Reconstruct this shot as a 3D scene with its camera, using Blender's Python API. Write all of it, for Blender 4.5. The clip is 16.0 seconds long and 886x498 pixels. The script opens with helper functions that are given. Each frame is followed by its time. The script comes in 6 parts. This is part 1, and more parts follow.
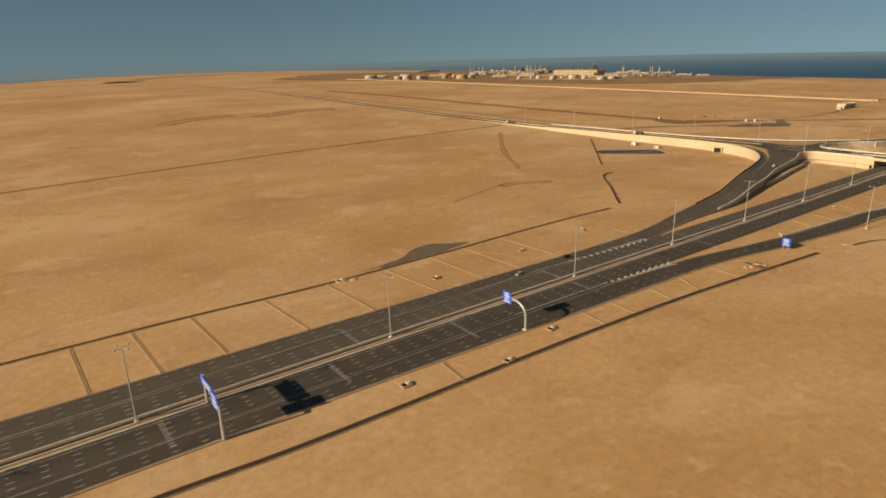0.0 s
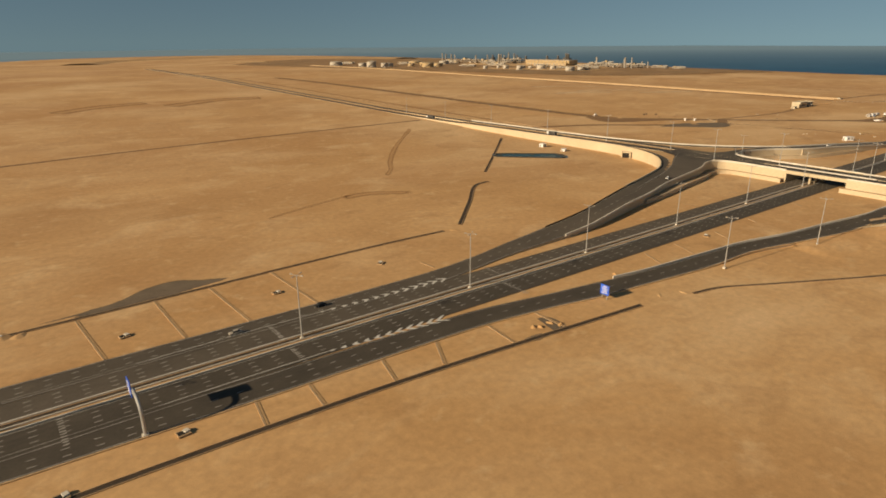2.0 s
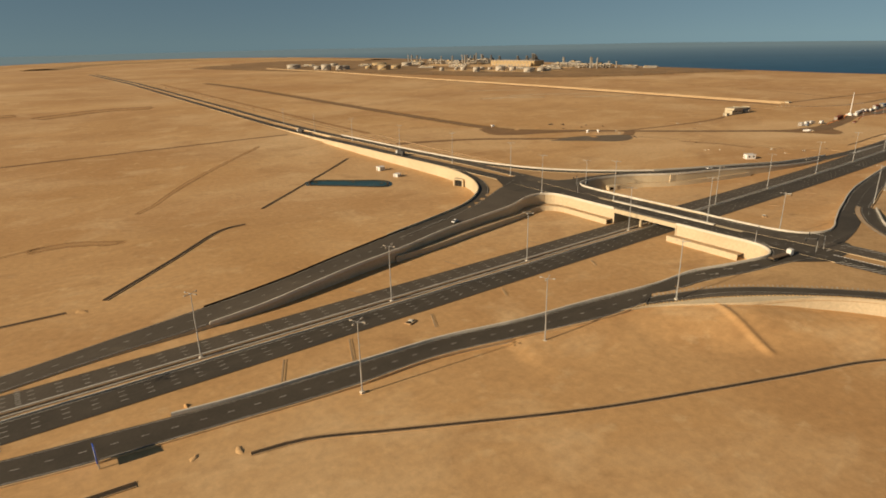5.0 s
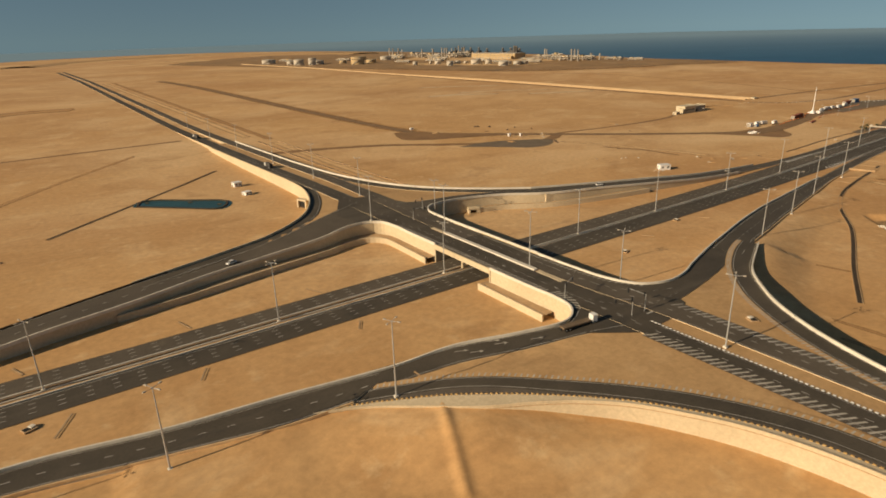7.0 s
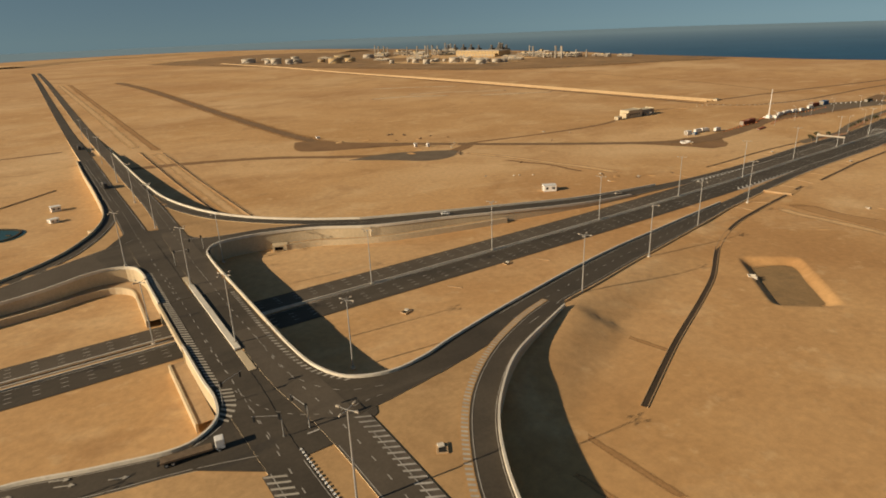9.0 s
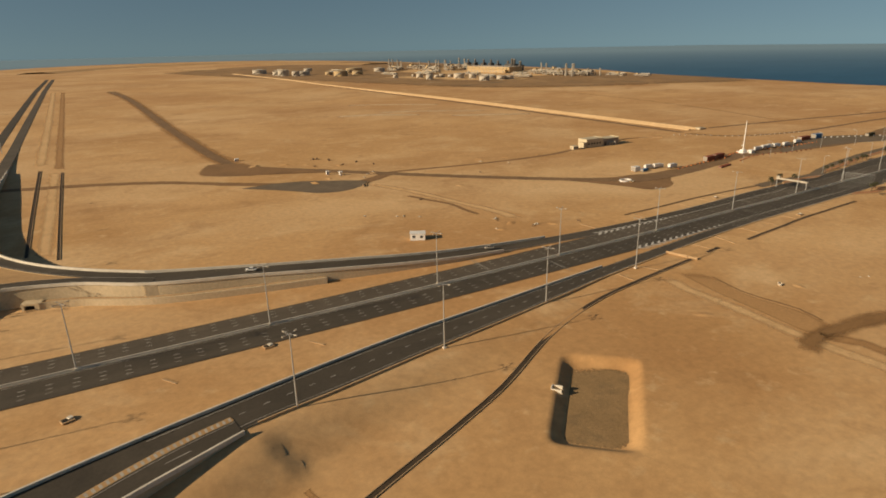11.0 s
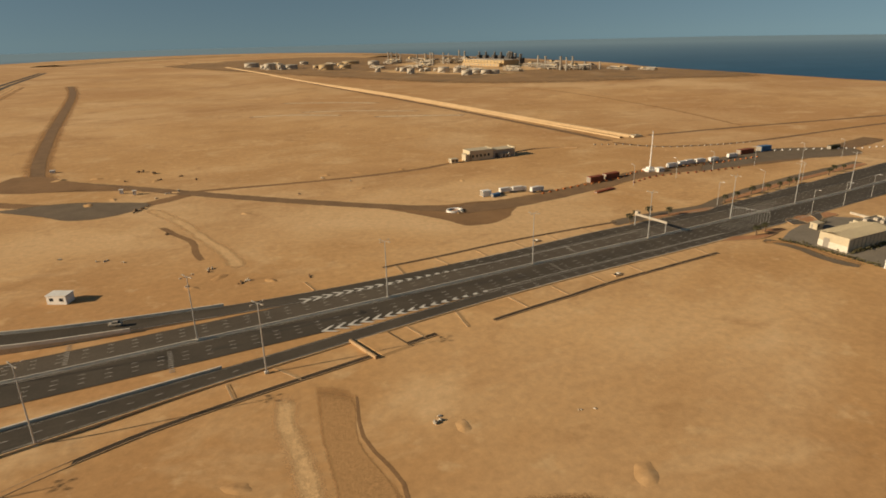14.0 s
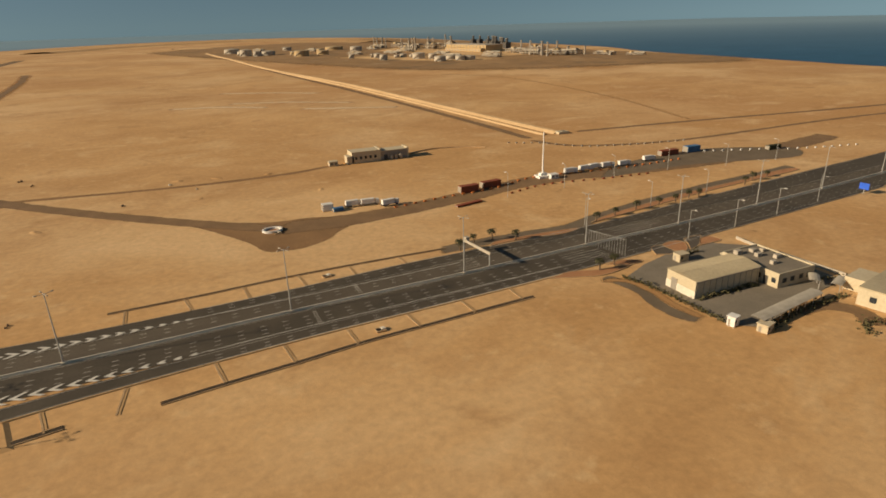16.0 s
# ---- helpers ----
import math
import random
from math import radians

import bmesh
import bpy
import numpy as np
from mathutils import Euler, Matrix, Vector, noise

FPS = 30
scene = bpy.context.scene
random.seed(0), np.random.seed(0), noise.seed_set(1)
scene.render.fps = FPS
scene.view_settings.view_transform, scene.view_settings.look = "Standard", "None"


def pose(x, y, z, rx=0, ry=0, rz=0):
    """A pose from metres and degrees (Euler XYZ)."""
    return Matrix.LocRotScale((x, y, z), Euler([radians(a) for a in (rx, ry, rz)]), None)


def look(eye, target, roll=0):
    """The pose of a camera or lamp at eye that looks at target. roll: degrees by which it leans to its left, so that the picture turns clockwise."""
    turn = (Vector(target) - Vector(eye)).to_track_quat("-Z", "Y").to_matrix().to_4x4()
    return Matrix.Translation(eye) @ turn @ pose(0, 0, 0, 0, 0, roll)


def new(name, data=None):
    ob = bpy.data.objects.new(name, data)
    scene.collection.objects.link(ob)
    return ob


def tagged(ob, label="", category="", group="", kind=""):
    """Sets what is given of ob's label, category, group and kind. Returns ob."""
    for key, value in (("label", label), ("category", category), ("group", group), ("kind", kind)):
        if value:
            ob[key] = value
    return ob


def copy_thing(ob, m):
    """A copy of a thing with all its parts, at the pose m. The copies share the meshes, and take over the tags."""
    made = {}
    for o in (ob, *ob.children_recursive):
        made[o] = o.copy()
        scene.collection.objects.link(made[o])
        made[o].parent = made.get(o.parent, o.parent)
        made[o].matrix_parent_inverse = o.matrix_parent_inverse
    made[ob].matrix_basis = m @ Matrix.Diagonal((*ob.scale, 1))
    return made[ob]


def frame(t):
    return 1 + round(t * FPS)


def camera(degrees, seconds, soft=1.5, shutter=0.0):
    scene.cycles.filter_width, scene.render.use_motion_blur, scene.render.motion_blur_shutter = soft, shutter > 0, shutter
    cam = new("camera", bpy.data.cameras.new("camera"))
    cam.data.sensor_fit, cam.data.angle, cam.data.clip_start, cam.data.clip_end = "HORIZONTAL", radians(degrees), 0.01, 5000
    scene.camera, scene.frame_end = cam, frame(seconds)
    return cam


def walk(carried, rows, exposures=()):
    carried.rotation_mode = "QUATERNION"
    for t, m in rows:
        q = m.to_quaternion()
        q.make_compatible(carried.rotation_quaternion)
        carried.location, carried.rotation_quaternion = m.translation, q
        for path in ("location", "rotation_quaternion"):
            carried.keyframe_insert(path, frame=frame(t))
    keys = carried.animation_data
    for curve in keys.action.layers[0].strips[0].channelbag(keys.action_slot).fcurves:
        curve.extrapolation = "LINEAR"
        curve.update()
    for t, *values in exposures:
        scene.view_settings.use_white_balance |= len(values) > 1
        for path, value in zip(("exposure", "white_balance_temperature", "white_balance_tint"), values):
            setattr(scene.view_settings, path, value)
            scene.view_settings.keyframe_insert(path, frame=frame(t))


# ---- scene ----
cam = camera(72.5, 16.0, soft=1.8)
PATH = [
    (0, (-1.665, 2.079, 56.77), (-0.527, 3.604, 56.154), -1.4),
    (0.5, (16.987, 1.162, 56.659), (18.13, 2.683, 56.04), -1.5),
    (1, (35.75, -0.055, 56.544), (36.901, 1.46, 55.927), -1.2),
    (1.5, (53.922, -1.414, 56.465), (55.07, 0.097, 55.832), -0.8),
    (2, (71.735, -3.238, 56.519), (72.876, -1.731, 55.865), -0.4),
    (2.5, (88.581, -5.139, 56.647), (89.712, -3.628, 55.986), -0.4),
    (3, (106.418, -6.595, 56.867), (107.553, -5.086, 56.208), -0.2),
    (3.5, (124.194, -7.868, 57.018), (125.33, -6.359, 56.359), -0.4),
    (4, (141.807, -9.647, 57.297), (142.944, -8.138, 56.641), -0.8),
    (4.2, (148.71, -10.313, 57.352), (149.842, -8.799, 56.699), -1.0),
    (6.3, (221.607, -15.556, 58.119), (222.705, -14.022, 57.456), -1.0),
    (6.5, (228.961, -16.193, 58.112), (230.053, -14.656, 57.444), -1.3),
    (7, (247.89, -17.874, 57.921), (248.97, -16.333, 57.243), -1.7),
    (7.5, (265.751, -19.028, 57.586), (266.82, -17.483, 56.9), -2.0),
    (8, (283.564, -20.458, 57.386), (284.631, -18.914, 56.694), -2.0),
    (8.5, (300.964, -21.762, 57.3), (302.015, -20.208, 56.606), -2.1),
    (9, (319.448, -23.182, 57.271), (320.479, -21.612, 56.584), -2.2),
    (9.2, (326.547, -23.684, 57.235), (327.569, -22.104, 56.557), -1.9),
    (11.3, (399.654, -24.525, 57.531), (400.572, -22.87, 56.884), -0.7),
    (11.5, (406.958, -24.321, 57.515), (407.863, -22.661, 56.864), -0.3),
    (12, (425.626, -23.394, 57.275), (426.506, -21.723, 56.618), 0.2),
    (12.5, (443.498, -22.287, 56.885), (444.355, -20.606, 56.222), 0.2),
    (13, (461.376, -21.13, 56.562), (462.217, -19.443, 55.894), 0.2),
    (13.5, (478.385, -19.969, 56.199), (479.206, -18.272, 55.53), -0.5),
    (14, (495.758, -18.535, 55.975), (496.56, -16.829, 55.308), -1.3),
    (14.5, (512.437, -16.98, 55.632), (513.22, -15.265, 54.965), -2.1),
    (15, (529.631, -15.212, 55.312), (530.4, -13.493, 54.637), -2.3),
    (15.5, (545.976, -13.642, 55.157), (546.73, -11.923, 54.467), -2.2),
    (16, (562.702, -12.036, 55.192), (563.443, -10.32, 54.481), -1.7),
]
walk(cam, [(t, look(eye, target, roll)) for t, eye, target, roll in PATH], exposures=[(0, 0.28, 6900, 10), (16, 0.28, 6900, 10)])


# ---- sky, sun ----
SUN_UP, SUN_TOWARDS = 22.0, 5.5      # elevation; shadows fall along +x, a little to -y
world = bpy.data.worlds.new("world")
scene.world = world
world.use_nodes = True
wn = world.node_tree.nodes
sky = wn.new("ShaderNodeTexSky")
sky.sky_type, sky.sun_disc = "NISHITA", False
sky.sun_elevation, sky.sun_rotation = radians(SUN_UP), radians(-90 + SUN_TOWARDS)
sky.dust_density, sky.air_density, sky.ozone_density, sky.altitude = 0.5, 1.0, 4.0, 50
wn["Background"].inputs["Strength"].default_value = 0.053
haze = wn.new("ShaderNodeMixRGB")
haze.blend_type, haze.inputs[0].default_value, haze.inputs[2].default_value = "MULTIPLY", 1.0, (1.08, 1.0, 0.8, 1)
world.node_tree.links.new(sky.outputs[0], haze.inputs[1])
world.node_tree.links.new(haze.outputs[0], wn["Background"].inputs["Color"])
# below the horizon the haze goes on in the colour of the horizon
way, split, above, join = (wn.new("ShaderNode" + k) for k in ("TexCoord", "SeparateXYZ", "Math", "CombineXYZ"))
above.operation, above.inputs[1].default_value = "MAXIMUM", 0.0
raise_ = wn.new("ShaderNodeMath")
raise_.operation, raise_.inputs[1].default_value, raise_.inputs[2].default_value = "MULTIPLY_ADD", 0.85, 0.15
world.node_tree.links.new(way.outputs["Generated"], split.inputs[0])
world.node_tree.links.new(split.outputs[2], above.inputs[0])
world.node_tree.links.new(above.outputs[0], raise_.inputs[0])
for k, out in enumerate((split.outputs[0], split.outputs[1], raise_.outputs[0])):
    world.node_tree.links.new(out, join.inputs[k])
world.node_tree.links.new(join.outputs[0], sky.inputs[0])
sun = new("sun", bpy.data.lights.new("sun", "SUN"))
sun.data.energy, sun.data.angle, sun.data.color = 4.8, radians(0.6), (1.0, 0.83, 0.60)
sun.matrix_world = look((0, 0, 0), (math.cos(radians(SUN_UP)) * math.cos(radians(SUN_TOWARDS)), -math.cos(radians(SUN_UP)) * math.sin(radians(SUN_TOWARDS)), -math.sin(radians(SUN_UP))))


# ---- materials ----
def node_mat(name):
    m = bpy.data.materials.new(name)
    m.use_nodes = True
    return m, m.node_tree.nodes, m.node_tree.links


def surface(name, dark, light, size, rough=0.9, fine=None, bump=0.2, patches=None, metal=0.0, spread=(0.3, 0.7), feather=False):
    """Two colours mixed by noise of that size in metres, fine grain, and optional patches (colour, size, low, high)."""
    m, n, l = node_mat(name)
    b = n["Principled BSDF"]
    b.inputs["Roughness"].default_value, b.inputs["Metallic"].default_value = rough, metal
    b.inputs["Specular IOR Level"].default_value = 0.25
    geo = n.new("ShaderNodeNewGeometry")

    def tex(scale, detail=6, rough_=0.6, stretch_=None):
        t = n.new("ShaderNodeTexNoise")
        t.inputs["Scale"].default_value, t.inputs["Detail"].default_value, t.inputs["Roughness"].default_value = 1 / scale, detail, rough_
        if stretch_:
            mp = n.new("ShaderNodeMapping")
            mp.inputs["Rotation"].default_value, mp.inputs["Scale"].default_value = (0, 0, stretch_[2]), (stretch_[0], stretch_[1], 1)
            t.inputs["Distortion"].default_value = 0.6
            l.new(geo.outputs["Position"], mp.inputs["Vector"])
            l.new(mp.outputs[0], t.inputs["Vector"])
        else:
            l.new(geo.outputs["Position"], t.inputs["Vector"])
        return t.outputs["Fac"]

    def ramp(fac, lo, hi, a, c):
        r = n.new("ShaderNodeValToRGB")
        r.color_ramp.elements[0].position, r.color_ramp.elements[1].position = lo, hi
        r.color_ramp.elements[0].color, r.color_ramp.elements[1].color = (*a, 1), (*c, 1)
        l.new(fac, r.inputs[0])
        return r.outputs[0]

    col = ramp(tex(size), *spread, dark, light)
    for colour, psize, lo, hi, *streak in patches or ():
        mix = n.new("ShaderNodeMixRGB")
        l.new(ramp(tex(psize, 7, 0.62, streak[0] if streak else None), lo, hi, (0, 0, 0), (1, 1, 1)), mix.inputs[0])
        l.new(col, mix.inputs[1])
        mix.inputs[2].default_value = (*colour, 1)
        col = mix.outputs[0]
    f = fine or size / 12
    grain = tex(f, 8, 0.7)
    mul = n.new("ShaderNodeMixRGB")
    mul.blend_type = "MULTIPLY"
    mul.inputs[0].default_value = 1.0
    l.new(col, mul.inputs[1])
    l.new(ramp(grain, 0.3, 0.7, (0.82, 0.82, 0.82), (1.1, 1.1, 1.1)), mul.inputs[2])
    l.new(mul.outputs[0], b.inputs["Base Color"])
    if feather:
        # blown-over edges: the mesh's fade attribute against noise
        at, cut, mixs, clear = (n.new("ShaderNode" + k) for k in ("Attribute", "MapRange", "MixShader", "BsdfTransparent"))
        at.attribute_name = "fade"
        solid = n.new("ShaderNodeMath")
        solid.operation, solid.inputs[1].default_value = "MULTIPLY", 1.7
        l.new(at.outputs["Fac"], solid.inputs[0])
        level = solid.outputs[0]
        for out, much in ((tex(6.0, 5), -1.6), (tex(0.3, 2, 0.5), -1.6)):
            off = n.new("ShaderNodeMath")
            off.operation, off.inputs[1].default_value = "SUBTRACT", 0.5
            l.new(out, off.inputs[0])
            add = n.new("ShaderNodeMath")
            add.operation, add.inputs[1].default_value = "MULTIPLY_ADD", much
            l.new(off.outputs[0], add.inputs[0])
            l.new(level, add.inputs[2])
            level = add.outputs[0]
        cut.inputs["From Min"].default_value, cut.inputs["From Max"].default_value = (0.15, 1.6) if feather == "soft" else (0.45, 0.90)
        l.new(level, cut.inputs["Value"])
        l.new(cut.outputs[0], mixs.inputs[0])
        l.new(clear.outputs[0], mixs.inputs[1])
        l.new(b.outputs[0], mixs.inputs[2])
        l.new(mixs.outputs[0], n["Material Output"].inputs["Surface"])
    if bump:
        bp = n.new("ShaderNodeBump")
        bp.inputs["Strength"].default_value, bp.inputs["Distance"].default_value = bump, f
        l.new(grain, bp.inputs["Height"])
        l.new(bp.outputs[0], b.inputs["Normal"])
    return m


SAND = surface("sand", (0.52, 0.297, 0.122), (0.62, 0.375, 0.17), 85, fine=1.8, bump=0.07, spread=(0.36, 0.64), patches=[((0.70, 0.475, 0.255), 120, 0.46, 0.70, (0.8, 1.0, 0.25)), ((0.43, 0.235, 0.095), 70, 0.50, 0.74, (0.8, 1.0, -0.1)), ((0.46, 0.245, 0.098), 280, 0.45, 0.68, (0.8, 1.0, 0.3)), ((0.70, 0.475, 0.255), 22, 0.54, 0.80, (0.7, 1.0, 0.5)), ((0.39, 0.215, 0.09), 15, 0.57, 0.82, (0.8, 1.0, 0.1)), ((0.69, 0.47, 0.25), 6, 0.58, 0.80), ((0.29, 0.16, 0.07), 1.6, 0.68, 0.80)])
FILL = surface("fill_sand", (0.44, 0.265, 0.118), (0.53, 0.33, 0.155), 22, fine=1.0, bump=0.08, patches=[((0.33, 0.19, 0.085), 9, 0.52, 0.82, (0.6, 1.0, 0.4)), ((0.58, 0.375, 0.19), 13, 0.58, 0.85)])
ASPHALT = surface("asphalt", (0.060, 0.049, 0.036), (0.090, 0.073, 0.053), 9, rough=0.8, fine=0.5, bump=0.1, patches=[((0.12, 0.098, 0.072), 16, 0.52, 0.8, (0.12, 1.6, 0.0)), ((0.045, 0.04, 0.034), 7, 0.6, 0.75, (0.2, 1.0, 0.0))])
WORN = surface("worn_asphalt", (0.088, 0.071, 0.052), (0.122, 0.098, 0.072), 11, rough=0.85, fine=0.5, bump=0.1, patches=[((0.075, 0.061, 0.046), 14, 0.5, 0.75, (0.15, 1.4, 0.0)), ((0.15, 0.118, 0.082), 9, 0.6, 0.8)])
SHOULDER = surface("old_asphalt", (0.085, 0.07, 0.055), (0.13, 0.105, 0.08), 6, rough=0.9, fine=0.5, bump=0.1)
CONCRETE = surface("concrete", (0.52, 0.41, 0.265), (0.60, 0.485, 0.325), 16, rough=0.85, fine=0.6, bump=0.05, patches=[((0.45, 0.345, 0.215), 7, 0.56, 0.9), ((0.40, 0.30, 0.19), 1.2, 0.66, 0.86, (1.6, 0.3, 0.0))])
OCHRE = surface("ochre_kerb_paint", (0.50, 0.30, 0.10), (0.60, 0.38, 0.15), 2, rough=0.8, fine=0.2, bump=0)
KERB = surface("pale_concrete", (0.58, 0.52, 0.42), (0.72, 0.65, 0.54), 3, rough=0.8, fine=0.3, bump=0.08)
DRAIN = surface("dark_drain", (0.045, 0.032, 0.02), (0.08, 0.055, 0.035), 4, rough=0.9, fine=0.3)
DIRT = surface("dark_dirt", (0.22, 0.125, 0.058), (0.30, 0.17, 0.078), 12, feather=True, fine=0.8, patches=[((0.30, 0.19, 0.10), 9, 0.6, 0.8)])
TRACK = surface("worn_tarmac", (0.19, 0.115, 0.06), (0.26, 0.158, 0.08), 8, fine=0.8, feather=True)
WASH = surface("washed_sand", (0.37, 0.205, 0.085), (0.45, 0.25, 0.105), 12, feather="soft", fine=0.8)
# dark sand colour that stands in for shade in the second hollow
HOLLOW_SHADE = surface("hollow_shade_sand", (0.24, 0.13, 0.052), (0.31, 0.17, 0.068), 6, feather="soft", fine=0.8)
FAINT = surface("faint_brown_sand", (0.42, 0.235, 0.098), (0.49, 0.28, 0.12), 12, feather="soft", fine=0.8)
SMEAR = surface("pale_smear", (0.62, 0.39, 0.185), (0.69, 0.45, 0.225), 16, fine=2.0, feather="soft")
SALT = surface("salt_crust", (0.70, 0.51, 0.31), (0.77, 0.58, 0.37), 10, fine=1.5, feather="soft")
GRIT = surface("grey_grit", (0.14, 0.105, 0.07), (0.20, 0.15, 0.10), 7, fine=0.6, feather=True)
GRIT_FLOOR = surface("basin_silt", (0.25, 0.16, 0.075), (0.34, 0.215, 0.10), 5, fine=0.5, feather=True, patches=[((0.20, 0.135, 0.07), 3.5, 0.5, 0.75)])
PALE = surface("pale_sand", (0.56, 0.37, 0.19), (0.65, 0.445, 0.245), 20, fine=2.0)
TAN = surface("tan_concrete", (0.38, 0.25, 0.135), (0.49, 0.335, 0.19), 3, fine=0.4)
PAINT = surface("road_paint", (0.26, 0.235, 0.20), (0.50, 0.46, 0.40), 3, rough=0.7, fine=0.2, bump=0)
MIDPAINT = surface("dulled_road_paint", (0.36, 0.32, 0.26), (0.52, 0.47, 0.39), 2, rough=0.7, fine=0.2, bump=0)
FRESH = surface("fresh_road_paint", (0.55, 0.52, 0.46), (0.72, 0.68, 0.60), 2, rough=0.7, fine=0.2, bump=0)
STEEL = surface("galvanised_steel", (0.40, 0.39, 0.37), (0.52, 0.51, 0.48), 1.5, rough=0.45, fine=0.1, bump=0, metal=0.4)
WHITE = surface("white_paint", (0.68, 0.65, 0.60), (0.8, 0.77, 0.72), 4, rough=0.6, fine=0.5, bump=0.03)
CREAM = surface("cream_render", (0.48, 0.40, 0.275), (0.57, 0.485, 0.34), 6, rough=0.8, fine=0.5, bump=0.05)
GREY = surface("grey_render", (0.25, 0.22, 0.18), (0.34, 0.30, 0.25), 5, rough=0.8, fine=0.5, bump=0.05)
BLUE = surface("blue_sign_face", (0.03, 0.10, 0.55), (0.04, 0.13, 0.65), 2, rough=0.4, fine=0.3, bump=0)
SEA = surface("sea_water", (0.025, 0.09, 0.165), (0.038, 0.115, 0.195), 260, rough=0.6, fine=40, bump=0.05)
# aerial haze painted into the water colour, growing with distance
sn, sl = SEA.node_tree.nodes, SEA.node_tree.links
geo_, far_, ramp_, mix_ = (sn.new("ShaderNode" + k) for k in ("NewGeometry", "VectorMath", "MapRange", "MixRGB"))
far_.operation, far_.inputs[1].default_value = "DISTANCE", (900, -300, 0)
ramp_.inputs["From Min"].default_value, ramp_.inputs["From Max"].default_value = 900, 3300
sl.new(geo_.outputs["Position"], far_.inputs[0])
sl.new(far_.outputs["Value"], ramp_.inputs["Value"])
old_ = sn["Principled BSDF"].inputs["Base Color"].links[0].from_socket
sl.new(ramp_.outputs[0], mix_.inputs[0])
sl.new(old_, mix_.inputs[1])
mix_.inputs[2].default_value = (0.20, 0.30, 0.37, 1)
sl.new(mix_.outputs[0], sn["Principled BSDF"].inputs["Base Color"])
POND = surface("pond_water", (0.02, 0.06, 0.06), (0.03, 0.08, 0.075), 12, rough=0.25, fine=2, bump=0.03)
# near-black colour standing in for shade inside culverts and pits
DARK = surface("opening_shade_black", (0.02, 0.018, 0.015), (0.035, 0.03, 0.025), 2, rough=0.9, fine=0.3, bump=0)
FAR = surface("far_scrub", (0.26, 0.155, 0.072), (0.38, 0.23, 0.108), 45, fine=8, feather=True, patches=[((0.12, 0.10, 0.07), 40, 0.55, 0.75), ((0.42, 0.32, 0.2), 70, 0.62, 0.78)])


# ---- helpers ----
def part(name, bm, material, parent=None, label=""):
    me = bpy.data.meshes.new(name)
    bm.to_mesh(me)
    bm.free()
    me.materials.append(material)
    ob = new(name, me)
    ob.parent = parent
    return tagged(ob, label)


def thing(name, at, label, category, group="", kind="", turn=0.0):
    ob = new(name)
    ob.matrix_world = pose(*at, 0, 0, turn)
    return tagged(ob, label, category, group, kind)


def block(bm, cx, cy, z0, z1, lx, ly, turn=0.0, bevel=0.0):
    """A box standing on z0, with its long way turned."""
    m = pose(cx, cy, (z0 + z1) / 2, 0, 0, turn) @ Matrix.Diagonal((lx, ly, z1 - z0, 1))
    made = bmesh.ops.create_cube(bm, size=1, matrix=m)
    if bevel:
        es = list({e for v in made["verts"] for e in v.link_edges})
        bmesh.ops.bevel(bm, geom=es, offset=bevel, segments=2, affect="EDGES", profile=0.6)
    return bm


def tube(bm, a, b, r0, r1, sides=8):
    a, b = Vector(a), Vector(b)
    m = Matrix.Translation((a + b) / 2) @ (b - a).to_track_quat("Z", "Y").to_matrix().to_4x4()
    bmesh.ops.create_cone(bm, cap_ends=True, segments=sides, radius1=r0, radius2=r1, depth=(b - a).length, matrix=m)
    return bm


def spline(points, step=3.0):
    """A smooth line through points of any dimension, with points about step apart."""
    p = np.array(points, float)
    p = np.vstack([2 * p[0] - p[1], p, 2 * p[-1] - p[-2]])
    out = []
    for i in range(1, len(p) - 2):
        a, b, c, d = p[i - 1:i + 3]
        k = max(1, int(np.ceil(np.linalg.norm((c - b)[:2]) / step)))
        ta, tb, tc = (max(np.linalg.norm((v - u)[:2]), 1e-6) ** 0.5 for u, v in ((a, b), (b, c), (c, d)))
        m1 = (b - a) / ta - (c - a) / (ta + tb) + (c - b) / tb
        m2 = (c - b) / tb - (d - b) / (tb + tc) + (d - c) / tc
        for j in range(k):
            s = j / k
            out.append((2 * s ** 3 - 3 * s ** 2 + 1) * b + (s ** 3 - 2 * s ** 2 + s) * tb * m1 + (3 * s ** 2 - 2 * s ** 3) * c + (s ** 3 - s ** 2) * tb * m2)
    out.append(p[-2])
    return np.array(out)


def offset(line, d):
    """The line moved to its left by d in plan."""
    t = np.gradient(line[:, :2], axis=0)
    t /= np.linalg.norm(t, axis=1)[:, None] + 1e-9
    out = line.copy()
    out[:, 0] -= t[:, 1] * d
    out[:, 1] += t[:, 0] * d
    return out


def sweep(bm, lines, closed=False):
    """Faces between neighbouring lines of equal length."""
    vs = [[bm.verts.new(p) for p in line] for line in lines]
    pairs = list(zip(vs, vs[1:])) + ([(vs[-1], vs[0])] if closed else [])
    for a, b in pairs:
        for i in range(len(a) - 1):
            bm.faces.new((a[i], a[i + 1], b[i + 1], b[i]))
    if closed:
        bm.faces.new([v[0] for v in vs])
        bm.faces.new([v[-1] for v in reversed(vs)])
    return bm


def lift(line, dz):
    out = line.copy()
    out[:, 2] += dz
    return out


def bar(bm, line, width, low, high):
    """A bar of square section along a line, from low to high above it."""
    a, b = offset(line, width / 2), offset(line, -width / 2)
    return sweep(bm, [lift(a, low), lift(a, high), lift(b, high), lift(b, low)], closed=True)


def flat(bm, line, width, dz=0.0):
    return sweep(bm, [lift(offset(line, -width / 2), dz), lift(offset(line, width / 2), dz)])


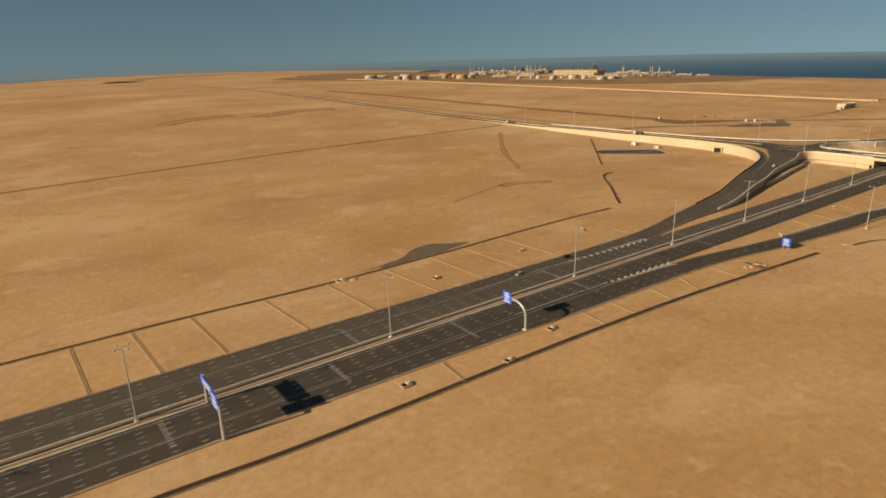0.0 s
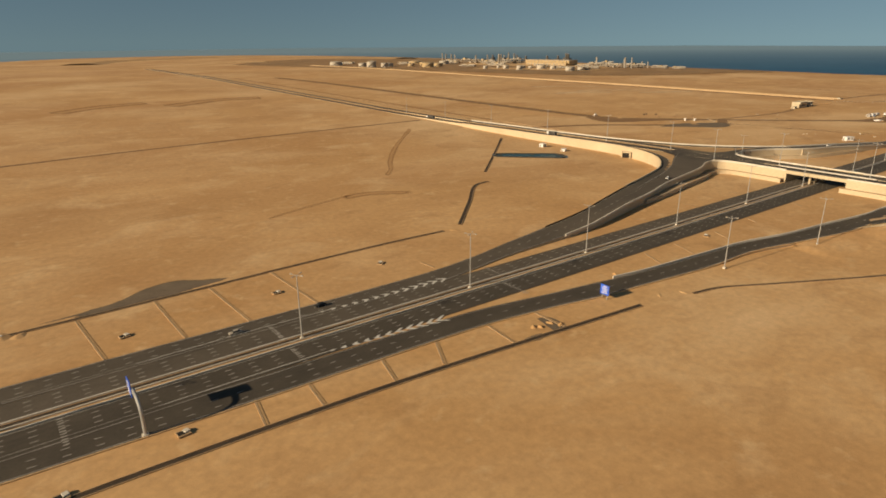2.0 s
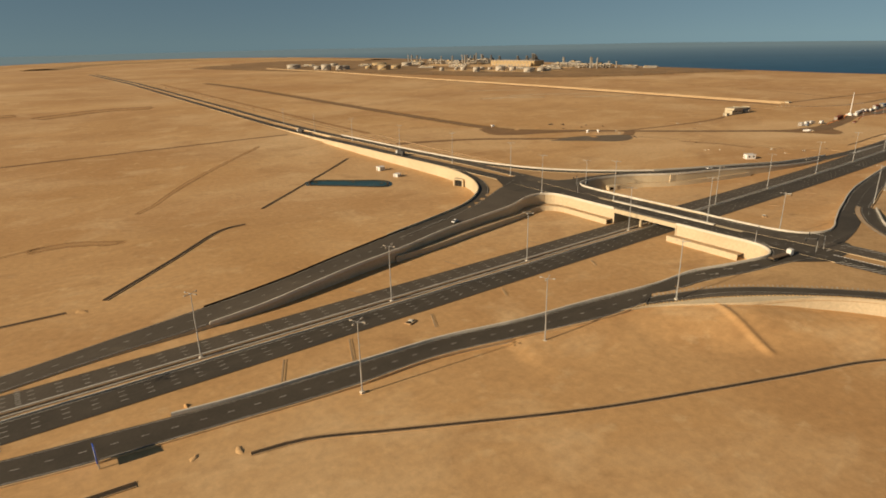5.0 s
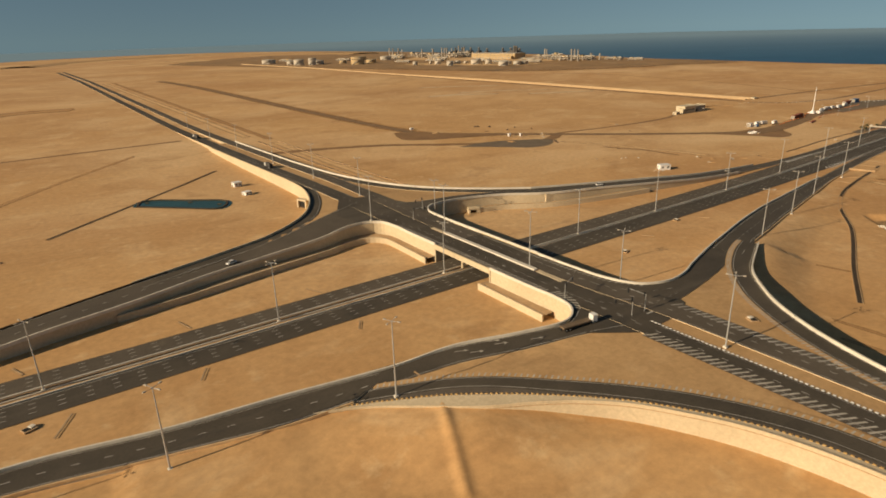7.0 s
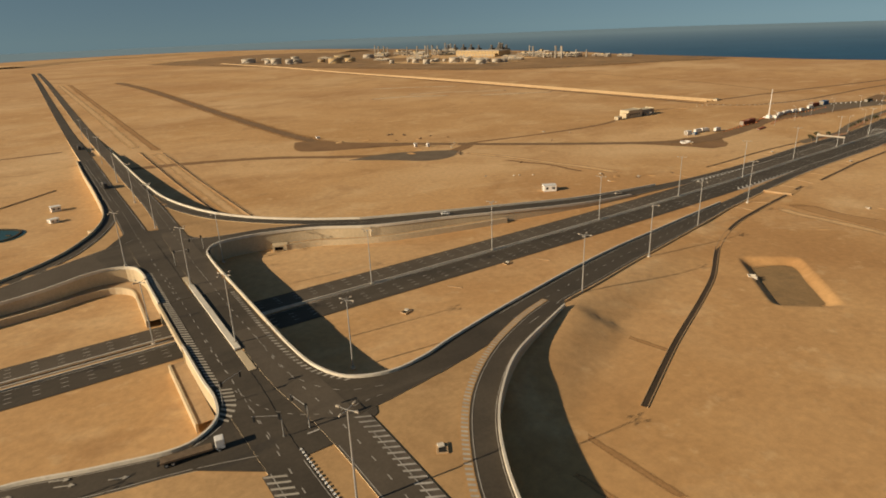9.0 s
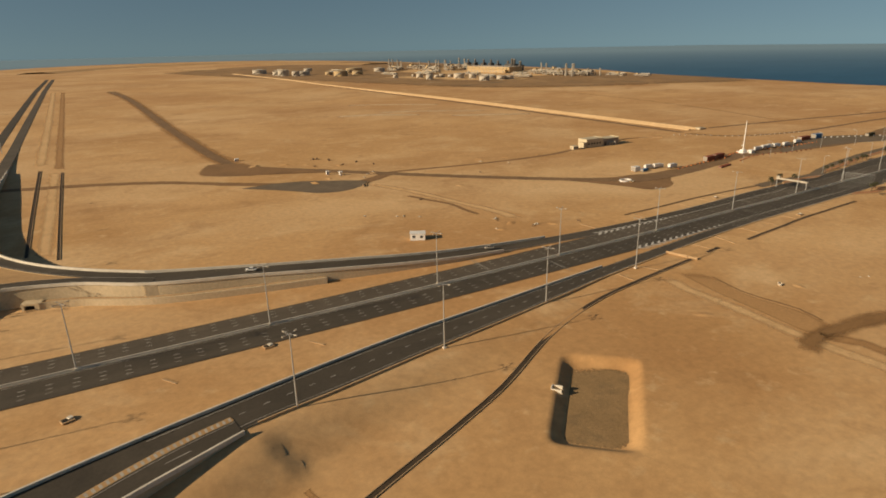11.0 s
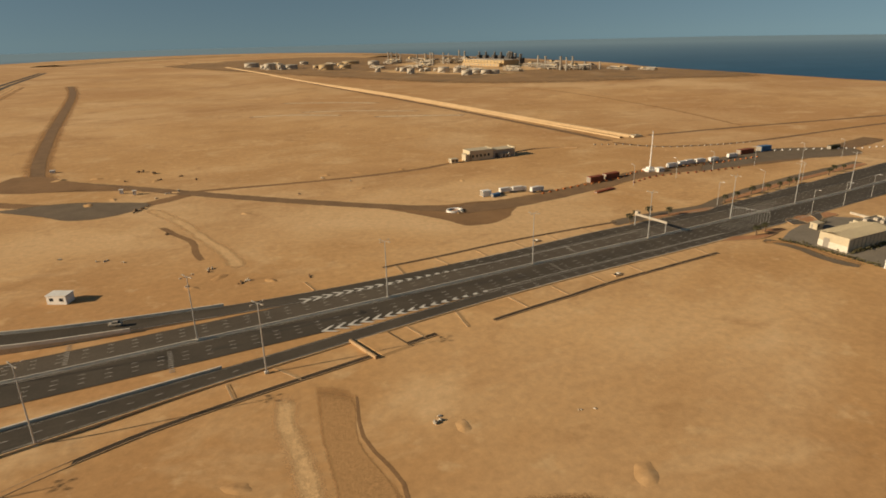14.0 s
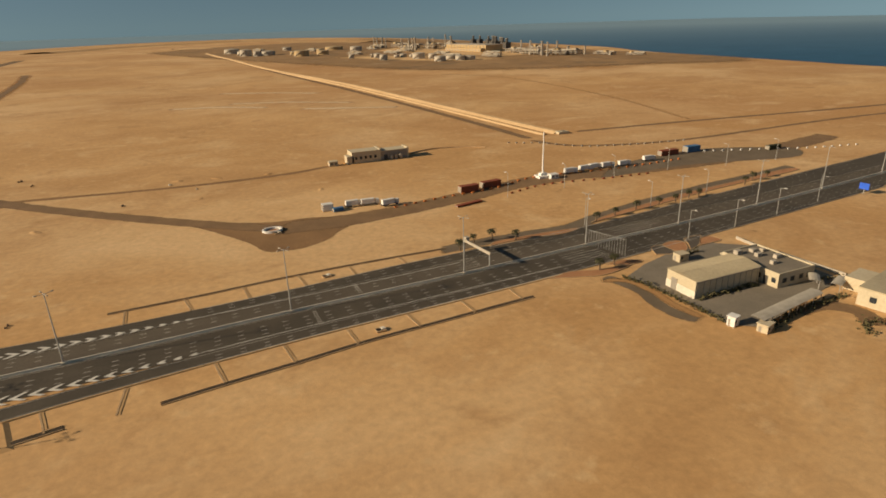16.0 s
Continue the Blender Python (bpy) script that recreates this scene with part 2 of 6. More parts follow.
def dashes(bm, line, width, on, period, dz=0.0, start=0.0):
    """Short painted strokes along a line."""
    d = np.concatenate([[0], np.cumsum(np.linalg.norm(np.diff(line, axis=0), axis=1))])
    for s in np.arange(start, d[-1] - on, period):
        q = np.array([[np.interp(s + e, d, line[:, k]) for k in range(3)] for e in (0, on)])
        flat(bm, q, width, dz)
    return bm


def slanted(bm, line, inner, outer, width, period, dz, lead=0.0):
    """Hatching: slanted strokes that run from one offset of a line to another."""
    a, b = offset(line, inner), offset(line, outer)
    d = np.concatenate([[0], np.cumsum(np.linalg.norm(np.diff(line, axis=0), axis=1))])
    at = lambda c, s: np.array([np.interp(s, d, c[:, k]) for k in range(3)])
    for s in np.arange(max(0, -lead), d[-1] - max(lead, 0) - width, period):
        p = [at(a, s), at(a, s + width), at(b, s + lead + width), at(b, s + lead)]
        bm.faces.new([bm.verts.new((*v[:2], v[2] + dz)) for v in p])
    return bm


# ---- the large structure ----
def grid_steps(low, high, fine, far):
    inner = list(np.arange(low, high + fine, fine))
    a, b, s = [], [], fine
    while inner[0] - sum(a) > -far or inner[-1] + sum(b) < far:
        s *= 1.25
        a.append(s), b.append(s)
    left, right = inner[0] - np.cumsum(a), inner[-1] + np.cumsum(b)
    return np.array(sorted([v for v in left if v > -far] + [-far] + inner + [v for v in right if v < far] + [far]))


def smooth(v, lo, hi):
    s = np.clip((v - lo) / (hi - lo), 0, 1)
    return s * s * (3 - 2 * s)


def rise(px, py):
    """The gentle swell of the plain towards the works by the sea."""
    c = lambda v: np.clip(v, 0, 1)
    return 9.0 * c((py - 250) / 650) * c((1190 - px) / 140) * c((px + 900) / 400) * c((2000 - py) / 500)


BASIN = [(460.2, 55.0), (471.6, 45.4), (450.6, 25.2), (440.0, 34.8)]      # the dug basin south of the road


def inside_depth(px, py, poly):
    """How far inside a convex outline a place lies (negative outside)."""
    c = np.mean(poly, axis=0)
    best = np.zeros(px.shape)
    for (ax, ay), (bx, by) in zip(poly, poly[1:] + poly[:1]):
        nx, ny = -(by - ay), bx - ax
        k = math.hypot(nx, ny)
        nx, ny = nx / k, ny / k
        if (c[0] - ax) * nx + (c[1] - ay) * ny < 0:
            nx, ny = -nx, -ny
        best += np.exp(-1.1 * np.clip((px - ax) * nx + (py - ay) * ny, -60, 60))
    return -np.log(best) / 1.1


# sand banked up against the raised roads: line with heights, and how far the bank reaches
BANKS = [
    (spline([(399.5, 56.5, 3.3), (403, 58.2, 3.1), (416, 61.4, 2.4), (436, 66.6, 1.5), (455, 70.8, 0.9), (481, 76.4, 0.4)], 0.3), 13.0, 30),
    (spline([(250, 66.4, 0.8), (262, 63.4, 1.1), (271.6, 60.9, 1.5), (277, 60.4, 1.65), (284, 56.4, 2.2), (290.5, 50.4, 2.9), (297.2, 43.8, 3.5), (304, 38.8, 3.0), (309, 34.8, 2.3), (314.5, 29.3, 1.8), (318.6, 23.1, 1.6), (322, 16.8, 1.4), (324.2, 10.8, 1.35), (326, 3, 1.3), (327.4, -20, 1.1), (327.6, -60, 0.8)], 0.3), 17.0, 6),
    (spline([(361, 28, 0.2), (365.0, 33.4, 0.7), (370.8, 39.5, 1.4), (379.8, 46.6, 2.3), (393.8, 53.2, 3.1), (400.5, 56.2, 3.3), (404, 57.2, 3.1)], 0.3), 14.0, 4),
]


def ground_height(px, py):
    z = np.zeros_like(px)
    # a small ridge beside the southwest slip road
    ax, ay, bx, by = 295.6, 53.4, 286.6, 33.4
    s_ = np.clip(((px - ax) * (bx - ax) + (py - ay) * (by - ay)) / ((bx - ax) ** 2 + (by - ay) ** 2), 0, 1)
    d_ = np.hypot(px - ax - s_ * (bx - ax), py - ay - s_ * (by - ay))
    ridge = 0.45 * smooth(s_, 0.0, 0.3) * np.exp(-(d_ / 0.8) ** 2)
    for line, wide, tail in BANKS:
        near = (px > line[:, 0].min() - wide) & (px < line[:, 0].max() + wide) & (py > line[:, 1].min() - wide) & (py < line[:, 1].max() + wide)
        qx, qy = px[near], py[near]
        if not len(qx):
            continue
        d2 = (qx[:, None] - line[None, :, 0]) ** 2 + (qy[:, None] - line[None, :, 1]) ** 2
        k = d2.argmin(1)
        d = np.sqrt(d2.min(1))
        t = np.gradient(line[:, :2], axis=0)[k]
        side = t[:, 0] * (qy - line[k, 1]) - t[:, 1] * (qx - line[k, 0])
        ends = np.minimum(smooth(k.astype(float), 0, 6), smooth(len(line) - 1.0 - k, 0, tail))
        top = np.maximum(line[k, 2] - 0.22, 0) * ends
        h = np.where(side < 0, top * (1 - smooth(d, 1.0, wide)), np.where(d < 4, top, 0))
        z[near] = np.maximum(z[near], h)
    return z + ridge - 0.05 - 1.35 * np.clip(inside_depth(px, py, BASIN) / 2.1, 0, 1)


def build_ground():
    xs, ys = grid_steps(-90, 800, 1.8, 4900), grid_steps(-40, 330, 1.8, 4900)
    xs = np.array(sorted([x for x in xs if not (437 < x < 474 or 282 < x < 304)] + list(np.arange(437.3, 474, 0.6)) + list(np.arange(282.3, 304, 0.6))))
    ys = np.array(sorted([y for y in ys if not 26 < y < 60] + list(np.arange(26.3, 60, 0.6))))
    xs = np.unique(np.concatenate([xs, [-900, -500, 1050, 1085, 1120, 1155, 1190]]))
    ys = np.unique(np.concatenate([ys, [250, 900, 1500, 2000]]))
    gx, gy = np.meshgrid(xs, ys)
    gz = ground_height(gx, gy)
    far = smooth(np.maximum(np.abs(gx - 350), np.abs(gy - 150)), 500, 1200)
    gz = gz * (1 - far) - 0.05 * far + rise(gx, gy)
    nx = len(xs)
    verts = np.stack([gx.ravel(), gy.ravel(), gz.ravel()], 1)
    faces = [(j * nx + i, j * nx + i + 1, (j + 1) * nx + i + 1, (j + 1) * nx + i) for j in range(len(ys) - 1) for i in range(nx - 1)]
    me = bpy.data.meshes.new("ground")
    me.from_pydata(verts.tolist(), [], faces)
    me.polygons.foreach_set("use_smooth", [True] * len(faces))
    me.materials.append(SAND)
    return tagged(new("ground", me), "wide flat orange-tan desert sand plain", "ground", kind="structure")


ground = build_ground()


def setting(name, bm, material, label, category):
    return tagged(part(name, bm, material), label, category, kind="structure")


def patch(name, outline, z, material, label, category, soft=2.5):
    """A thin laid surface with a rounded, blown-over outline."""
    z = 0.3 * z - 0.045 if 0 < z < 0.1 and material is not POND else z
    line = spline([(*p, z) for p in outline + outline[:1]], 3.0)[:-1]
    c = line.mean(0)
    reach = np.linalg.norm(line - c, axis=1).mean()
    rings = [c + (line - c) * f for f in (1 + 0.5 * soft / reach, max(0.2, 1 - 0.5 * soft / reach))]
    bm = bmesh.new()
    edge = bm.verts.layers.float.new("fade")
    vs = [[bm.verts.new(p) for p in ring] for ring in rings]
    n = len(line)
    for i in range(n):
        bm.faces.new((vs[0][i], vs[0][(i + 1) % n], vs[1][(i + 1) % n], vs[1][i]))
    inner = bm.faces.new(vs[1])
    for v in vs[1]:
        v[edge] = 1.0
    bmesh.ops.triangulate(bm, faces=[inner])
    for co, no in [((0, y, 0), (0, 1, 0)) for y in (250, 900, 1500, 2000)] + [((x, 0, 0), (1, 0, 0)) for x in (1050, 1085, 1120, 1155, 1190)]:
        bmesh.ops.bisect_plane(bm, geom=bm.verts[:] + bm.edges[:] + bm.faces[:], plane_co=co, plane_no=no)
    bmesh.ops.recalc_face_normals(bm, faces=bm.faces[:])
    if sum(f.normal.z for f in bm.faces) < 0:
        bmesh.ops.reverse_faces(bm, faces=bm.faces[:])
    return setting(name, bm, material, label, category)


def fading(me, fades):
    """Stores how far in from the edge each vertex lies."""
    me.attributes.new("fade", "FLOAT", "POINT").data.foreach_set("value", fades)


def band(name, points, width, z, material, label, category, ragged=0.0, step=5.0):
    """A laid strip along a line, whose edges are blown over."""
    z = 0.3 * z - 0.045
    line = spline([(p[0], p[1], z) for p in points], step)
    rnd = np.random.RandomState(len(points) * 7 + int(width * 10))
    sway = np.convolve(rnd.randn(len(line) + 4), np.ones(5) / 5, "valid") * ragged
    lines, fades = [], []
    for k, fade in ((-0.9, 0.0), (-0.2, 1.0), (0.2, 1.0), (0.9, 0.0)) if material in (WASH, SMEAR, SALT, HOLLOW_SHADE, FAINT) else ((-0.75, 0.0), (-0.35, 1.0), (0.35, 1.0), (0.75, 0.0)):
        e = line.copy()
        side = offset(line, 1.0) - line
        e += side * (k * width * (1 + 0.25 * sway))[:, None]
        ends = np.minimum(np.arange(len(line)), np.arange(len(line))[::-1]) >= 1
        lines.append(e)
        fades += list(np.where(ends, fade, 0.0))
    ob = setting(name, sweep(bmesh.new(), lines), material, label, category)
    fading(ob.data, fades)
    return ob


# sea and coast
coast = spline([(4880, -900), (2400, -300), (1290, 140), (1205, 378), (1213, 460), (1222, 560), (1232, 660), (1250, 780), (1295, 900), (1310, 1100), (1310, 1450), (1300, 1900), (1210, 2330), (1040, 2640), (800, 2770), (450, 2720), (250, 2540), (70, 2290), (-500, 2120), (-1700, 1900), (-4880, 1500)], 60)
bm = bmesh.new()
f = bm.faces.new([bm.verts.new(p) for p in [(-4890, 4890, 0.12), (4890, 4890, 0.12)] + [(p[0], p[1], 0.12) for p in coast]])
bmesh.ops.triangulate(bm, faces=bm.faces[:])
bmesh.ops.recalc_face_normals(bm, faces=bm.faces[:])
if sum(f.normal.z for f in bm.faces) < 0:
    bmesh.ops.reverse_faces(bm, faces=bm.faces[:])
setting("water_sea", bm, SEA, "calm blue sea with distance haze painted into its colour", "sea")

# ---- roads ----
MED = spline([(-250, 105, 0), (0, 102, 0), (60, 101.4, 0), (120, 100.6, 0), (200, 99.4, 0), (300, 98.7, 0), (380, 98.2, 0), (450, 98.2, 0), (500, 99.2, 0), (540, 100.6, 0), (580, 102.7, 0), (620, 104.2, 0), (655, 106.3, 0), (690, 108.2, 0), (725, 110.8, 0), (800, 118, 0), (1000, 140, 0), (1250, 178, 0)], 4.0)
WEST = MED[MED[:, 0] < 352]
EAST = MED[MED[:, 0] > 345]


def road(name, left, right, label, skirts=True, material=None, base=-0.4):
    """A carriageway between two edge lines; its sides go down to the ground as retaining walls."""
    top = sweep(bmesh.new(), [right, left])
    ob = setting(name, top, material or ASPHALT, label, "road")
    if skirts:
        bm = bmesh.new()
        for e in (left, right):
            low = e.copy()
            low[:, 2] = base
            sweep(bm, [low, lift(e, -0.01)])
        for i in (0, -1):
            q = [(*left[i][:2], base), tuple(lift(left, -0.01)[i]), tuple(lift(right, -0.01)[i]), (*right[i][:2], base)]
            bm.faces.new([bm.verts.new(p) for p in q])
        part("retaining_wall", bm, CONCRETE, ob, "cream concrete retaining wall")
    return ob


def edges(rows, step=3.0):
    """Rows of left x, y, right x, y, z make two edge lines."""
    r = spline(rows, step)
    return r[:, [0, 1, 4]], r[:, [2, 3, 4]]


# main highway, two carriageways
mx = MED[:, 0]
half_gap = np.interp(mx, [-250, 330, 372, 1300], [1.65, 1.65, 0.4, 0.4])[:, None]


def beside(d):
    out = MED.copy()
    out[:, 1] += d if np.isscalar(d) else np.asarray(d).ravel()
    out[:, 2] = 0.04
    return out


north_in, north_out = beside(half_gap), beside(7.9)
south_in, south_out = beside(-half_gap), beside(-8.9)
road_north = road("road_main_north", north_out, north_in, "greyed asphalt motorway carriageway with worn lane dashes", skirts=False, material=WORN)
road_south = road("road_main_south", south_in, south_out, "dark asphalt motorway carriageway with worn lane dashes", skirts=False)

# ramps: outer edge, inner edge, height
NW = edges([(-250, 118.5, -250, 111.5, 0.04), (0, 117.0, 0, 110.2, 0.04), (59.2, 116.0, 59.2, 109.4, 0.04), (99.1, 115.2, 99.0, 108.7, 0.04), (133.8, 114.6, 133.7, 108.0, 0.04), (157.8, 114.8, 157.1, 107.6, 0.06), (171.3, 116.2, 169, 109.1, 0.15), (187.4, 119.2, 184, 111.0, 0.3), (203.5, 121.3, 205, 111.9, 0.8), (215, 122.2, 217.9, 112.9, 1.5), (227, 123.8, 230.2, 115.4, 2.2), (241.3, 127.8, 244.3, 118.7, 2.7), (260, 133.4, 262, 122.4, 3.0), (279, 138.4, 279, 127.2, 3.25)])
NW_IN = edges([(275, 134.5, 276, 126.4, 3.2), (288, 137.0, 296.0, 130.2, 3.6), (304, 142.2, 312.4, 132.7, 4.2), (319.2, 150.4, 323.1, 136.3, 4.6), (335.2, 159.1, 333.3, 134.4, 4.7)])
NW_OUT = edges([(263.6, 134.6, 265.5, 130.2, 3.0), (286.5, 140.4, 288, 136.2, 3.6), (301.8, 145.4, 304, 141.8, 4.0), (315.9, 155.6, 319, 152.8, 4.4), (323.3, 166.4, 326.8, 164.7, 4.6), (328.0, 177.8, 331.8, 176.9, 4.5), (331.4, 192.3, 335.4, 191.9, 4.3), (332.6, 228.9, 336.6, 228.9, 3.8), (332.4, 282.9, 336.1, 282.9, 2.6), (332.8, 319.3, 336.1, 319.3, 1.5)])
SW = edges([(-250, 95.0, -250, 89.4, 0.04), (0, 93.4, 0, 88.4, 0.04), (59.1, 92.6, 59.1, 86.6, 0.04), (98.9, 92.0, 98.9, 84.6, 0.04), (149.4, 89.6, 146.5, 82.6, 0.05), (159.5, 88.0, 156.6, 81.3, 0.06), (170, 85.9, 166.6, 79.6, 0.08), (181.4, 84.0, 177.1, 77.4, 0.1), (200.5, 80.7, 195.7, 74.7, 0.15), (225, 78.2, 217.5, 71.8, 0.25), (241, 76.2, 235.4, 70.8, 0.5), (258, 71.6, 255.5, 65.6, 0.9), (275.2, 68.2, 271.6, 60.9, 1.5), (294.4, 63.7, 283.2, 58.8, 2.3)])
SW_IN = edges([(289.5, 65.9, 285.6, 59.9, 2.1), (306.0, 61.8, 302.6, 56.8, 3.2), (317.5, 56.9, 314.6, 52.1, 4.0), (327.5, 53.9, 326.6, 48.6, 4.6), (331.9, 56.7, 334.6, 45.5, 4.7)])
SW_OUT = edges([(285.6, 61.7, 281.6, 59.7, 1.9), (300.4, 52.2, 298.1, 49.8, 3.6), (311.9, 40.2, 309.2, 37.6, 4.5), (323.0, 27.2, 319.6, 24.8, 4.65), (330.4, 13.0, 326.4, 11.7, 4.7), (332.6, 2.7, 328.4, 2.5, 4.7), (333.6, -40.0, 329.6, -40.0, 4.7), (333.6, -150.0, 329.6, -150.0, 4.7)])
SW_EDGE = spline([(277, 60.6, 1.65), (284, 56.6, 2.2), (290.5, 50.6, 2.9), (297.2, 44, 3.6), (304, 39, 4.2), (309, 35, 4.5), (314.5, 29.5, 4.6), (318.6, 23.3, 4.65), (322, 17, 4.7), (324.2, 11, 4.7), (326, 3, 4.7), (327.2, -10, 4.7), (327.6, -40, 4.7), (327.6, -150, 4.7)], 1.5)
NE_IN = edges([(346.6, 150.8, 348.6, 128.2, 4.7), (353.5, 146.7, 352.5, 138.8, 4.7), (367.0, 144.6, 367.0, 139.1, 4.65), (380.0, 140.1, 379.4, 135.2, 4.5), (396.0, 130.5, 394.0, 126.3, 4.3)])
NE_OUT = edges([(350, 329.5, 346.4, 329.7, 1.2), (350, 282.8, 346.0, 282.8, 2.5), (350.6, 239.4, 346.4, 239.4, 3.4), (352.0, 207.9, 347.8, 205.8, 3.9), (355.4, 188.0, 351.5, 185.6, 4.2), (361.0, 171.4, 357.6, 168.3, 4.3), (370.1, 157.1, 367.5, 153.7, 4.3), (382.0, 145.0, 380.0, 140.9, 4.3), (395.0, 135.3, 393.4, 131.0, 4.2)])
NE = edges([(394.0, 135.5, 393.0, 126.4, 4.25), (416.6, 127.8, 416.2, 120.5, 3.7), (441.0, 121.6, 437.6, 115.4, 2.7), (467.2, 116.8, 464.8, 110.8, 1.2), (500.7, 114.0, 500.9, 108.6, 0.12), (522.6, 112.6, 522.8, 107.4, 0.04), (543.2, 112.4, 543.3, 107.4, 0.04), (576.3, 113.8, 576.4, 109.4, 0.04), (606, 116.3, 606, 111.0, 0.04), (655, 117.9, 655, 113.4, 0.04), (700, 123.0, 700, 116.2, 0.04), (734, 127.2, 734, 118.4, 0.04), (773, 132.0, 773, 121.4, 0.04), (821, 137.6, 821, 125.6, 0.04), (1000, 162, 1000, 149, 0.04), (1250, 200, 1250, 187, 0.04)])
SE_IN = edges([(348.6, 64.8, 343.6, 44.4, 4.7), (350.8, 58.8, 349.0, 46.4, 4.7), (359.0, 53.7, 355.1, 47.3, 4.65), (372.6, 57.2, 368.3, 49.9, 4.3), (391.7, 63.3, 389.7, 55.4, 3.6)])
SE = edges([(387.5, 61.9, 389.7, 53.6, 3.7), (403, 66.4, 403, 58.4, 3.1), (416.2, 70.3, 416, 61.6, 2.4), (438, 75.6, 436, 66.8, 1.5), (457, 78.9, 455, 71.0, 0.9), (483.5, 83.0, 481, 76.6, 0.4), (500, 85.2, 497, 80.0, 0.2), (518, 87.8, 518, 83.2, 0.08), (548.6, 91.6, 548.7, 87.4, 0.04), (576.8, 94.0, 576.8, 90.0, 0.04), (623.3, 96.4, 623.4, 92.4, 0.04), (654.6, 98.1, 654.6, 94.6, 0.04), (699.0, 100.7, 698.9, 98.6, 0.04), (771.7, 107.0, 771.8, 105.3, 0.04)])
SE_OUT = edges([(348.9, -150.0, 353.0, -150.0, 4.7), (348.6, -40.0, 352.6, -40.0, 4.7), (347.4, -0.7, 351.0, -0.6, 4.7), (349.4, 11.0, 353.2, 9.6, 4.7), (354.3, 24.2, 358.3, 22.6, 4.65), (361.9, 36.4, 365.0, 33.4, 4.6), (367.8, 42.9, 370.8, 39.5, 4.5), (378.1, 50.7, 379.8, 46.6, 4.1), (391.7, 57.6, 393.8, 53.2, 3.6), (399.9, 60.4, 400.5, 56.2, 3.3)])
W_N = edges([(333.3, 106.7, 339.9, 106.7, 4.7), (333.4, 150.8, 340.0, 150.8, 4.7), (334.2, 192.3, 340.0, 192.3, 4.35), (334.2, 223.6, 339.9, 223.6, 3.9), (334.2, 282.9, 340.0, 282.9, 2.6), (334.2, 330, 340.0, 330, 1.3), (334, 400, 339.6, 400, 0.1), (333.6, 530, 339, 530, 0.04), (334, 1250, 339.4, 1250, 0.04)])
E_N = edges([(341.5, 106.7, 348.0, 106.6, 4.7), (341.5, 130.2, 348.0, 130.2, 4.7), (342.4, 150.8, 348.5, 150.8, 4.7), (344.0, 192.2, 349.2, 192.3, 4.35), (344.2, 223.6, 349.2, 223.6, 3.9), (344.4, 282.8, 349.4, 282.8, 2.6), (344.4, 330, 349.6, 330, 1.3), (344.2, 400, 349.6, 400, 0.1), (343.8, 530, 349, 530, 0.04), (342.6, 1250, 348, 1250, 0.04)])
W_S = edges([(333.4, 84.4, 340.0, 84.4, 4.7), (333.7, 62.8, 340.2, 62.8, 4.7), (334.2, 46.5, 339.4, 46.5, 4.7), (334.6, 19.2, 339.8, 18.9, 4.7), (334.6, -150.0, 339.8, -150.0, 4.7)])
E_S = edges([(341.6, 84.4, 348.1, 84.4, 4.7), (341.9, 62.8, 348.7, 62.7, 4.7), (343.5, 46.5, 349.5, 46.4, 4.7), (343.9, 18.9, 349.2, 19.0, 4.7), (343.9, -150.0, 349.2, -150.0, 4.7)])

RAMPS = {"road_ramp_northwest": NW, "road_ramp_northwest_inner": NW_IN, "road_slip_northwest": NW_OUT, "road_ramp_southwest": SW, "road_ramp_southwest_inner": SW_IN, "road_slip_southwest": SW_OUT, "road_ramp_northeast_inner": NE_IN, "road_slip_northeast": NE_OUT, "road_ramp_northeast": NE, "road_ramp_southeast_inner": SE_IN, "road_ramp_southeast": SE, "road_slip_southeast": SE_OUT, "road_cross_west_north": W_N, "road_cross_east_north": E_N, "road_cross_west_south": W_S, "road_cross_east_south": E_S}
roads = {}
for i, (name, (a, b)) in enumerate(RAMPS.items()):
    dz = 0.004 * i
    what = "curved asphalt slip road on a raised bank" if "slip" in name else "asphalt crossing road over the motorway" if "cross" in name else "asphalt motorway ramp rising to the overpass"
    roads[name] = road(name, lift(a, dz), lift(b, dz), what, material=WORN if "cross_east" in name or "ramp_northwest" in name else None)


def shepard(px, py, names):
    """The height of the made ground between the raised roads."""
    pts = np.vstack([np.vstack(RAMPS[k]) for k in names])[::2]
    out = np.zeros(len(px))
    for i in range(0, len(px), 2000):
        d2 = (px[i:i + 2000, None] - pts[None, :, 0]) ** 2 + (py[i:i + 2000, None] - pts[None, :, 1]) ** 2 + 0.5
        w = d2 ** -2
        out[i:i + 2000] = (w * pts[None, :, 2]).sum(1) / w.sum(1)
    return out


def in_outline(px, py, poly):
    hit = np.zeros(px.shape, bool)
    for (ax, ay), (bx, by) in zip(poly, poly[1:] + poly[:1]):
        hit ^= ((ay > py) != (by > py)) & (px < (bx - ax) * (py - ay) / (by - ay + 1e-12) + ax)
    return hit


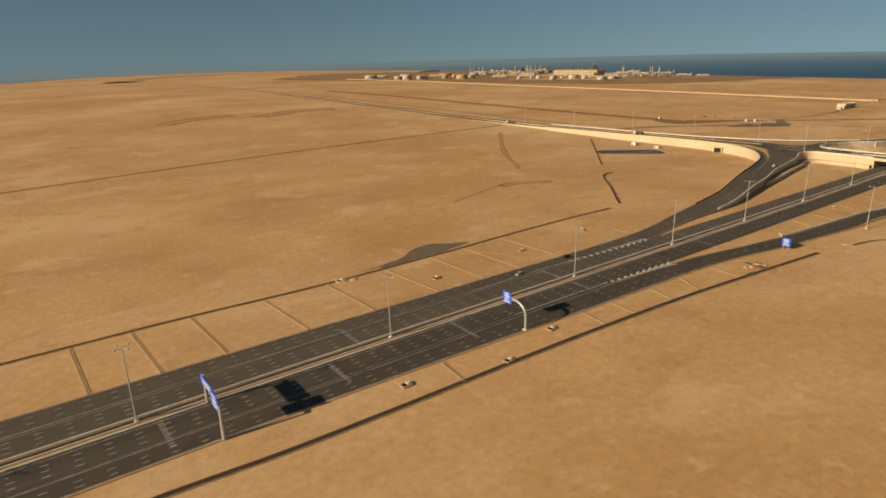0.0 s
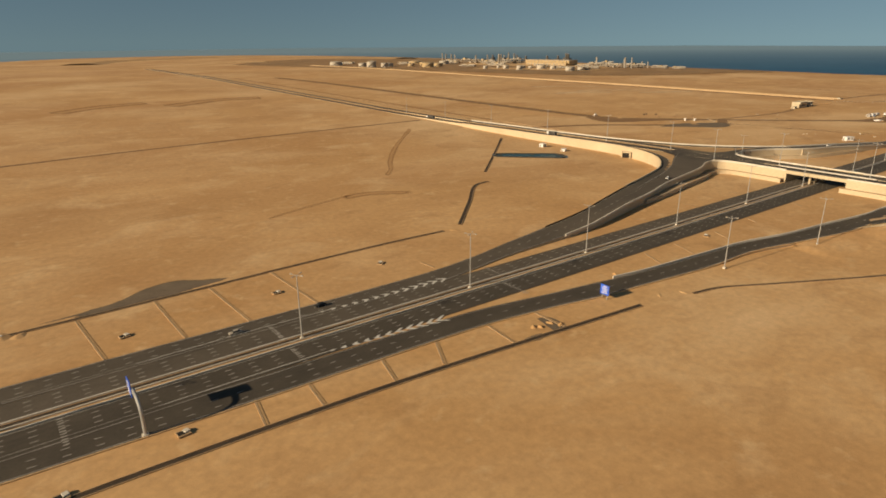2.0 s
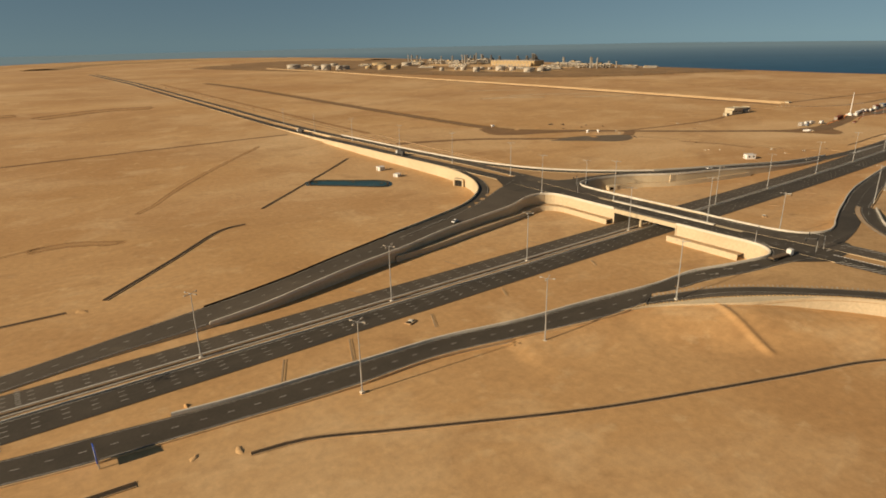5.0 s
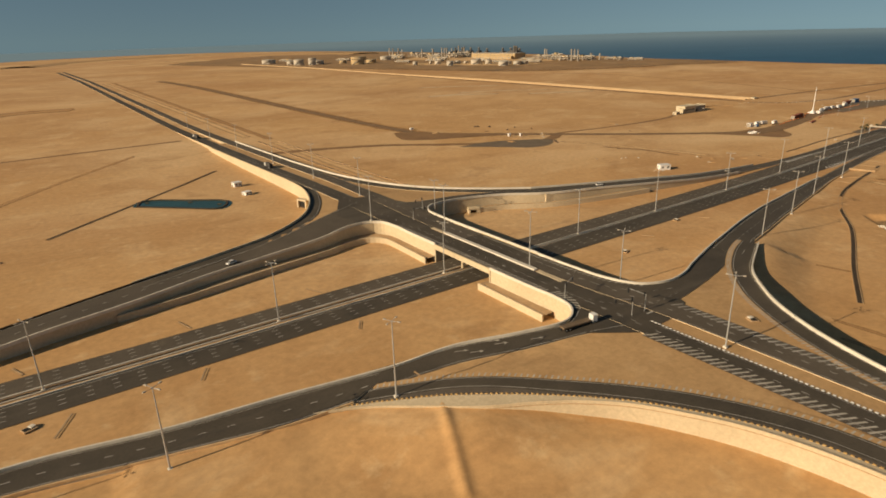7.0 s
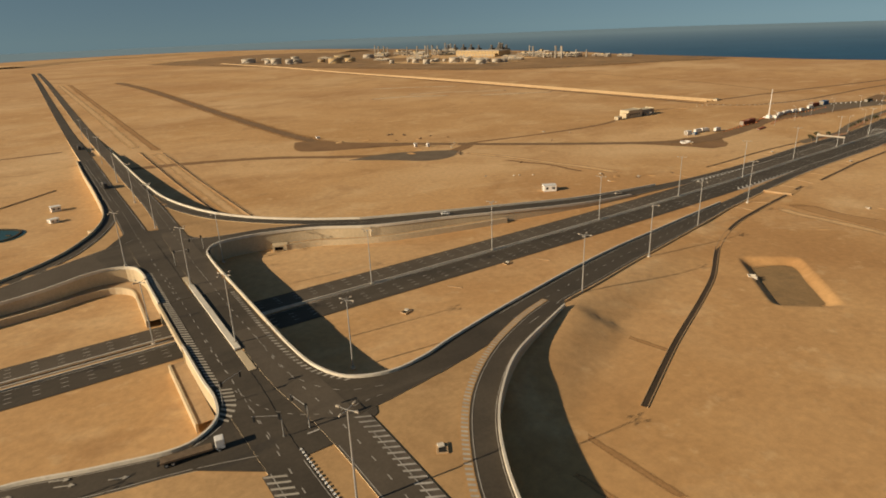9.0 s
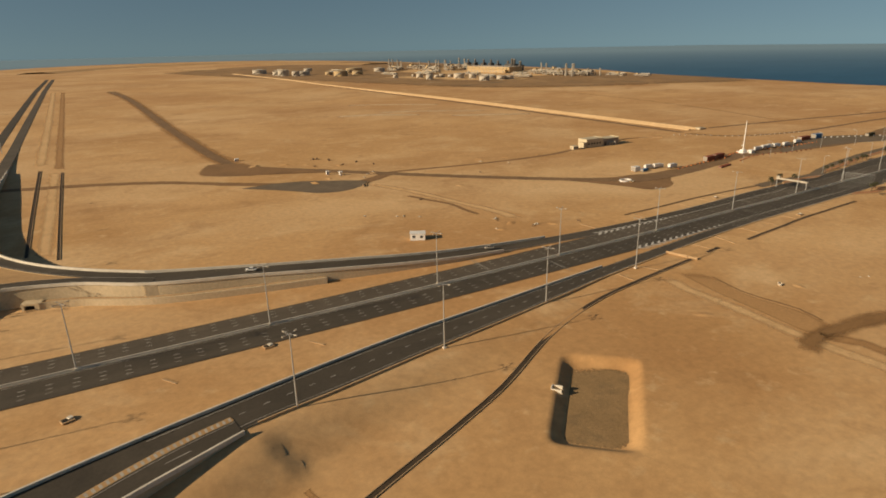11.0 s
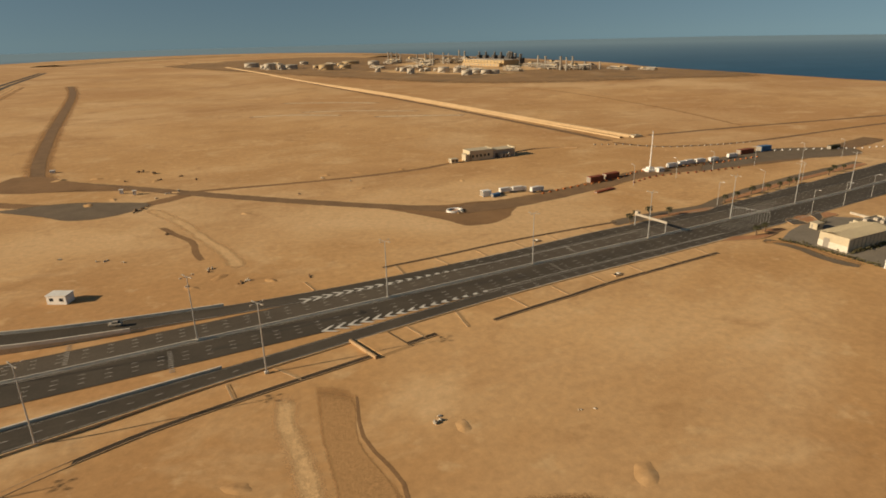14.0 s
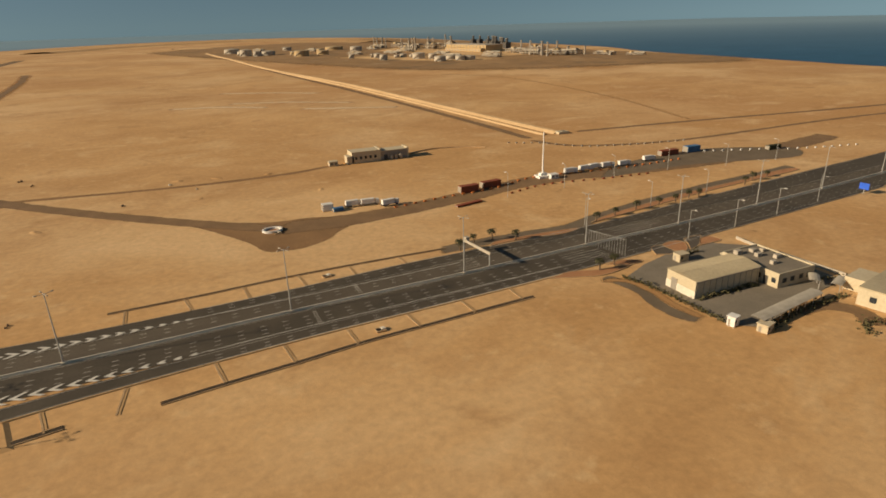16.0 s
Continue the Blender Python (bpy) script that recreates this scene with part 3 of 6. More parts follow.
def made_ground(name, outline, names, drop=0.10, step=1.5):
    ox, oy = np.array(outline).T
    xs, ys = np.arange(ox.min(), ox.max() + step, step), np.arange(oy.min(), oy.max() + step, step)
    gx, gy = np.meshgrid(xs, ys)
    gz = shepard(gx.ravel(), gy.ravel(), names).reshape(gx.shape) - drop
    keep = in_outline(gx[:-1, :-1] + step / 2, gy[:-1, :-1] + step / 2, outline)
    nx = len(xs)
    faces = [(j * nx + i, j * nx + i + 1, (j + 1) * nx + i + 1, (j + 1) * nx + i) for j, i in zip(*np.nonzero(keep))]
    used = sorted({v for f in faces for v in f})
    at = {v: k for k, v in enumerate(used)}
    p = np.stack([gx.ravel(), gy.ravel(), gz.ravel()], 1)
    me = bpy.data.meshes.new(name)
    me.from_pydata(p[used].tolist(), [], [[at[v] for v in f] for f in faces])
    me.polygons.foreach_set("use_smooth", [True] * len(faces))
    me.materials.append(FILL)
    return tagged(new(name, me), "brown sandy fill between the raised roads", "ground", kind="structure")


mid = lambda e, lo=0, hi=None: [tuple(p) for p in ((e[0] + e[1]) / 2)[lo:hi, :2]]
made_ground("ground_fill_north", [(338, 109), (350, 109)] + mid(NE_IN)[1:-1] + mid(NE_OUT)[::-1][1:] + [(350.5, 330), (338.5, 330)] + mid(NW_OUT)[::-1] + mid(NW_IN)[2:], ["road_ramp_northwest_inner", "road_slip_northwest", "road_ramp_northeast_inner", "road_slip_northeast", "road_cross_west_north", "road_cross_east_north"])
made_ground("ground_fill_south", [(338, 83), (350, 83)] + mid(SE_IN) + mid(SE_OUT)[::-1] + mid(SW_OUT)[::-1] + mid(SW_IN), ["road_ramp_southwest_inner", "road_slip_southwest", "road_ramp_southeast_inner", "road_slip_southeast", "road_cross_west_south", "road_cross_east_south"])


def pave(name, outline, z, label, material=None, category="road"):
    bm = bmesh.new()
    f = bm.faces.new([bm.verts.new((*p, z)) for p in outline])
    bmesh.ops.triangulate(bm, faces=[f])
    bmesh.ops.recalc_face_normals(bm, faces=bm.faces[:])
    for f in bm.faces:
        if f.normal.z < 0:
            f.normal_flip()
    return setting(name, bm, material or ASPHALT, label, category)


pave("road_junction_north", [(333.4, 120), (348.3, 120), (349, 136), (353, 140.4), (349, 152), (346, 163), (334.5, 167), (330, 159), (325, 149), (327, 137.6), (332.8, 133.6)], 4.7, "dark worn asphalt junction on the overpass")
pave("road_junction_south", [(333.4, 75), (348.4, 75), (349.8, 62), (355.4, 54.4), (352, 45.4), (347.4, 42.6), (334.4, 42.6), (326.6, 48.6), (327.5, 53.6), (331.9, 57), (333.2, 63)], 4.695, "dark worn asphalt junction on the overpass")

# the overpass deck
bm = bmesh.new()
block(bm, 340.7, 95.6, 3.75, 4.70, 15.6, 22.4)
deck = setting("overpass_deck", bm, ASPHALT, "asphalt overpass deck across the motorway", "bridge")
for px in (332.85, 348.55):
    bm = bmesh.new()
    block(bm, px, 95.6, 3.6, 4.95, 0.5, 22.4, bevel=0.05)
    part("fascia", bm, CONCRETE, deck, "cream concrete edge beam")
for k in range(3):
    bm = bmesh.new()
    tube(bm, (335.6 + 5 * k, 98.4, 0), (335.6 + 5 * k, 98.4, 3.76), 0.5, 0.5, 16)
    part("pier", bm, CONCRETE, deck, "round concrete pier")
for py in (106.8, 84.3):
    bm = bmesh.new()
    block(bm, 340.7, py, -0.3, 4.62, 16.0, 0.3)
    part("abutment", bm, CONCRETE, deck, "concrete abutment wall")

# ---- parapets, kerbs, walls and terraces ----
def barrier(name, line, parent=None, width=0.35, low=-0.1, high=0.62, material=None, label="pale concrete parapet along the road edge"):
    ob = part(name, bar(bmesh.new(), line, width, low, high), material or KERB, parent)
    return tagged(ob, label, "" if parent else "parapet", kind="" if parent else "structure")


def stretch(line, axis, lo, hi):
    return line[(line[:, axis] > lo) & (line[:, axis] < hi)]


nw_inner = spline([(205, 111.9, 0.8), (217.9, 112.9, 1.5), (230.2, 115.4, 2.2), (244.3, 118.7, 2.7), (262, 122.4, 3.0), (279, 127.2, 3.25), (296, 130.2, 3.6), (312.4, 132.8, 4.2), (322, 136.2, 4.6), (328, 136.3, 4.7), (331.8, 133.6, 4.7), (333.0, 128, 4.7), (332.9, 118, 4.7), (332.9, 107, 4.7)], 1.5)
barrier("parapet_northwest", nw_inner)
bm = bmesh.new()
low = nw_inner.copy()
low[:, 2] = -0.3
sweep(bm, [low, nw_inner])
setting("wall_northwest", bm, CONCRETE, "tall cream concrete retaining wall below the ramp", "retaining wall")
sw_inner = spline([(332.9, 84.4, 4.7), (333.0, 70, 4.7), (333.2, 63, 4.7), (331.9, 57.6, 4.7), (327.4, 54.4, 4.6), (317.2, 57.2, 4.0), (305.8, 62.0, 3.2), (294.4, 63.9, 2.3), (275.2, 68.4, 1.5), (258, 71.8, 0.9), (241, 76.4, 0.5), (225, 78.4, 0.25), (200.5, 81.0, 0.15), (190, 82.8, 0.12)], 1.5)
barrier("parapet_southwest", sw_inner, high=0.5)
bm = bmesh.new()
low = sw_inner.copy()
low[:, 2] = -0.3
sweep(bm, [low, sw_inner])
setting("wall_southwest", bm, CONCRETE, "cream concrete retaining wall below the ramp", "retaining wall")
ne_inner = spline([(348.6, 84.4, 4.7), (348.6, 107, 4.7), (348.8, 128, 4.7), (349.6, 134.4, 4.7), (353, 138.9, 4.7), (360, 139.8, 4.7), (367.0, 139.0, 4.65), (379.4, 135.1, 4.5), (394, 126.4, 4.25), (416.2, 120.4, 3.7), (437.6, 115.3, 2.7), (464.8, 110.7, 1.2), (485, 109.2, 0.5)], 1.5)
barrier("parapet_northeast", ne_inner)
bm = bmesh.new()
piece = ne_inner[np.argmax(ne_inner[:, 1] > 107):]
low = piece.copy()
low[:, 2] = -0.3
sweep(bm, [low, piece])
setting("wall_northeast", bm, CONCRETE, "long cream concrete retaining wall below the ramp", "retaining wall")
se_inner = spline([(348.6, 84.4, 4.7), (348.7, 72, 4.7), (349.6, 63, 4.7), (352.4, 56.8, 4.7), (358.6, 53.9, 4.66), (366, 54.9, 4.5), (372.6, 57.3, 4.3), (391.0, 63.2, 3.6), (403, 66.6, 3.1), (416.2, 70.5, 2.4), (438, 75.8, 1.5), (457, 79.1, 0.9), (483.5, 83.2, 0.4), (500, 85.4, 0.2)], 1.5)
barrier("parapet_southeast", se_inner, high=0.5)
barrier("parapet_slip_northeast", lift(NE_OUT[0], 0.02))
barrier("parapet_ramp_northeast", lift(stretch(NE[0], 0, 0, 505), 0.02))
barrier("parapet_slip_northwest", lift(NW_OUT[0], 0.02), material=CONCRETE)
barrier("parapet_slip_southwest", lift(SW_EDGE, 0.02), width=0.3, high=0.22, material=CONCRETE, label="low cream concrete upstand above the high wall")
low = SW_EDGE.copy()
low[:, 2] = -0.3
high_wall = setting("wall_slip_southwest", sweep(bmesh.new(), [low, SW_EDGE]), CONCRETE, "high smooth cream concrete retaining wall below the slip road", "retaining wall")
near_ = SW_OUT[1][np.linalg.norm(SW_EDGE[:, None, :2] - SW_OUT[1][None, :, :2], axis=2).argmin(1)]
part("ledge", sweep(bmesh.new(), [lift(SW_EDGE, 0.03), lift(near_ * 0.62 + SW_EDGE * 0.38, 0.03)]), CONCRETE, high_wall, "pale concrete ledge on top of the wall")
part("verge", sweep(bmesh.new(), [lift(near_ * 0.6 + SW_EDGE * 0.4, 0.026), lift(near_, 0.026)]), SHOULDER, high_wall, "greyed asphalt strip beside the ledge")
# thin raised bar, its darker tan painted for the shade of a groove
part("groove", bar(bmesh.new(), offset(lift(SW_EDGE, -0.5), -0.02), 0.08, -0.06, 0.06), TAN, high_wall, "tan strip painted as the shade of a groove")
barrier("parapet_slip_southeast", lift(SE_OUT[1], 0.02))
barrier("kerb_ramp_northwest", lift(stretch(NW[0], 0, 205, 400), 0.02), width=0.2, high=0.35, material=DRAIN, label="low dark kerb wall along the ramp")
for name, line in (("kerb_ramp_southeast", stretch(SE[1], 0, 402, 640)), ("kerb_ramp_southwest", stretch(SW[1], 0, -240, 290))):
    barrier(name, lift(line, 0.02), width=0.22, low=-0.3, high=0.1, material=PALE, label="pale sandy kerb along the ramp")


def terrace(name, front, back, z, label):
    """A low wall with a sandy ledge behind it."""
    f = spline([(*p, z) for p in front], 2.0)
    bm = bmesh.new()
    bar(bm, f, 0.4, -z - 0.2, 0.12)
    wall = setting(name, bm, CONCRETE, label, "retaining wall")
    k = spline([(*p, z) for p in back], 2.0)
    pick = np.linspace(0, len(k) - 1, len(f)).round().astype(int)
    part("ledge", sweep(bmesh.new(), [lift(f, -0.1), lift(k[pick], -0.1)]), TAN, wall, "tan concrete ledge behind the wall")
    return wall


terrace("wall_terrace_northwest", [(258, 121.0), (270, 122.2), (287, 125.4), (302, 128.0), (313, 130.0), (321, 132.6), (327, 132.0), (330, 128.4), (330.3, 120), (330.0, 107.4)], [(258, 121.8), (270, 124.6), (287, 128.8), (302, 131.4), (313, 133.2), (322, 136.4), (328.4, 136.4), (332.4, 131), (332.9, 120), (332.9, 107.4)], 1.5, "low cream concrete wall in front of the tall wall")
terrace("wall_terrace_southwest", [(330.2, 85.4), (330.1, 75), (330.0, 63.6)], [(332.9, 85.4), (332.9, 75), (332.9, 63.6)], 1.5, "low cream concrete wall in front of the overpass wall")
terrace("wall_terrace_northeast", [(370, 135.8), (379, 132.8), (394, 124.4), (416, 118.2), (434, 114.6)], [(370, 138.2), (379, 135.2), (394, 126.4), (416, 120.4), (434, 116.2)], 1.5, "low cream concrete wall in front of the ramp wall")


def culvert(at, turn, wide, high, label):
    """A concrete portal; a solid near-black block is painted as the shade inside."""
    c = thing("culvert", at, label, "culvert", turn=turn)
    for x0 in (-wide / 2 - 0.3, wide / 2 + 0.3):
        part("side_wall", block(bmesh.new(), x0, 0.4, 0, high + 0.35, 0.6, 2.4, bevel=0.04), CONCRETE, c)
    part("lintel", block(bmesh.new(), 0, 0.4, high, high + 0.5, wide + 1.2, 2.4, bevel=0.04), CONCRETE, c)
    part("opening", block(bmesh.new(), 0, 0.75, 0, high, wide, 1.6), DARK, c, "near-black block painted as tunnel shade")
    return c


culvert((327.3, 181.5, -0.05), -72, 3.6, 2.6, "cream concrete culvert mouth in the curved ramp wall")
culvert((369.5, 136.6, -0.05), -20, 3.0, 1.2, "low concrete culvert mouth below the ramp wall")
bm = bmesh.new()
pad = [[(524.4, 84.8), (526.9, 75.8), (534.4, 76.9), (532.2, 85.4)], [(525.2, 84.2), (527.4, 76.5), (533.3, 77.5), (531.4, 84.7)]]
low, top = ([bm.verts.new((*p, z)) for p in ring] for ring, z in zip(pad, (-0.1, 0.22)))
bm.faces.new(top)
for k in range(4):
    bm.faces.new((low[k], low[(k + 1) % 4], top[(k + 1) % 4], top[k]))
bmesh.ops.recalc_face_normals(bm, faces=bm.faces[:])
pad_ = setting("pad_verge", bm, SAND, "raised sand pad over a culvert on the verge", "sand pad")
part("headwall", block(bmesh.new(), 524.9, 80.2, -0.1, 0.62, 0.4, 9.0, turn=15, bevel=0.04), TAN, pad_, "tan concrete headwall")

# deck divider
div = thing("road_divider", (340.75, 95, 4.7), "pale raised concrete divider on the overpass", "divider")
part("kerb", block(bmesh.new(), 0, 0, 0, 0.4, 1.15, 36, bevel=0.08), KERB, div)
part("nose", block(bmesh.new(), 0, -22.5, 0, 0.14, 1.3, 8.0, bevel=0.05), CONCRETE, div, "low concrete nose of the divider")
part("nose", block(bmesh.new(), 0, 21.5, 0, 0.14, 1.1, 6.0, bevel=0.05), CONCRETE, div, "low concrete nose of the divider")

# motorway median
med_w = stretch(MED, 0, -250, 350)
med_e = stretch(MED, 0, 348, 1300)
bm = bmesh.new()
sweep(bm, [lift(offset(med_w, -1.6), 0.05), lift(offset(med_w, 1.6), 0.05)])
median = setting("median_strip", bm, FILL, "sandy motorway median between pale kerbs", "median")
for d in (1.5, -1.5, -0.3):
    part("kerb", bar(bmesh.new(), offset(med_w, d), 0.26, 0.0, 0.26), KERB, median, "pale concrete kerb")
# near-black flat strip along the median, no depth is cut
part("drain", flat(bmesh.new(), offset(med_w, 0.62), 1.0, 0.06), DRAIN, median, "dark flat strip in the median")
bm = bmesh.new()
bar(bm, med_e, 0.7, 0.0, 0.12)
median_e = setting("median_kerb", bm, KERB, "narrow pale concrete motorway median", "median")
part("barrier", bar(bmesh.new(), med_e, 0.22, 0.1, 0.5), KERB, median_e, "low concrete barrier")

# ---- markings ----
LIFT = 0.012


def marks(name, bm, parent, label="worn white road paint", material=None):
    return tagged(part(name, bm, material or PAINT, parent, label), kind="stuff")


for side, ob, sign in (("north", road_north, 1), ("south", road_south, -1)):
    bm = bmesh.new()
    for d in (3.5, 5.1, 6.7):
        dashes(bm, lift(beside(sign * d), LIFT), 0.16, 1.15, 4.3)
    marks("lane_dashes", bm, ob)
    bm = bmesh.new()
    flat(bm, lift(beside(sign * (half_gap + 0.45)), LIFT), 0.14)
    marks("edge_line", bm, ob)
    bm = bmesh.new()
    for gx in ((51.8, 111.7, 170.0, 474.0, 593.5) if sign > 0 else (12.0, 42.8, 72.5, 111.4, 166.6, 491.8, 582.3)):
        for k in range(11):
            y = float(np.interp(gx, MED[:, 0], MED[:, 1])) + sign * (2.2 + 0.82 * k)
            bm.faces.new([bm.verts.new((gx + a, y + b, 0.04 + LIFT + 0.003)) for a, b in ((-0.45, -0.13), (0.45, -0.13), (0.45, 0.13), (-0.45, 0.13))])
    marks("transverse_marks", bm, ob)
# ramp lanes beside the motorway
for name, e, lo, hi, inner in (("road_ramp_northwest", NW, -240, 150, 1), ("road_ramp_southwest", SW, -240, 140, 0), ("road_ramp_northeast", NE, 560, 800, 1), ("road_ramp_southeast", SE, 560, 700, 0)):
    c = [stretch(e[0] * (1 - f) + e[1] * f, 0, lo, hi) for f in ((0.3, 0.62, 0.07) if inner else (0.42, 0.72, 0.93))]
    bm = bmesh.new()
    for q in c[:2]:
        dashes(bm, lift(q, 0.07), 0.16, 1.15, 4.3)
    flat(bm, lift(c[2], 0.07), 0.14)
    marks("lane_dashes", bm, roads[name])
for name in ("road_ramp_northwest", "road_ramp_southwest", "road_slip_northwest", "road_slip_southwest", "road_ramp_northeast_inner", "road_slip_northeast", "road_ramp_northeast", "road_ramp_southeast", "road_slip_southeast", "road_ramp_southwest_inner", "road_ramp_northwest_inner"):
    a, b = RAMPS[name]
    bm = bmesh.new()
    w = np.linalg.norm(a - b, axis=1).mean()
    for f in (0.45 / w, 1 - 0.45 / w):
        flat(bm, lift(a * (1 - f) + b * f, 0.085), 0.13)
    if name in ("road_ramp_southwest", "road_ramp_southeast", "road_ramp_northwest"):
        c = a * 0.5 + b * 0.5
        dashes(bm, lift(c[(c[:, 0] > 150) & (c[:, 0] < 505)], 0.085), 0.16, 1.15, 4.3)
    marks("edge_line", bm, roads[name])


def chevrons(line, wide0, wide1, point, parent, period=2.6, dz=0.09, stroke=0.8):
    """A row of V strokes along a line; point is +1 where they point along it."""
    bm = bmesh.new()
    d = np.concatenate([[0], np.cumsum(np.linalg.norm(np.diff(line, axis=0), axis=1))])
    for s in np.arange(0, d[-1] - 2, period):
        w = wide0 + (wide1 - wide0) * s / d[-1]
        c = np.array([np.interp(s, d, line[:, k]) for k in range(3)])
        n = np.array([np.interp(min(s + 1, d[-1]), d, line[:, k]) for k in range(3)]) - c
        n[2] = 0
        n /= np.linalg.norm(n)
        m = np.array([-n[1], n[0], 0])
        for sg in (1, -1):
            tip, end = c + n * point * w * 1.7, c + m * sg * w
            q = [tip, tip - n * point * stroke * 1.5, end - n * point * stroke, end]
            bm.faces.new([bm.verts.new((p[0], p[1], p[2] + dz)) for p in (q if sg * point > 0 else q[::-1])])
    return marks("chevrons", bm, parent, "bright white painted chevrons", FRESH)


chevrons(spline([(117, 92.5, 0.04), (124, 91.9, 0.04), (132, 91.4, 0.04), (140.3, 90.6, 0.04), (147, 90.0, 0.04)], 2), 0.3, 1.6, -1, road_south)
chevrons(spline([(124, 109.7, 0.04), (130.3, 109.3, 0.04), (145, 108.8, 0.04), (158, 108.3, 0.04)], 2), 0.3, 1.35, 1, road_north)
chevrons(spline([(520, 108.2, 0.04), (530.3, 108.3, 0.04), (543, 108.4, 0.04), (562, 108.6, 0.04)], 2), 1.35, 0.3, 1, road_north)
chevrons(spline([(522.4, 91.4, 0.04), (533.4, 91.8, 0.04), (546.8, 92.5, 0.04), (562, 93.5, 0.04)], 2), 1.6, 0.3, -1, road_south)
for ob, pts in ((road_south, [(86, 93.0), (100, 92.9), (118, 92.5)]), (road_north, [(86, 110.3), (110, 110.2), (126, 109.7)]), (road_north, [(558, 108.6), (580, 109.0), (620, 110.6)]), (road_south, [(558, 93.2), (575, 94.4), (600, 95.6), (640, 97.2)])):
    marks("gore_line", flat(bmesh.new(), spline([(*p, 0.04) for p in pts], 3), 0.16, 0.09), ob, "white painted line", FRESH)


for ob, pts in ((road_south, [(-240, 94.6), (0, 93.4), (60, 93.2), (87, 93.0)]), (road_north, [(-240, 111.4), (20, 110.4), (70, 110.4), (87, 110.3)])):
    marks("lane_line", flat(bmesh.new(), spline([(*p, 0.04) for p in pts], 3), 0.09, 0.09), ob)


def hatch(line, inner, outer, period, parent, lead=0.8, width=0.5, dz=0.1):
    return marks("hatching", slanted(bmesh.new(), line, inner, outer, width, period, dz, lead), parent, "slanted white hatching", MIDPAINT)


w_s = stretch(W_S[0], 1, -40, 44)
for name, line, lo, hi in (("road_cross_west_south", w_s, -0.8, 0.02), ("road_cross_east_south", stretch(E_S[1], 1, -40, 47), -0.02, 1.3)):
    part("shoulder", sweep(bmesh.new(), [lift(offset(line, lo), 0.045), lift(offset(line, hi), 0.045)]), SHOULDER, roads[name], "greyed asphalt shoulder")
hatch(w_s, 1.9, -0.7, 1.3, roads["road_cross_west_south"], lead=-1.4, width=0.42, dz=0.09)
marks("hatching", slanted(bmesh.new(), stretch(E_S[1], 1, -40, 47), -0.9, 1.2, 0.4, 1.4, 0.07, 1.1), roads["road_cross_east_south"], "worn slanted hatching")
hatch(spline([(333.5, 128, 4.7), (333.5, 66, 4.7)], 2), 0.15, 1.5, 1.15, deck, lead=0.9, width=0.5, dz=0.09)
hatch(spline([(333.9, 66, 4.7), (333.2, 60.5, 4.7), (331, 57.2, 4.7)], 1), 0.2, 2.4, 1.1, deck, lead=0.8, width=0.45, dz=0.09)
marks("hatching", slanted(bmesh.new(), spline([(347.9, 104, 4.7), (347.9, 72, 4.7), (349.4, 62, 4.7), (353, 56, 4.7)], 2), -1.0, -0.15, 0.45, 1.3, 0.09, 0.5), deck, "worn slanted hatching")
marks("hatching", slanted(bmesh.new(), SE_OUT[0], 0.1, 1.1, 0.42, 0.95, 0.09, 0.2), roads["road_slip_southeast"], "worn slanted hatching", MIDPAINT)
hatch(SW_OUT[0], 0.05, 1.0, 1.0, roads["road_slip_southwest"], lead=0.2, width=0.28, dz=0.09)
for name, line in (("road_slip_southwest", SW_OUT[0]), ("road_slip_southeast", SE_OUT[0])):
    part("verge", sweep(bmesh.new(), [lift(offset(line, -0.05), 0.075), lift(offset(line, 1.3), 0.075)]), FILL, roads[name], "sandy verge strip")
# worn lane dashes and tyre-darkened wheel paths over the crossing
for name, e in (("road_cross_west_north", W_N), ("road_cross_east_north", E_N), ("road_cross_west_south", W_S), ("road_cross_east_south", E_S)):
    c = stretch(e[0] * 0.5 + e[1] * 0.5, 1, -140, 330)
    marks("lane_dashes", dashes(bmesh.new(), lift(c, 0.085), 0.16, 1.15, 4.3), roads[name])
    bm = bmesh.new()
    for f in (0.06, 0.94):
        flat(bm, stretch(lift(e[0] * (1 - f) + e[1] * f, 0.085), 1, 165, 330) if "north" in name else stretch(lift(e[0] * (1 - f) + e[1] * f, 0.085), 1, -140, 44), 0.12)
    marks("edge_line", bm, roads[name])
bm = bmesh.new()
dashes(bm, spline([(337.2, 122, 4.7), (337.0, 62, 4.7), (337.2, 46, 4.7)], 2), 0.12, 1.2, 3.4, 0.09)
dashes(bm, spline([(344.6, 122, 4.7), (344.8, 80, 4.7), (345.6, 62, 4.7), (350, 54, 4.7), (358, 50.4, 4.67)], 2), 0.12, 1.2, 3.4, 0.09)
dashes(bm, spline([(336.4, 64, 4.7), (339.5, 55, 4.7), (346, 49.5, 4.7), (355, 49, 4.7)], 1), 0.1, 0.8, 2.0, 0.09)
marks("lane_dashes", bm, deck)


def turn_arrow(x, y, z, turn, parent):
    """A painted straight-ahead arrow on a lane."""
    bm = bmesh.new()
    m = pose(x, y, z, 0, 0, turn)
    for q in ([(-1.3, -0.1), (0.5, -0.1), (0.5, 0.1), (-1.3, 0.1)], [(0.5, -0.42), (1.3, 0), (0.5, 0.42)]):
        bm.faces.new([bm.verts.new(m @ Vector((*p, 0))) for p in q])
    return marks("lane_arrow", bm, parent, "dulled white lane arrow", MIDPAINT)


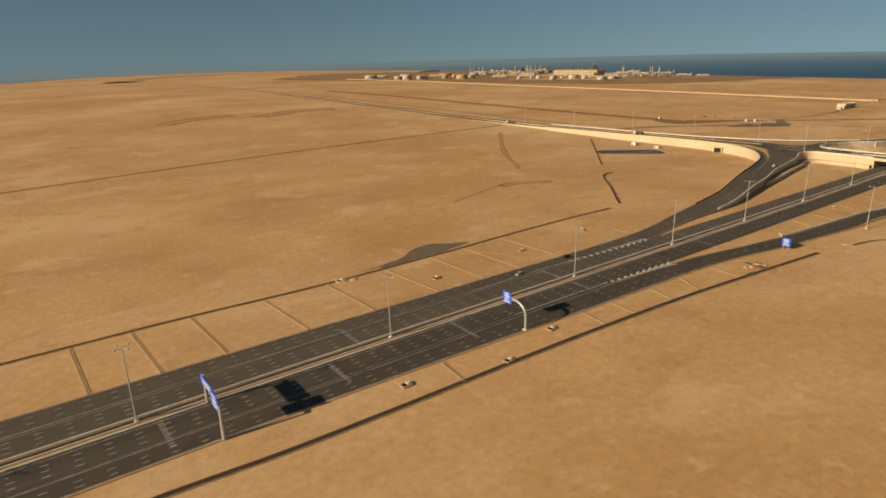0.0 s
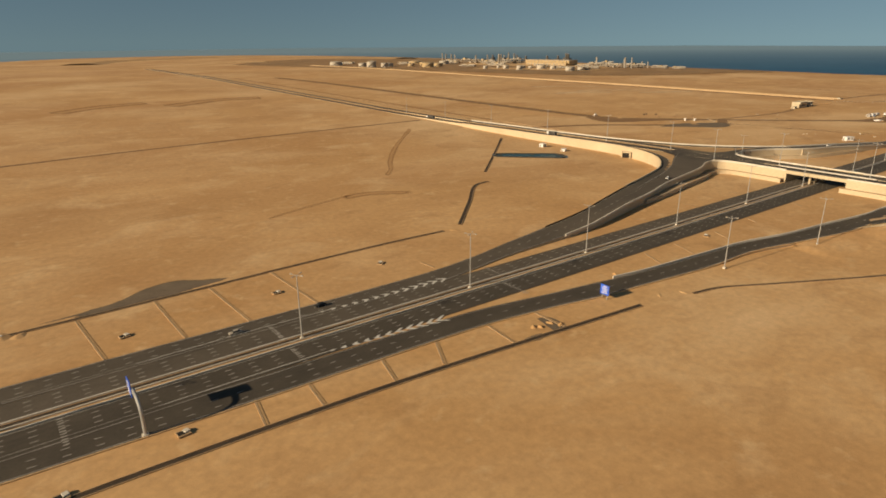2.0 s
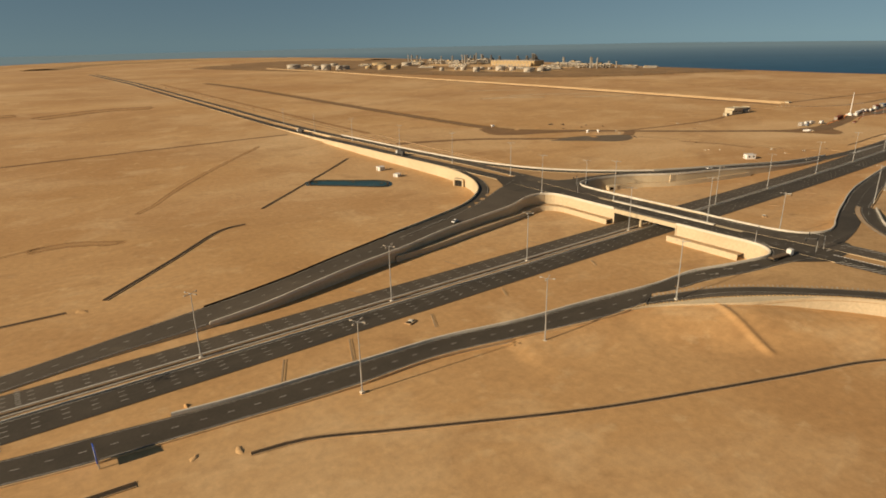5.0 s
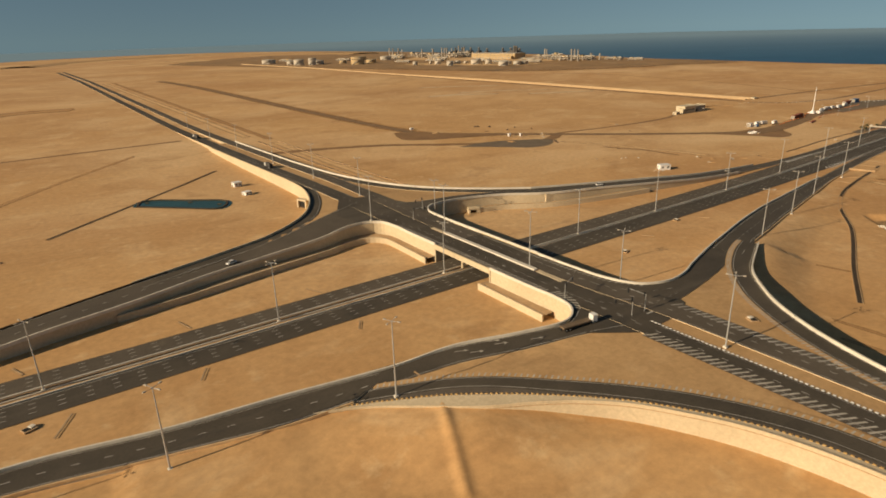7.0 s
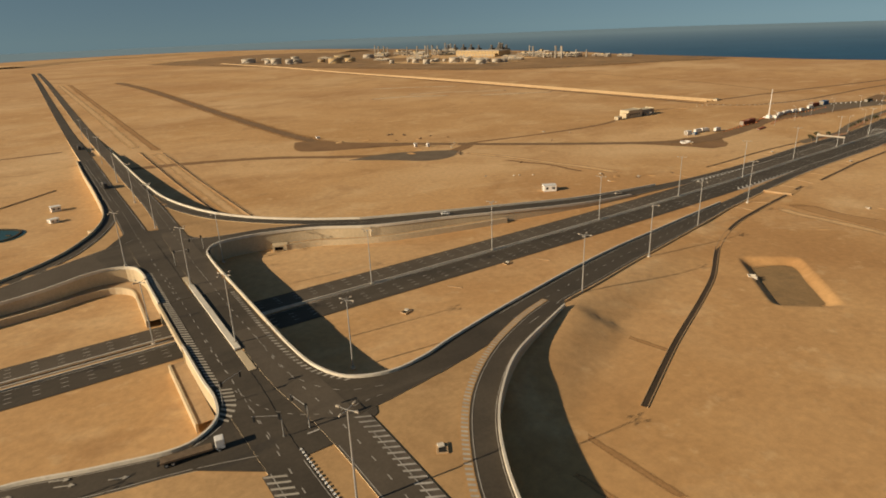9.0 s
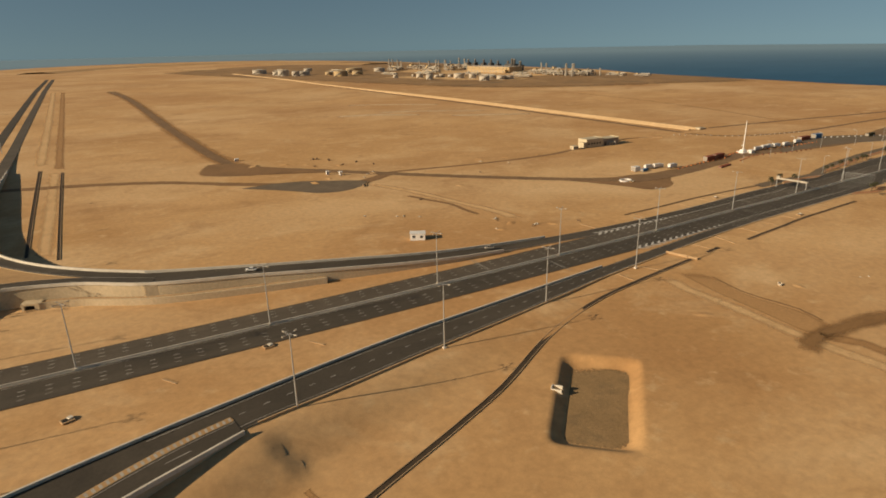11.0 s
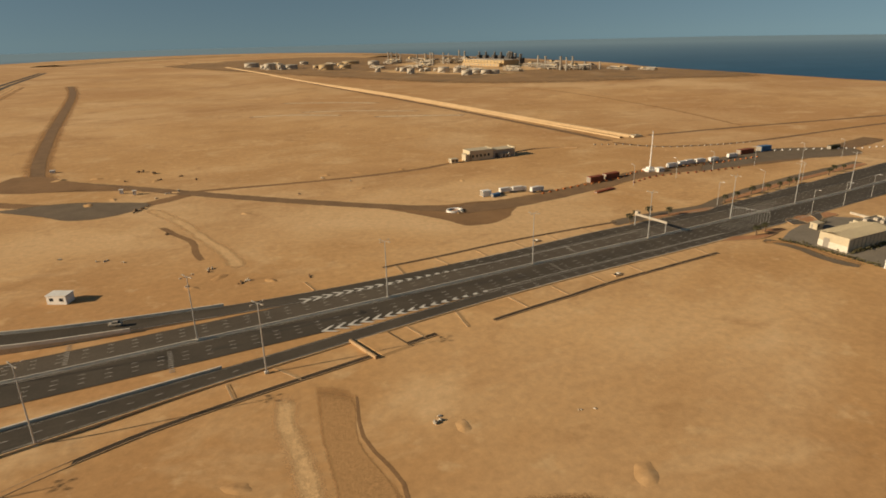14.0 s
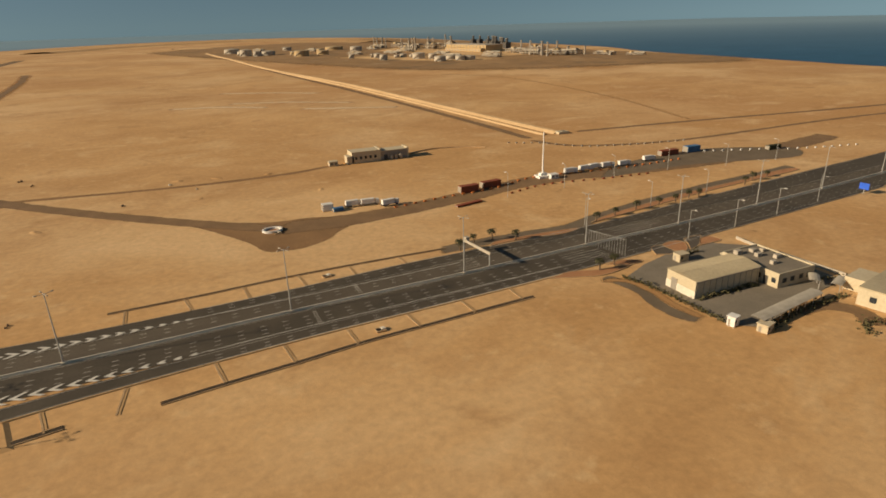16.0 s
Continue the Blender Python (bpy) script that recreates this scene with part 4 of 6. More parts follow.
for x, y, z, a_ in ((312.5, 56.6, 3.85, -24), (318.5, 53.4, 4.22, -22), (307.5, 57.4, 3.5, -24), (312.0, 58.2, 3.85, -24), (305.6, 59.6, 3.35, -22)):
    turn_arrow(x, y, z + 0.1, a_, roads["road_ramp_southwest_inner"])
# striped kerb blocks
for name, line, label in (("kerb_blocks_island", stretch(W_S[1], 1, -60, 46), "row of white painted kerb blocks beside a sandy island"), ("kerb_blocks_slip", lift(near_ * 0.66 + SW_EDGE * 0.34, 0.02), "row of small ochre kerb blocks along the slip road")):
    bm = bmesh.new()
    d = np.concatenate([[0], np.cumsum(np.linalg.norm(np.diff(line, axis=0), axis=1))])
    for s in np.arange(0, d[-1], 0.8):
        p = [float(np.interp(s, d, line[:, k])) for k in range(3)]
        block(bm, p[0] + (0.25 if "island" in name else 0), p[1], p[2] - 0.05, p[2] + 0.1, 0.28, 0.42)
    tagged(part(name, bm, WHITE if "island" in name else OCHRE), label, "kerb", kind="stuff")
# stop lines on the junction
bm = bmesh.new()
for a, b in (((334, 66.4), (340, 67.6)), ((334, 61.8), (340, 63.0)), ((341.5, 134.5), (348, 134.5)), ((341.6, 46.8), (343.4, 46.8)), ((343.8, 40), (349.3, 41))):
    flat(bm, np.array([(*a, 4.74), (*b, 4.74)]), 0.35)
marks("stop_lines", bm, deck)

# ---- ditches, drains, chutes, tracks ----
def ditch(name, pts, width=0.95, lips=True, label="long open concrete storm drain with a dark bed"):
    line = spline([(*p, 0.0) for p in pts], 3.0)
    # the bed is a flat near-black strip at ground level
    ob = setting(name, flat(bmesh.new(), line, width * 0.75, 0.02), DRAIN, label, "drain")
    if lips:
        for d in (width / 2, -width / 2):
            part("lip", bar(bmesh.new(), offset(line, d), 0.14, -0.1, 0.12), TAN, ob, "tan concrete lip")
    return ob


ditch("drain_north_west", [(-250, 145), (-60, 142), (1.4, 141.2), (23.8, 141.0), (59.2, 139.2), (100, 139.6), (128.7, 140.7), (160, 141.2), (181, 140.6)])
ditch("drain_south_west", [(-250, 90), (-60, 84), (8.7, 80.3), (24.4, 78.9), (44.2, 78.1), (84.8, 77.0), (121.8, 74.9), (150, 72.2), (182, 68.7)], width=1.2)
ditch("drain_zigzag", [(189.3, 143.0), (210, 163.2), (230.4, 183.1), (238.1, 184.5)], width=1.3)
ditch("drain_zigzag_far", [(249.7, 200.1), (285, 233), (321.0, 267.2)], width=1.0)
ditch("drain_south", [(197.0, 65.2), (205.0, 63.4), (217.3, 56.8), (245.8, 41.7), (265, 33.5), (282, 26.6), (299, 19.6), (318, 6.5)])
ditch("drain_southeast", [(389.4, 27.3), (410, 36.8), (431.3, 45.6), (443.7, 51.2), (463.5, 62.4), (483.4, 70.0), (502.3, 73.8), (524, 77.0), (540, 79.6)], width=1.1)
ditch("drain_south_east", [(553.3, 79.6), (563.2, 80.9), (575, 82.2), (587.9, 83.9), (606, 85.1), (625.7, 86.4)])
ditch("drain_north_east", [(543.3, 119.2), (560.9, 119.9), (579.5, 121.3), (600, 121.6), (621.2, 121.2)], width=0.8)
ditch("drain_pipe_track", [(365.5, 181.2), (364, 250), (362.9, 329.8)], width=1.2)
ditch("drain_pipe_track_far", [(373.8, 174.0), (373, 240), (372.4, 320.5)], width=0.9)


def chute(a, b, label="narrow pale concrete drain chute across the verge"):
    line = spline([(*a, 0.0), (*b, 0.0)], 4)
    ob = setting("drain_chute", bar(bmesh.new(), line, 0.32, -0.1, 0.06), TAN, label, "drain")
    # flat brown strip painted as the shadow line next to the chute
    part("channel", flat(bmesh.new(), offset(line, 0.38), 0.4, 0.02), FILL, ob, "brown shadow line painted beside the chute")


for x0, y0, x1, y1 in [(3.6, 140.6, 3.9, 117.4), (15.3, 140, 16.2, 117.1), (27.9, 139.8, 28.7, 117.2), (45.1, 138.8, 46.4, 116.6), (62, 138.6, 63, 116.2), (79.7, 138.2, 81.6, 115.8), (95.6, 139.0, 96.2, 115.6), (108.2, 139.2, 109.3, 115.2), (124, 140, 125, 115)]:
    chute((x0, y0), (x1, y1))
for x0, y0, x1, y1 in [(158.9, 122.1, 159.4, 116.8), (135.1, 83.2, 131.1, 75.2), (122.9, 84.0, 120.8, 75.6), (108.3, 84.6, 107.5, 76.6), (99.0, 85.0, 97.8, 77.2), (60, 86, 59, 78), (160.2, 81.0, 160.2, 72.0), (148, 82.4, 147, 73), (500, 79.6, 500.5, 73.9), (508.5, 81.4, 512, 75.2)]:
    chute((x0, y0), (x1, y1))
for x0, y0, x1, y1 in [(561.9, 88.6, 563.0, 81.1), (574.0, 89.4, 574.8, 82.4), (586.2, 90.0, 586.6, 83.8), (598.7, 91.0, 599.3, 84.8), (611.1, 91.8, 611.4, 85.4), (623.1, 92.4, 622.9, 86.3), (548, 87, 547, 79.4), (536, 85.6, 537.5, 79.2)]:
    chute((x0, y0), (x1, y1))
for x0, y0, x1, y1 in [(546.5, 119.0, 546.5, 112.8), (558.0, 119.8, 559.2, 113.2), (570.4, 120.6, 571.0, 113.6), (582.8, 121.4, 583.5, 114.4), (595.0, 121.4, 595.3, 115.4), (607.8, 121.2, 608.3, 116.6), (523, 119, 524, 113)]:
    chute((x0, y0), (x1, y1))
for x0, y0, x1, y1 in [(226, 88.8, 222, 79.6), (212, 89, 208, 80.6), (246, 88, 243, 82), (392, 86, 394, 83), (420, 86, 422, 83), (268, 89, 266, 85), (300, 88.4, 298, 85), (270, 108, 268.6, 113), (300, 107.6, 298, 112), (240, 108, 238.4, 112)]:
    chute((x0, y0), (x1, y1), "short pale concrete drain stub at the road edge")

# dirt tracks and laid patches
band("track_upper", [(416.5, 837.7), (428, 716.8), (438.7, 412.4), (444.5, 314.9), (449, 288), (460, 275), (487, 250), (525, 211), (562, 177), (585, 158.5)], 5, 0.04, TRACK, "dark worn dirt road across the desert", "dirt road", ragged=0.2)
band("track_upper_verge", [(416.5, 837.7), (428, 716.8), (438.7, 412.4), (444.5, 314.9), (449, 288)], 8, 0.015, WASH, "brown trodden verge of the dirt road", "dirt road", ragged=0.4)
band("track_lower", [(345, 292), (380, 283), (411, 270), (440, 248), (462, 231), (479, 219), (493, 223), (506, 231)], 5, 0.03, DIRT, "brown dirt track across the desert", "dirt road", ragged=0.8)
patch("lot_tarmac", [(440, 238), (456, 222), (466, 211), (478, 210), (490, 221), (478, 231), (460, 239)], 0.05, GRIT, "grey gravelled turning area beside a track", "gravel lot")
patch("track_widening", [(437, 300), (430, 276), (446, 264), (470, 258), (488, 246), (480, 256), (462, 276), (450, 294)], 0.06, DIRT, "brown churned earth where tracks meet", "dirt road")
band("track_east", [(585, 158.5), (606, 157), (644, 162), (677, 169), (717, 164), (765, 160), (840, 172)], 8.5, 0.045, TRACK, "worn tarmac service road", "service road", ragged=0.4)
patch("lot_ring", [(560, 178), (575, 152), (580, 141), (590, 140), (600, 148), (606, 158), (598, 164), (584, 166)], 0.035, DIRT, "brown trodden ground round a small ring wall", "dirt lot")
patch("lot_checkpoint", [(700, 160), (742, 160), (790, 150), (800, 160), (772, 178), (740, 178), (716, 172)], 0.055, GRIT, "grey tarmac vehicle yard", "vehicle yard")
band("track_west_patch", [(79, 140.9), (92, 142), (106, 142)], 2.5, 0.03, GRIT, "grey gravel beside the drain", "gravel", ragged=0.4)
patch("lot_gravel_west", [(74, 141.4), (88, 143.5), (96, 148.2), (103, 149.2), (108, 145.6), (113.4, 143.2), (106, 141.6), (90, 141.2)], 0.04, GRIT, "grey gravel spill beside the storm drain", "gravel")
for name, pts, w, mat, lab in (("track_far_west", [(-400, 300), (-60, 330), (120, 352), (260, 360), (330, 362)], 2.5, DIRT, "faint brown vehicle track"), ("track_north_pale", [(356, 860), (361, 500), (362.5, 345)], 4, SMEAR, "pale sandy berm track beside the road"), ("track_north_dark", [(366, 860), (369.5, 500), (371, 330)], 3, WASH, "brown track beside the road"), ("track_north_pale_near", [(369.5, 322), (369.8, 250), (370, 178)], 3.2, SMEAR, "pale sandy berm track beside the ramp"), ("track_pale_building", [(505, 234), (560, 226), (600, 226), (622, 232)], 2.5, DIRT, "faint brown vehicle track"), ("track_scarp", [(490, 214), (499, 190), (505, 165), (509, 150), (510, 136)], 3.2, SMEAR, "pale washed sand gully"), ("track_scarp_dark", [(493, 188), (497, 176), (501, 166), (501, 156), (502, 147)], 1.6, DIRT, "brown eroded gully edge"), ("track_south_east_pale", [(509, 72), (507, 64), (507, 50), (506, 36), (506.5, 22), (508, 12)], 2.6, SMEAR, "pale compacted strip in the sand"), ("track_south_east_edge", [(519.4, 67), (516.6, 55), (518.2, 43), (516.4, 36)], 0.5, DIRT, "thin brown edge of a dug strip"), ("track_branch", [(747, 243), (818, 236), (932, 221), (1100, 205)], 3.2, TRACK, "brown service track by the pipeline"), ("track_branch_near", [(716, 236), (724.7, 216), (745, 205), (775, 199), (896, 200), (1100, 180)], 2.6, TRACK, "brown service track")):
    band(name, pts, w, 0.025, mat, lab, "dirt track", ragged=0.5)
patch("strip_dug", [(513.6, 69.5), (518.0, 66.4), (515.6, 54), (516.8, 42), (515.2, 35.4), (509.4, 33.4), (510.2, 48), (511.6, 60)], 0.03, FAINT, "brown dug strip beside a pale track", "dug earth", soft=3.0)
for pts, w in (([(560, 446), (590, 440), (622, 418)], 5), ([(600, 452), (636, 440), (680, 410)], 4), ([(640, 400), (668, 388), (700, 372)], 5), ([(600, 520), (640, 500), (672, 476)], 5)):
    band("salt_smear", pts, w, 0.03, SALT, "pale salty crust on the sand", "sand", ragged=0.8)
for pts, w in (([(812, 556), (846, 500), (845, 340), (822, 240)], 2.0), ([(142.5, 188.5), (163, 195), (182, 200.5)], 1.2), ([(176, 198), (188, 198), (202, 188.5)], 4.0), ([(299, 332), (252, 278), (231, 250), (219, 231), (211, 222)], 1.8), ([(204, 560), (254, 588), (297, 584)], 16), ([(120, 560), (160, 590), (196, 600)], 14)):
    band("track_faint", pts, w, 0.025, FAINT, "faint brown streak in the sand", "dirt track", ragged=0.6)
# the second dug hollow: its shade is painted on as a brown arc
band("track_arc", [(500, 31.5), (508, 33.2), (518, 32.6), (528.7, 31.2), (537.1, 28.2), (542, 23.4), (544, 12)], 3.6, 0.05, HOLLOW_SHADE, "dark arc painted as shade in the dug hollow", "dug earth", ragged=0.5)
band("track_arc_outer", [(509, 33.0), (513, 27), (512.5, 18), (512, 8), (511, -4)], 2.6, 0.05, WASH, "brown band painted as shade on the hollow bank", "dug earth", ragged=0.5)
band("track_arc_wet", [(511.8, 18), (512.3, 9.4), (512, 0)], 1.3, 0.06, GRIT, "grey strip of dug earth", "dug earth", ragged=0.4)

patch("basin_floor", [(459.4, 50.2), (466.6, 44.4), (451.0, 29.6), (444.2, 35.8)], -1.385, GRIT_FLOOR, "greyish damp silt on the floor of the dug basin", "dug basin", soft=4)
inlet = thing("basin_inlet", (451.0, 46.2, -0.3), "small white concrete inlet at the edge of the dug basin", "inlet", turn=-47)
for y in (-0.7, 0.7):
    part("wing_wall", block(bmesh.new(), 0.5, y, -0.6, 0.45, 1.8, 0.18, bevel=0.03), KERB, inlet)
part("headwall", block(bmesh.new(), -0.4, 0, -0.3, 0.5, 0.2, 1.5, bevel=0.03), KERB, inlet)
part("apron", block(bmesh.new(), 0.6, 0, -0.5, -0.2, 2.0, 1.3, bevel=0.03), TAN, inlet, "tan concrete apron")
for pts in ([(376.6, 34.4), (376.9, 27.3), (377.2, 20.5), (377.6, 11)], [(369.7, 23.4), (370.2, 17.3), (370.6, 10)], [(401.8, 57.0), (404.8, 47.1), (407.4, 34.8)]):
    band("washed_line", pts, 0.9, 0.04, WASH, "faint brown washed line in the sand", "sand", ragged=0.4, step=2.0)

# pipeline corridor
for name, pts, w, h, mat in (("pipeline_berm", [(634.2, 1179.5), (668.7, 752.4), (707.9, 513.4), (726.6, 341.8), (737.5, 243)], 3.2, 1.1, PALE), ("pipeline_berm_near", [(637.6, 1082.7), (676.9, 678.6), (704, 488.5), (719.2, 350.8), (729.5, 243)], 1.6, 0.7, PALE)):
    line = spline([(*p, 0) for p in pts], 12)
    bm = sweep(bmesh.new(), [offset(line, -w), lift(offset(line, -w * 0.35), h), lift(offset(line, w * 0.35), h), offset(line, w)])
    setting(name, bm, mat, "pale raised earth berm over a pipeline", "berm")
band("track_pipeline", [(646, 963.1), (673.3, 678.6), (697.4, 484), (716, 288), (718.7, 238)], 4, 0.03, TRACK, "brown service track along the pipeline", "dirt track", ragged=0.3)
pe = thing("pipeline_end", (739, 242, -0.05), "concrete chamber at the end of the pipeline berm", "chamber")
part("box", block(bmesh.new(), 0, 0, 0, 1.2, 6, 4, bevel=0.1), CREAM, pe)
part("hatch", block(bmesh.new(), 0.5, 0, 1.2, 1.5, 2, 1.6, bevel=0.05), GREY, pe)

# pond
rim = [(279.9, 223.4), (282.2, 229.4), (285.6, 230.2), (296.5, 221.4), (308.2, 210.4), (306.6, 204.0), (302.8, 201.2), (291, 212.2)]
patch("water_pond", rim, 0.06, POND, "still dark teal water in a lined pond", "pond")
line = spline([(*p, 0.0) for p in rim + rim[:1]], 2.0)
setting("pond_rim", bar(bmesh.new(), line, 0.7, -0.1, 0.3), DRAIN, "dark lined rim of the pond", "pond")
for x0, y0 in ((284, 226.8), (297, 217), (305, 206.5)):
    fl = thing("float", (x0, y0, 0.05), "small dark float on the pond", "float", group="floats on the pond")
    part("body", block(bmesh.new(), 0, 0, 0, 0.3, 1.6, 0.5, turn=-40, bevel=0.1), DRAIN, fl)


# ---- materials of the small things ----
RED = surface("rust_red_paint", (0.22, 0.06, 0.03), (0.30, 0.09, 0.045), 3, rough=0.7, fine=0.3, bump=0)
ORANGE = surface("orange_plastic", (0.55, 0.16, 0.04), (0.65, 0.22, 0.06), 3, rough=0.6, fine=0.3, bump=0)
BLUEP = surface("blue_paint", (0.05, 0.14, 0.28), (0.08, 0.19, 0.34), 3, rough=0.6, fine=0.3, bump=0)
RUBBER = surface("black_rubber", (0.02, 0.02, 0.02), (0.035, 0.033, 0.03), 1, rough=0.85, fine=0.1, bump=0)
GLASS = surface("dark_glazing", (0.025, 0.03, 0.035), (0.04, 0.045, 0.05), 2, rough=0.15, fine=0.5, bump=0)
LEAF = surface("dusty_palm_green", (0.035, 0.036, 0.015), (0.065, 0.06, 0.028), 1.5, rough=0.7, fine=0.2, bump=0)
BARK = surface("palm_bark", (0.13, 0.09, 0.055), (0.20, 0.14, 0.09), 0.8, rough=0.9, fine=0.1)
TANT = surface("tan_tank_paint", (0.40, 0.28, 0.14), (0.47, 0.34, 0.18), 12, rough=0.6, fine=1.5, bump=0)
TANKW = surface("tank_white", (0.40, 0.35, 0.28), (0.52, 0.46, 0.37), 12, rough=0.7, fine=1.5, bump=0)
DIRTW = surface("weathered_white", (0.36, 0.31, 0.245), (0.47, 0.41, 0.33), 12, rough=0.6, fine=1.5, bump=0)
SMOKE = surface("dark_stack_steel", (0.06, 0.055, 0.05), (0.10, 0.09, 0.08), 6, rough=0.6, fine=1.0, bump=0)
ROOF = surface("tan_sheet_roof", (0.40, 0.33, 0.215), (0.48, 0.40, 0.265), 9, rough=0.6, fine=0.6, bump=0.05)
PAVING = surface("grey_paving", (0.19, 0.16, 0.12), (0.25, 0.21, 0.16), 6, rough=0.9, fine=0.5)
CLAY = surface("red_earth_bed", (0.36, 0.17, 0.08), (0.45, 0.23, 0.11), 5, fine=0.5)
HEDGE = surface("dry_hedge_green", (0.085, 0.078, 0.034), (0.15, 0.125, 0.06), 1.2, rough=0.9, fine=0.25, bump=0.6)


# ---- lamps ----
def lamp_mast(at, height=13.7):
    m = thing("street_lamp", at, "tall pale grey steel lamp mast with four heads", "street lamp", "street lamps")
    part("base", block(bmesh.new(), 0, 0, 0, 0.4, 0.7, 0.7, bevel=0.06), KERB, m)
    part("pole", tube(bmesh.new(), (0, 0, 0.3), (0, 0, height), 0.15, 0.08, 10), STEEL, m)
    bm = bmesh.new()
    for k in range(4):
        a = k * math.pi / 2 + 0.5
        tube(bm, (0, 0, height - 0.12), (1.1 * math.cos(a), 1.1 * math.sin(a), height), 0.05, 0.04, 6)
    part("bracket", bm, STEEL, m)
    for k in range(4):
        a = k * math.pi / 2 + 0.5
        bm = bmesh.new()
        block(bm, 1.3 * math.cos(a), 1.3 * math.sin(a), height - 0.08, height + 0.12, 0.5, 0.26, turn=math.degrees(a), bevel=0.05)
        part("lamp_head", bm, DIRTW, m, "pale flat lamp head")
    return m


med_y = lambda x: float(np.interp(x, MED[:, 0], MED[:, 1]))
first = lamp_mast((-41, med_y(-41), 0))
spots = [(x, med_y(x), 0.05) for x in (9, 58.2, 114.8, 158, 199.5, 242.7, 286, 329.6, 378.3, 415, 457, 497, 537.6, 578, 618, 653.5, 686, 719, 752, 788)]
spots += [(218.2, 69.4, 0.0), (255.9, 62.6, 0.3), (289.2, 55.4, 2.6), (409.6, 60.0, 2.0), (441.0, 67.2, 0.9), (472.6, 75.0, 0.0), (507, 80.2, 0.0), (341.1, 30.2, 4.6), (357.6, 66, 0.0)]
spots += [(340.8, 113.6, 4.7), (341.1, 79.6, 4.7), (330.6, 137.4, 4.7), (342.6, 167, 4.3), (342.6, 206, 4.0), (342.4, 250, 3.2), (353.6, 136.8, 0.0), (342.0, 300, 2.0), (342.0, 350, 0.6), (342, 400, 0)]
for x, y, z in spots:
    copy_thing(first, pose(x, y, z))


def small_lamp(at, height=8.0, turn=0.0):
    m = thing("road_lamp", at, "slim pale steel road lamp with one short arm", "street lamp", "slim road lamps", turn=turn)
    part("pole", tube(bmesh.new(), (0, 0, 0), (0, 0, height), 0.09, 0.06, 8), STEEL, m)
    part("arm", tube(bmesh.new(), (0, 0, height - 0.1), (0, 1.2, height + 0.15), 0.06, 0.05, 6), STEEL, m)
    part("lamp_head", block(bmesh.new(), 0, 1.5, height + 0.08, height + 0.22, 0.3, 0.8, bevel=0.04), WHITE, m)
    return m


sl0 = small_lamp((658.3, 154.6, 0))
for x, y in ((681, 155.5), (704, 158), (728, 157), (752, 152), (775, 149), (679.3, 97.5), (697, 98.6), (716, 101), (738, 104.5), (663, 119.5), (690, 123.5), (715, 126)):
    copy_thing(sl0, pose(x, y, 0, 0, 0, 180 if y < 120 else 0))


# ---- signals on the junction ----
def signal_mast(at, turn):
    m = thing("traffic_signal", at, "grey steel traffic signal mast with a long arm", "traffic signal", "traffic signals", turn=turn)
    part("pole", tube(bmesh.new(), (0, 0, 0), (0, 0, 3.6), 0.08, 0.06, 8), STEEL, m)
    part("arm", tube(bmesh.new(), (0, 0, 3.5), (3.9, 0, 3.9), 0.05, 0.035, 6), STEEL, m)
    for x in (0.25, 3.6):
        head = part("signal_head", block(bmesh.new(), x, 0, 3.0, 3.9, 0.3, 0.26, bevel=0.03), RUBBER, m, "black signal head")
        for k in range(3):
            part("lens", tube(bmesh.new(), (x, 0.12, 3.2 + 0.26 * k), (x, 0.18, 3.2 + 0.26 * k), 0.09, 0.09, 10), GLASS, head)
    return m


signal_mast((338.7, 48.2, 4.7), 155)
signal_mast((342.4, 48.0, 4.7), 105)
signal_mast((333.9, 61.4, 4.7), 20)
signal_mast((349.4, 137.6, 4.7), 200)
signal_mast((340.7, 129.5, 4.7), -20)


# ---- road signs ----
def bars(parent, x, y0, y1, z0, z1, rows):
    """Unreadable lettering as plain pale bars on a panel that faces -x."""
    for k in range(rows):
        z = z0 + (z1 - z0) * (k + 0.5) / rows
        w = (y1 - y0) * (0.62 if k % 2 else 0.8)
        part("lettering", block(bmesh.new(), x, (y0 + y1) / 2, z - 0.09 * (z1 - z0) / rows * 2, z + 0.09 * (z1 - z0) / rows * 2, 0.02, w), WHITE, parent)


g = thing("sign_gantry", (18.8, 88.0, 0), "blue direction sign gantry on pale posts over the carriageway", "road sign")
for y in (0, 12.4):
    part("post", tube(bmesh.new(), (0.1 * y, y, 0), (0.1 * y, y, 5.6), 0.3, 0.22, 10), STEEL, g)
part("beam", tube(bmesh.new(), (0, 0, 5.5), (1.24, 12.4, 5.5), 0.24, 0.24, 10), STEEL, g)
for y0, y1, z0, z1 in ((0.8, 4.2, 4.3, 7.2), (4.5, 11.8, 4.8, 6.4)):
    p = part("panel", block(bmesh.new(), -0.2 + 0.05 * (y0 + y1), (y0 + y1) / 2, z0, z1, 0.12, y1 - y0, bevel=0.02), BLUE, g, "bright blue sign panel")
    bars(p, -0.3 + 0.05 * (y0 + y1), y0 + 0.3, y1 - 0.3, z0 + 0.2, z1 - 0.2, 3)
c = thing("cantilever_sign", (82.4, 86.0, 0), "blue direction sign hung from a curved pale steel arm", "road sign")
part("base", block(bmesh.new(), 0, 0, 0, 0.3, 0.9, 0.9, bevel=0.05), KERB, c)
arm = [Vector(p) for p in ((0, 0, 0), (0, 0, 3.6), (0, 0.25, 4.4), (0, 0.7, 5.0), (0, 1.4, 5.5), (0, 2.2, 5.8), (0, 4.4, 6.0))]
bm = bmesh.new()
for a, b in zip(arm, arm[1:]):
    tube(bm, a, b + (b - a) * 0.05, 0.26, 0.26, 8)
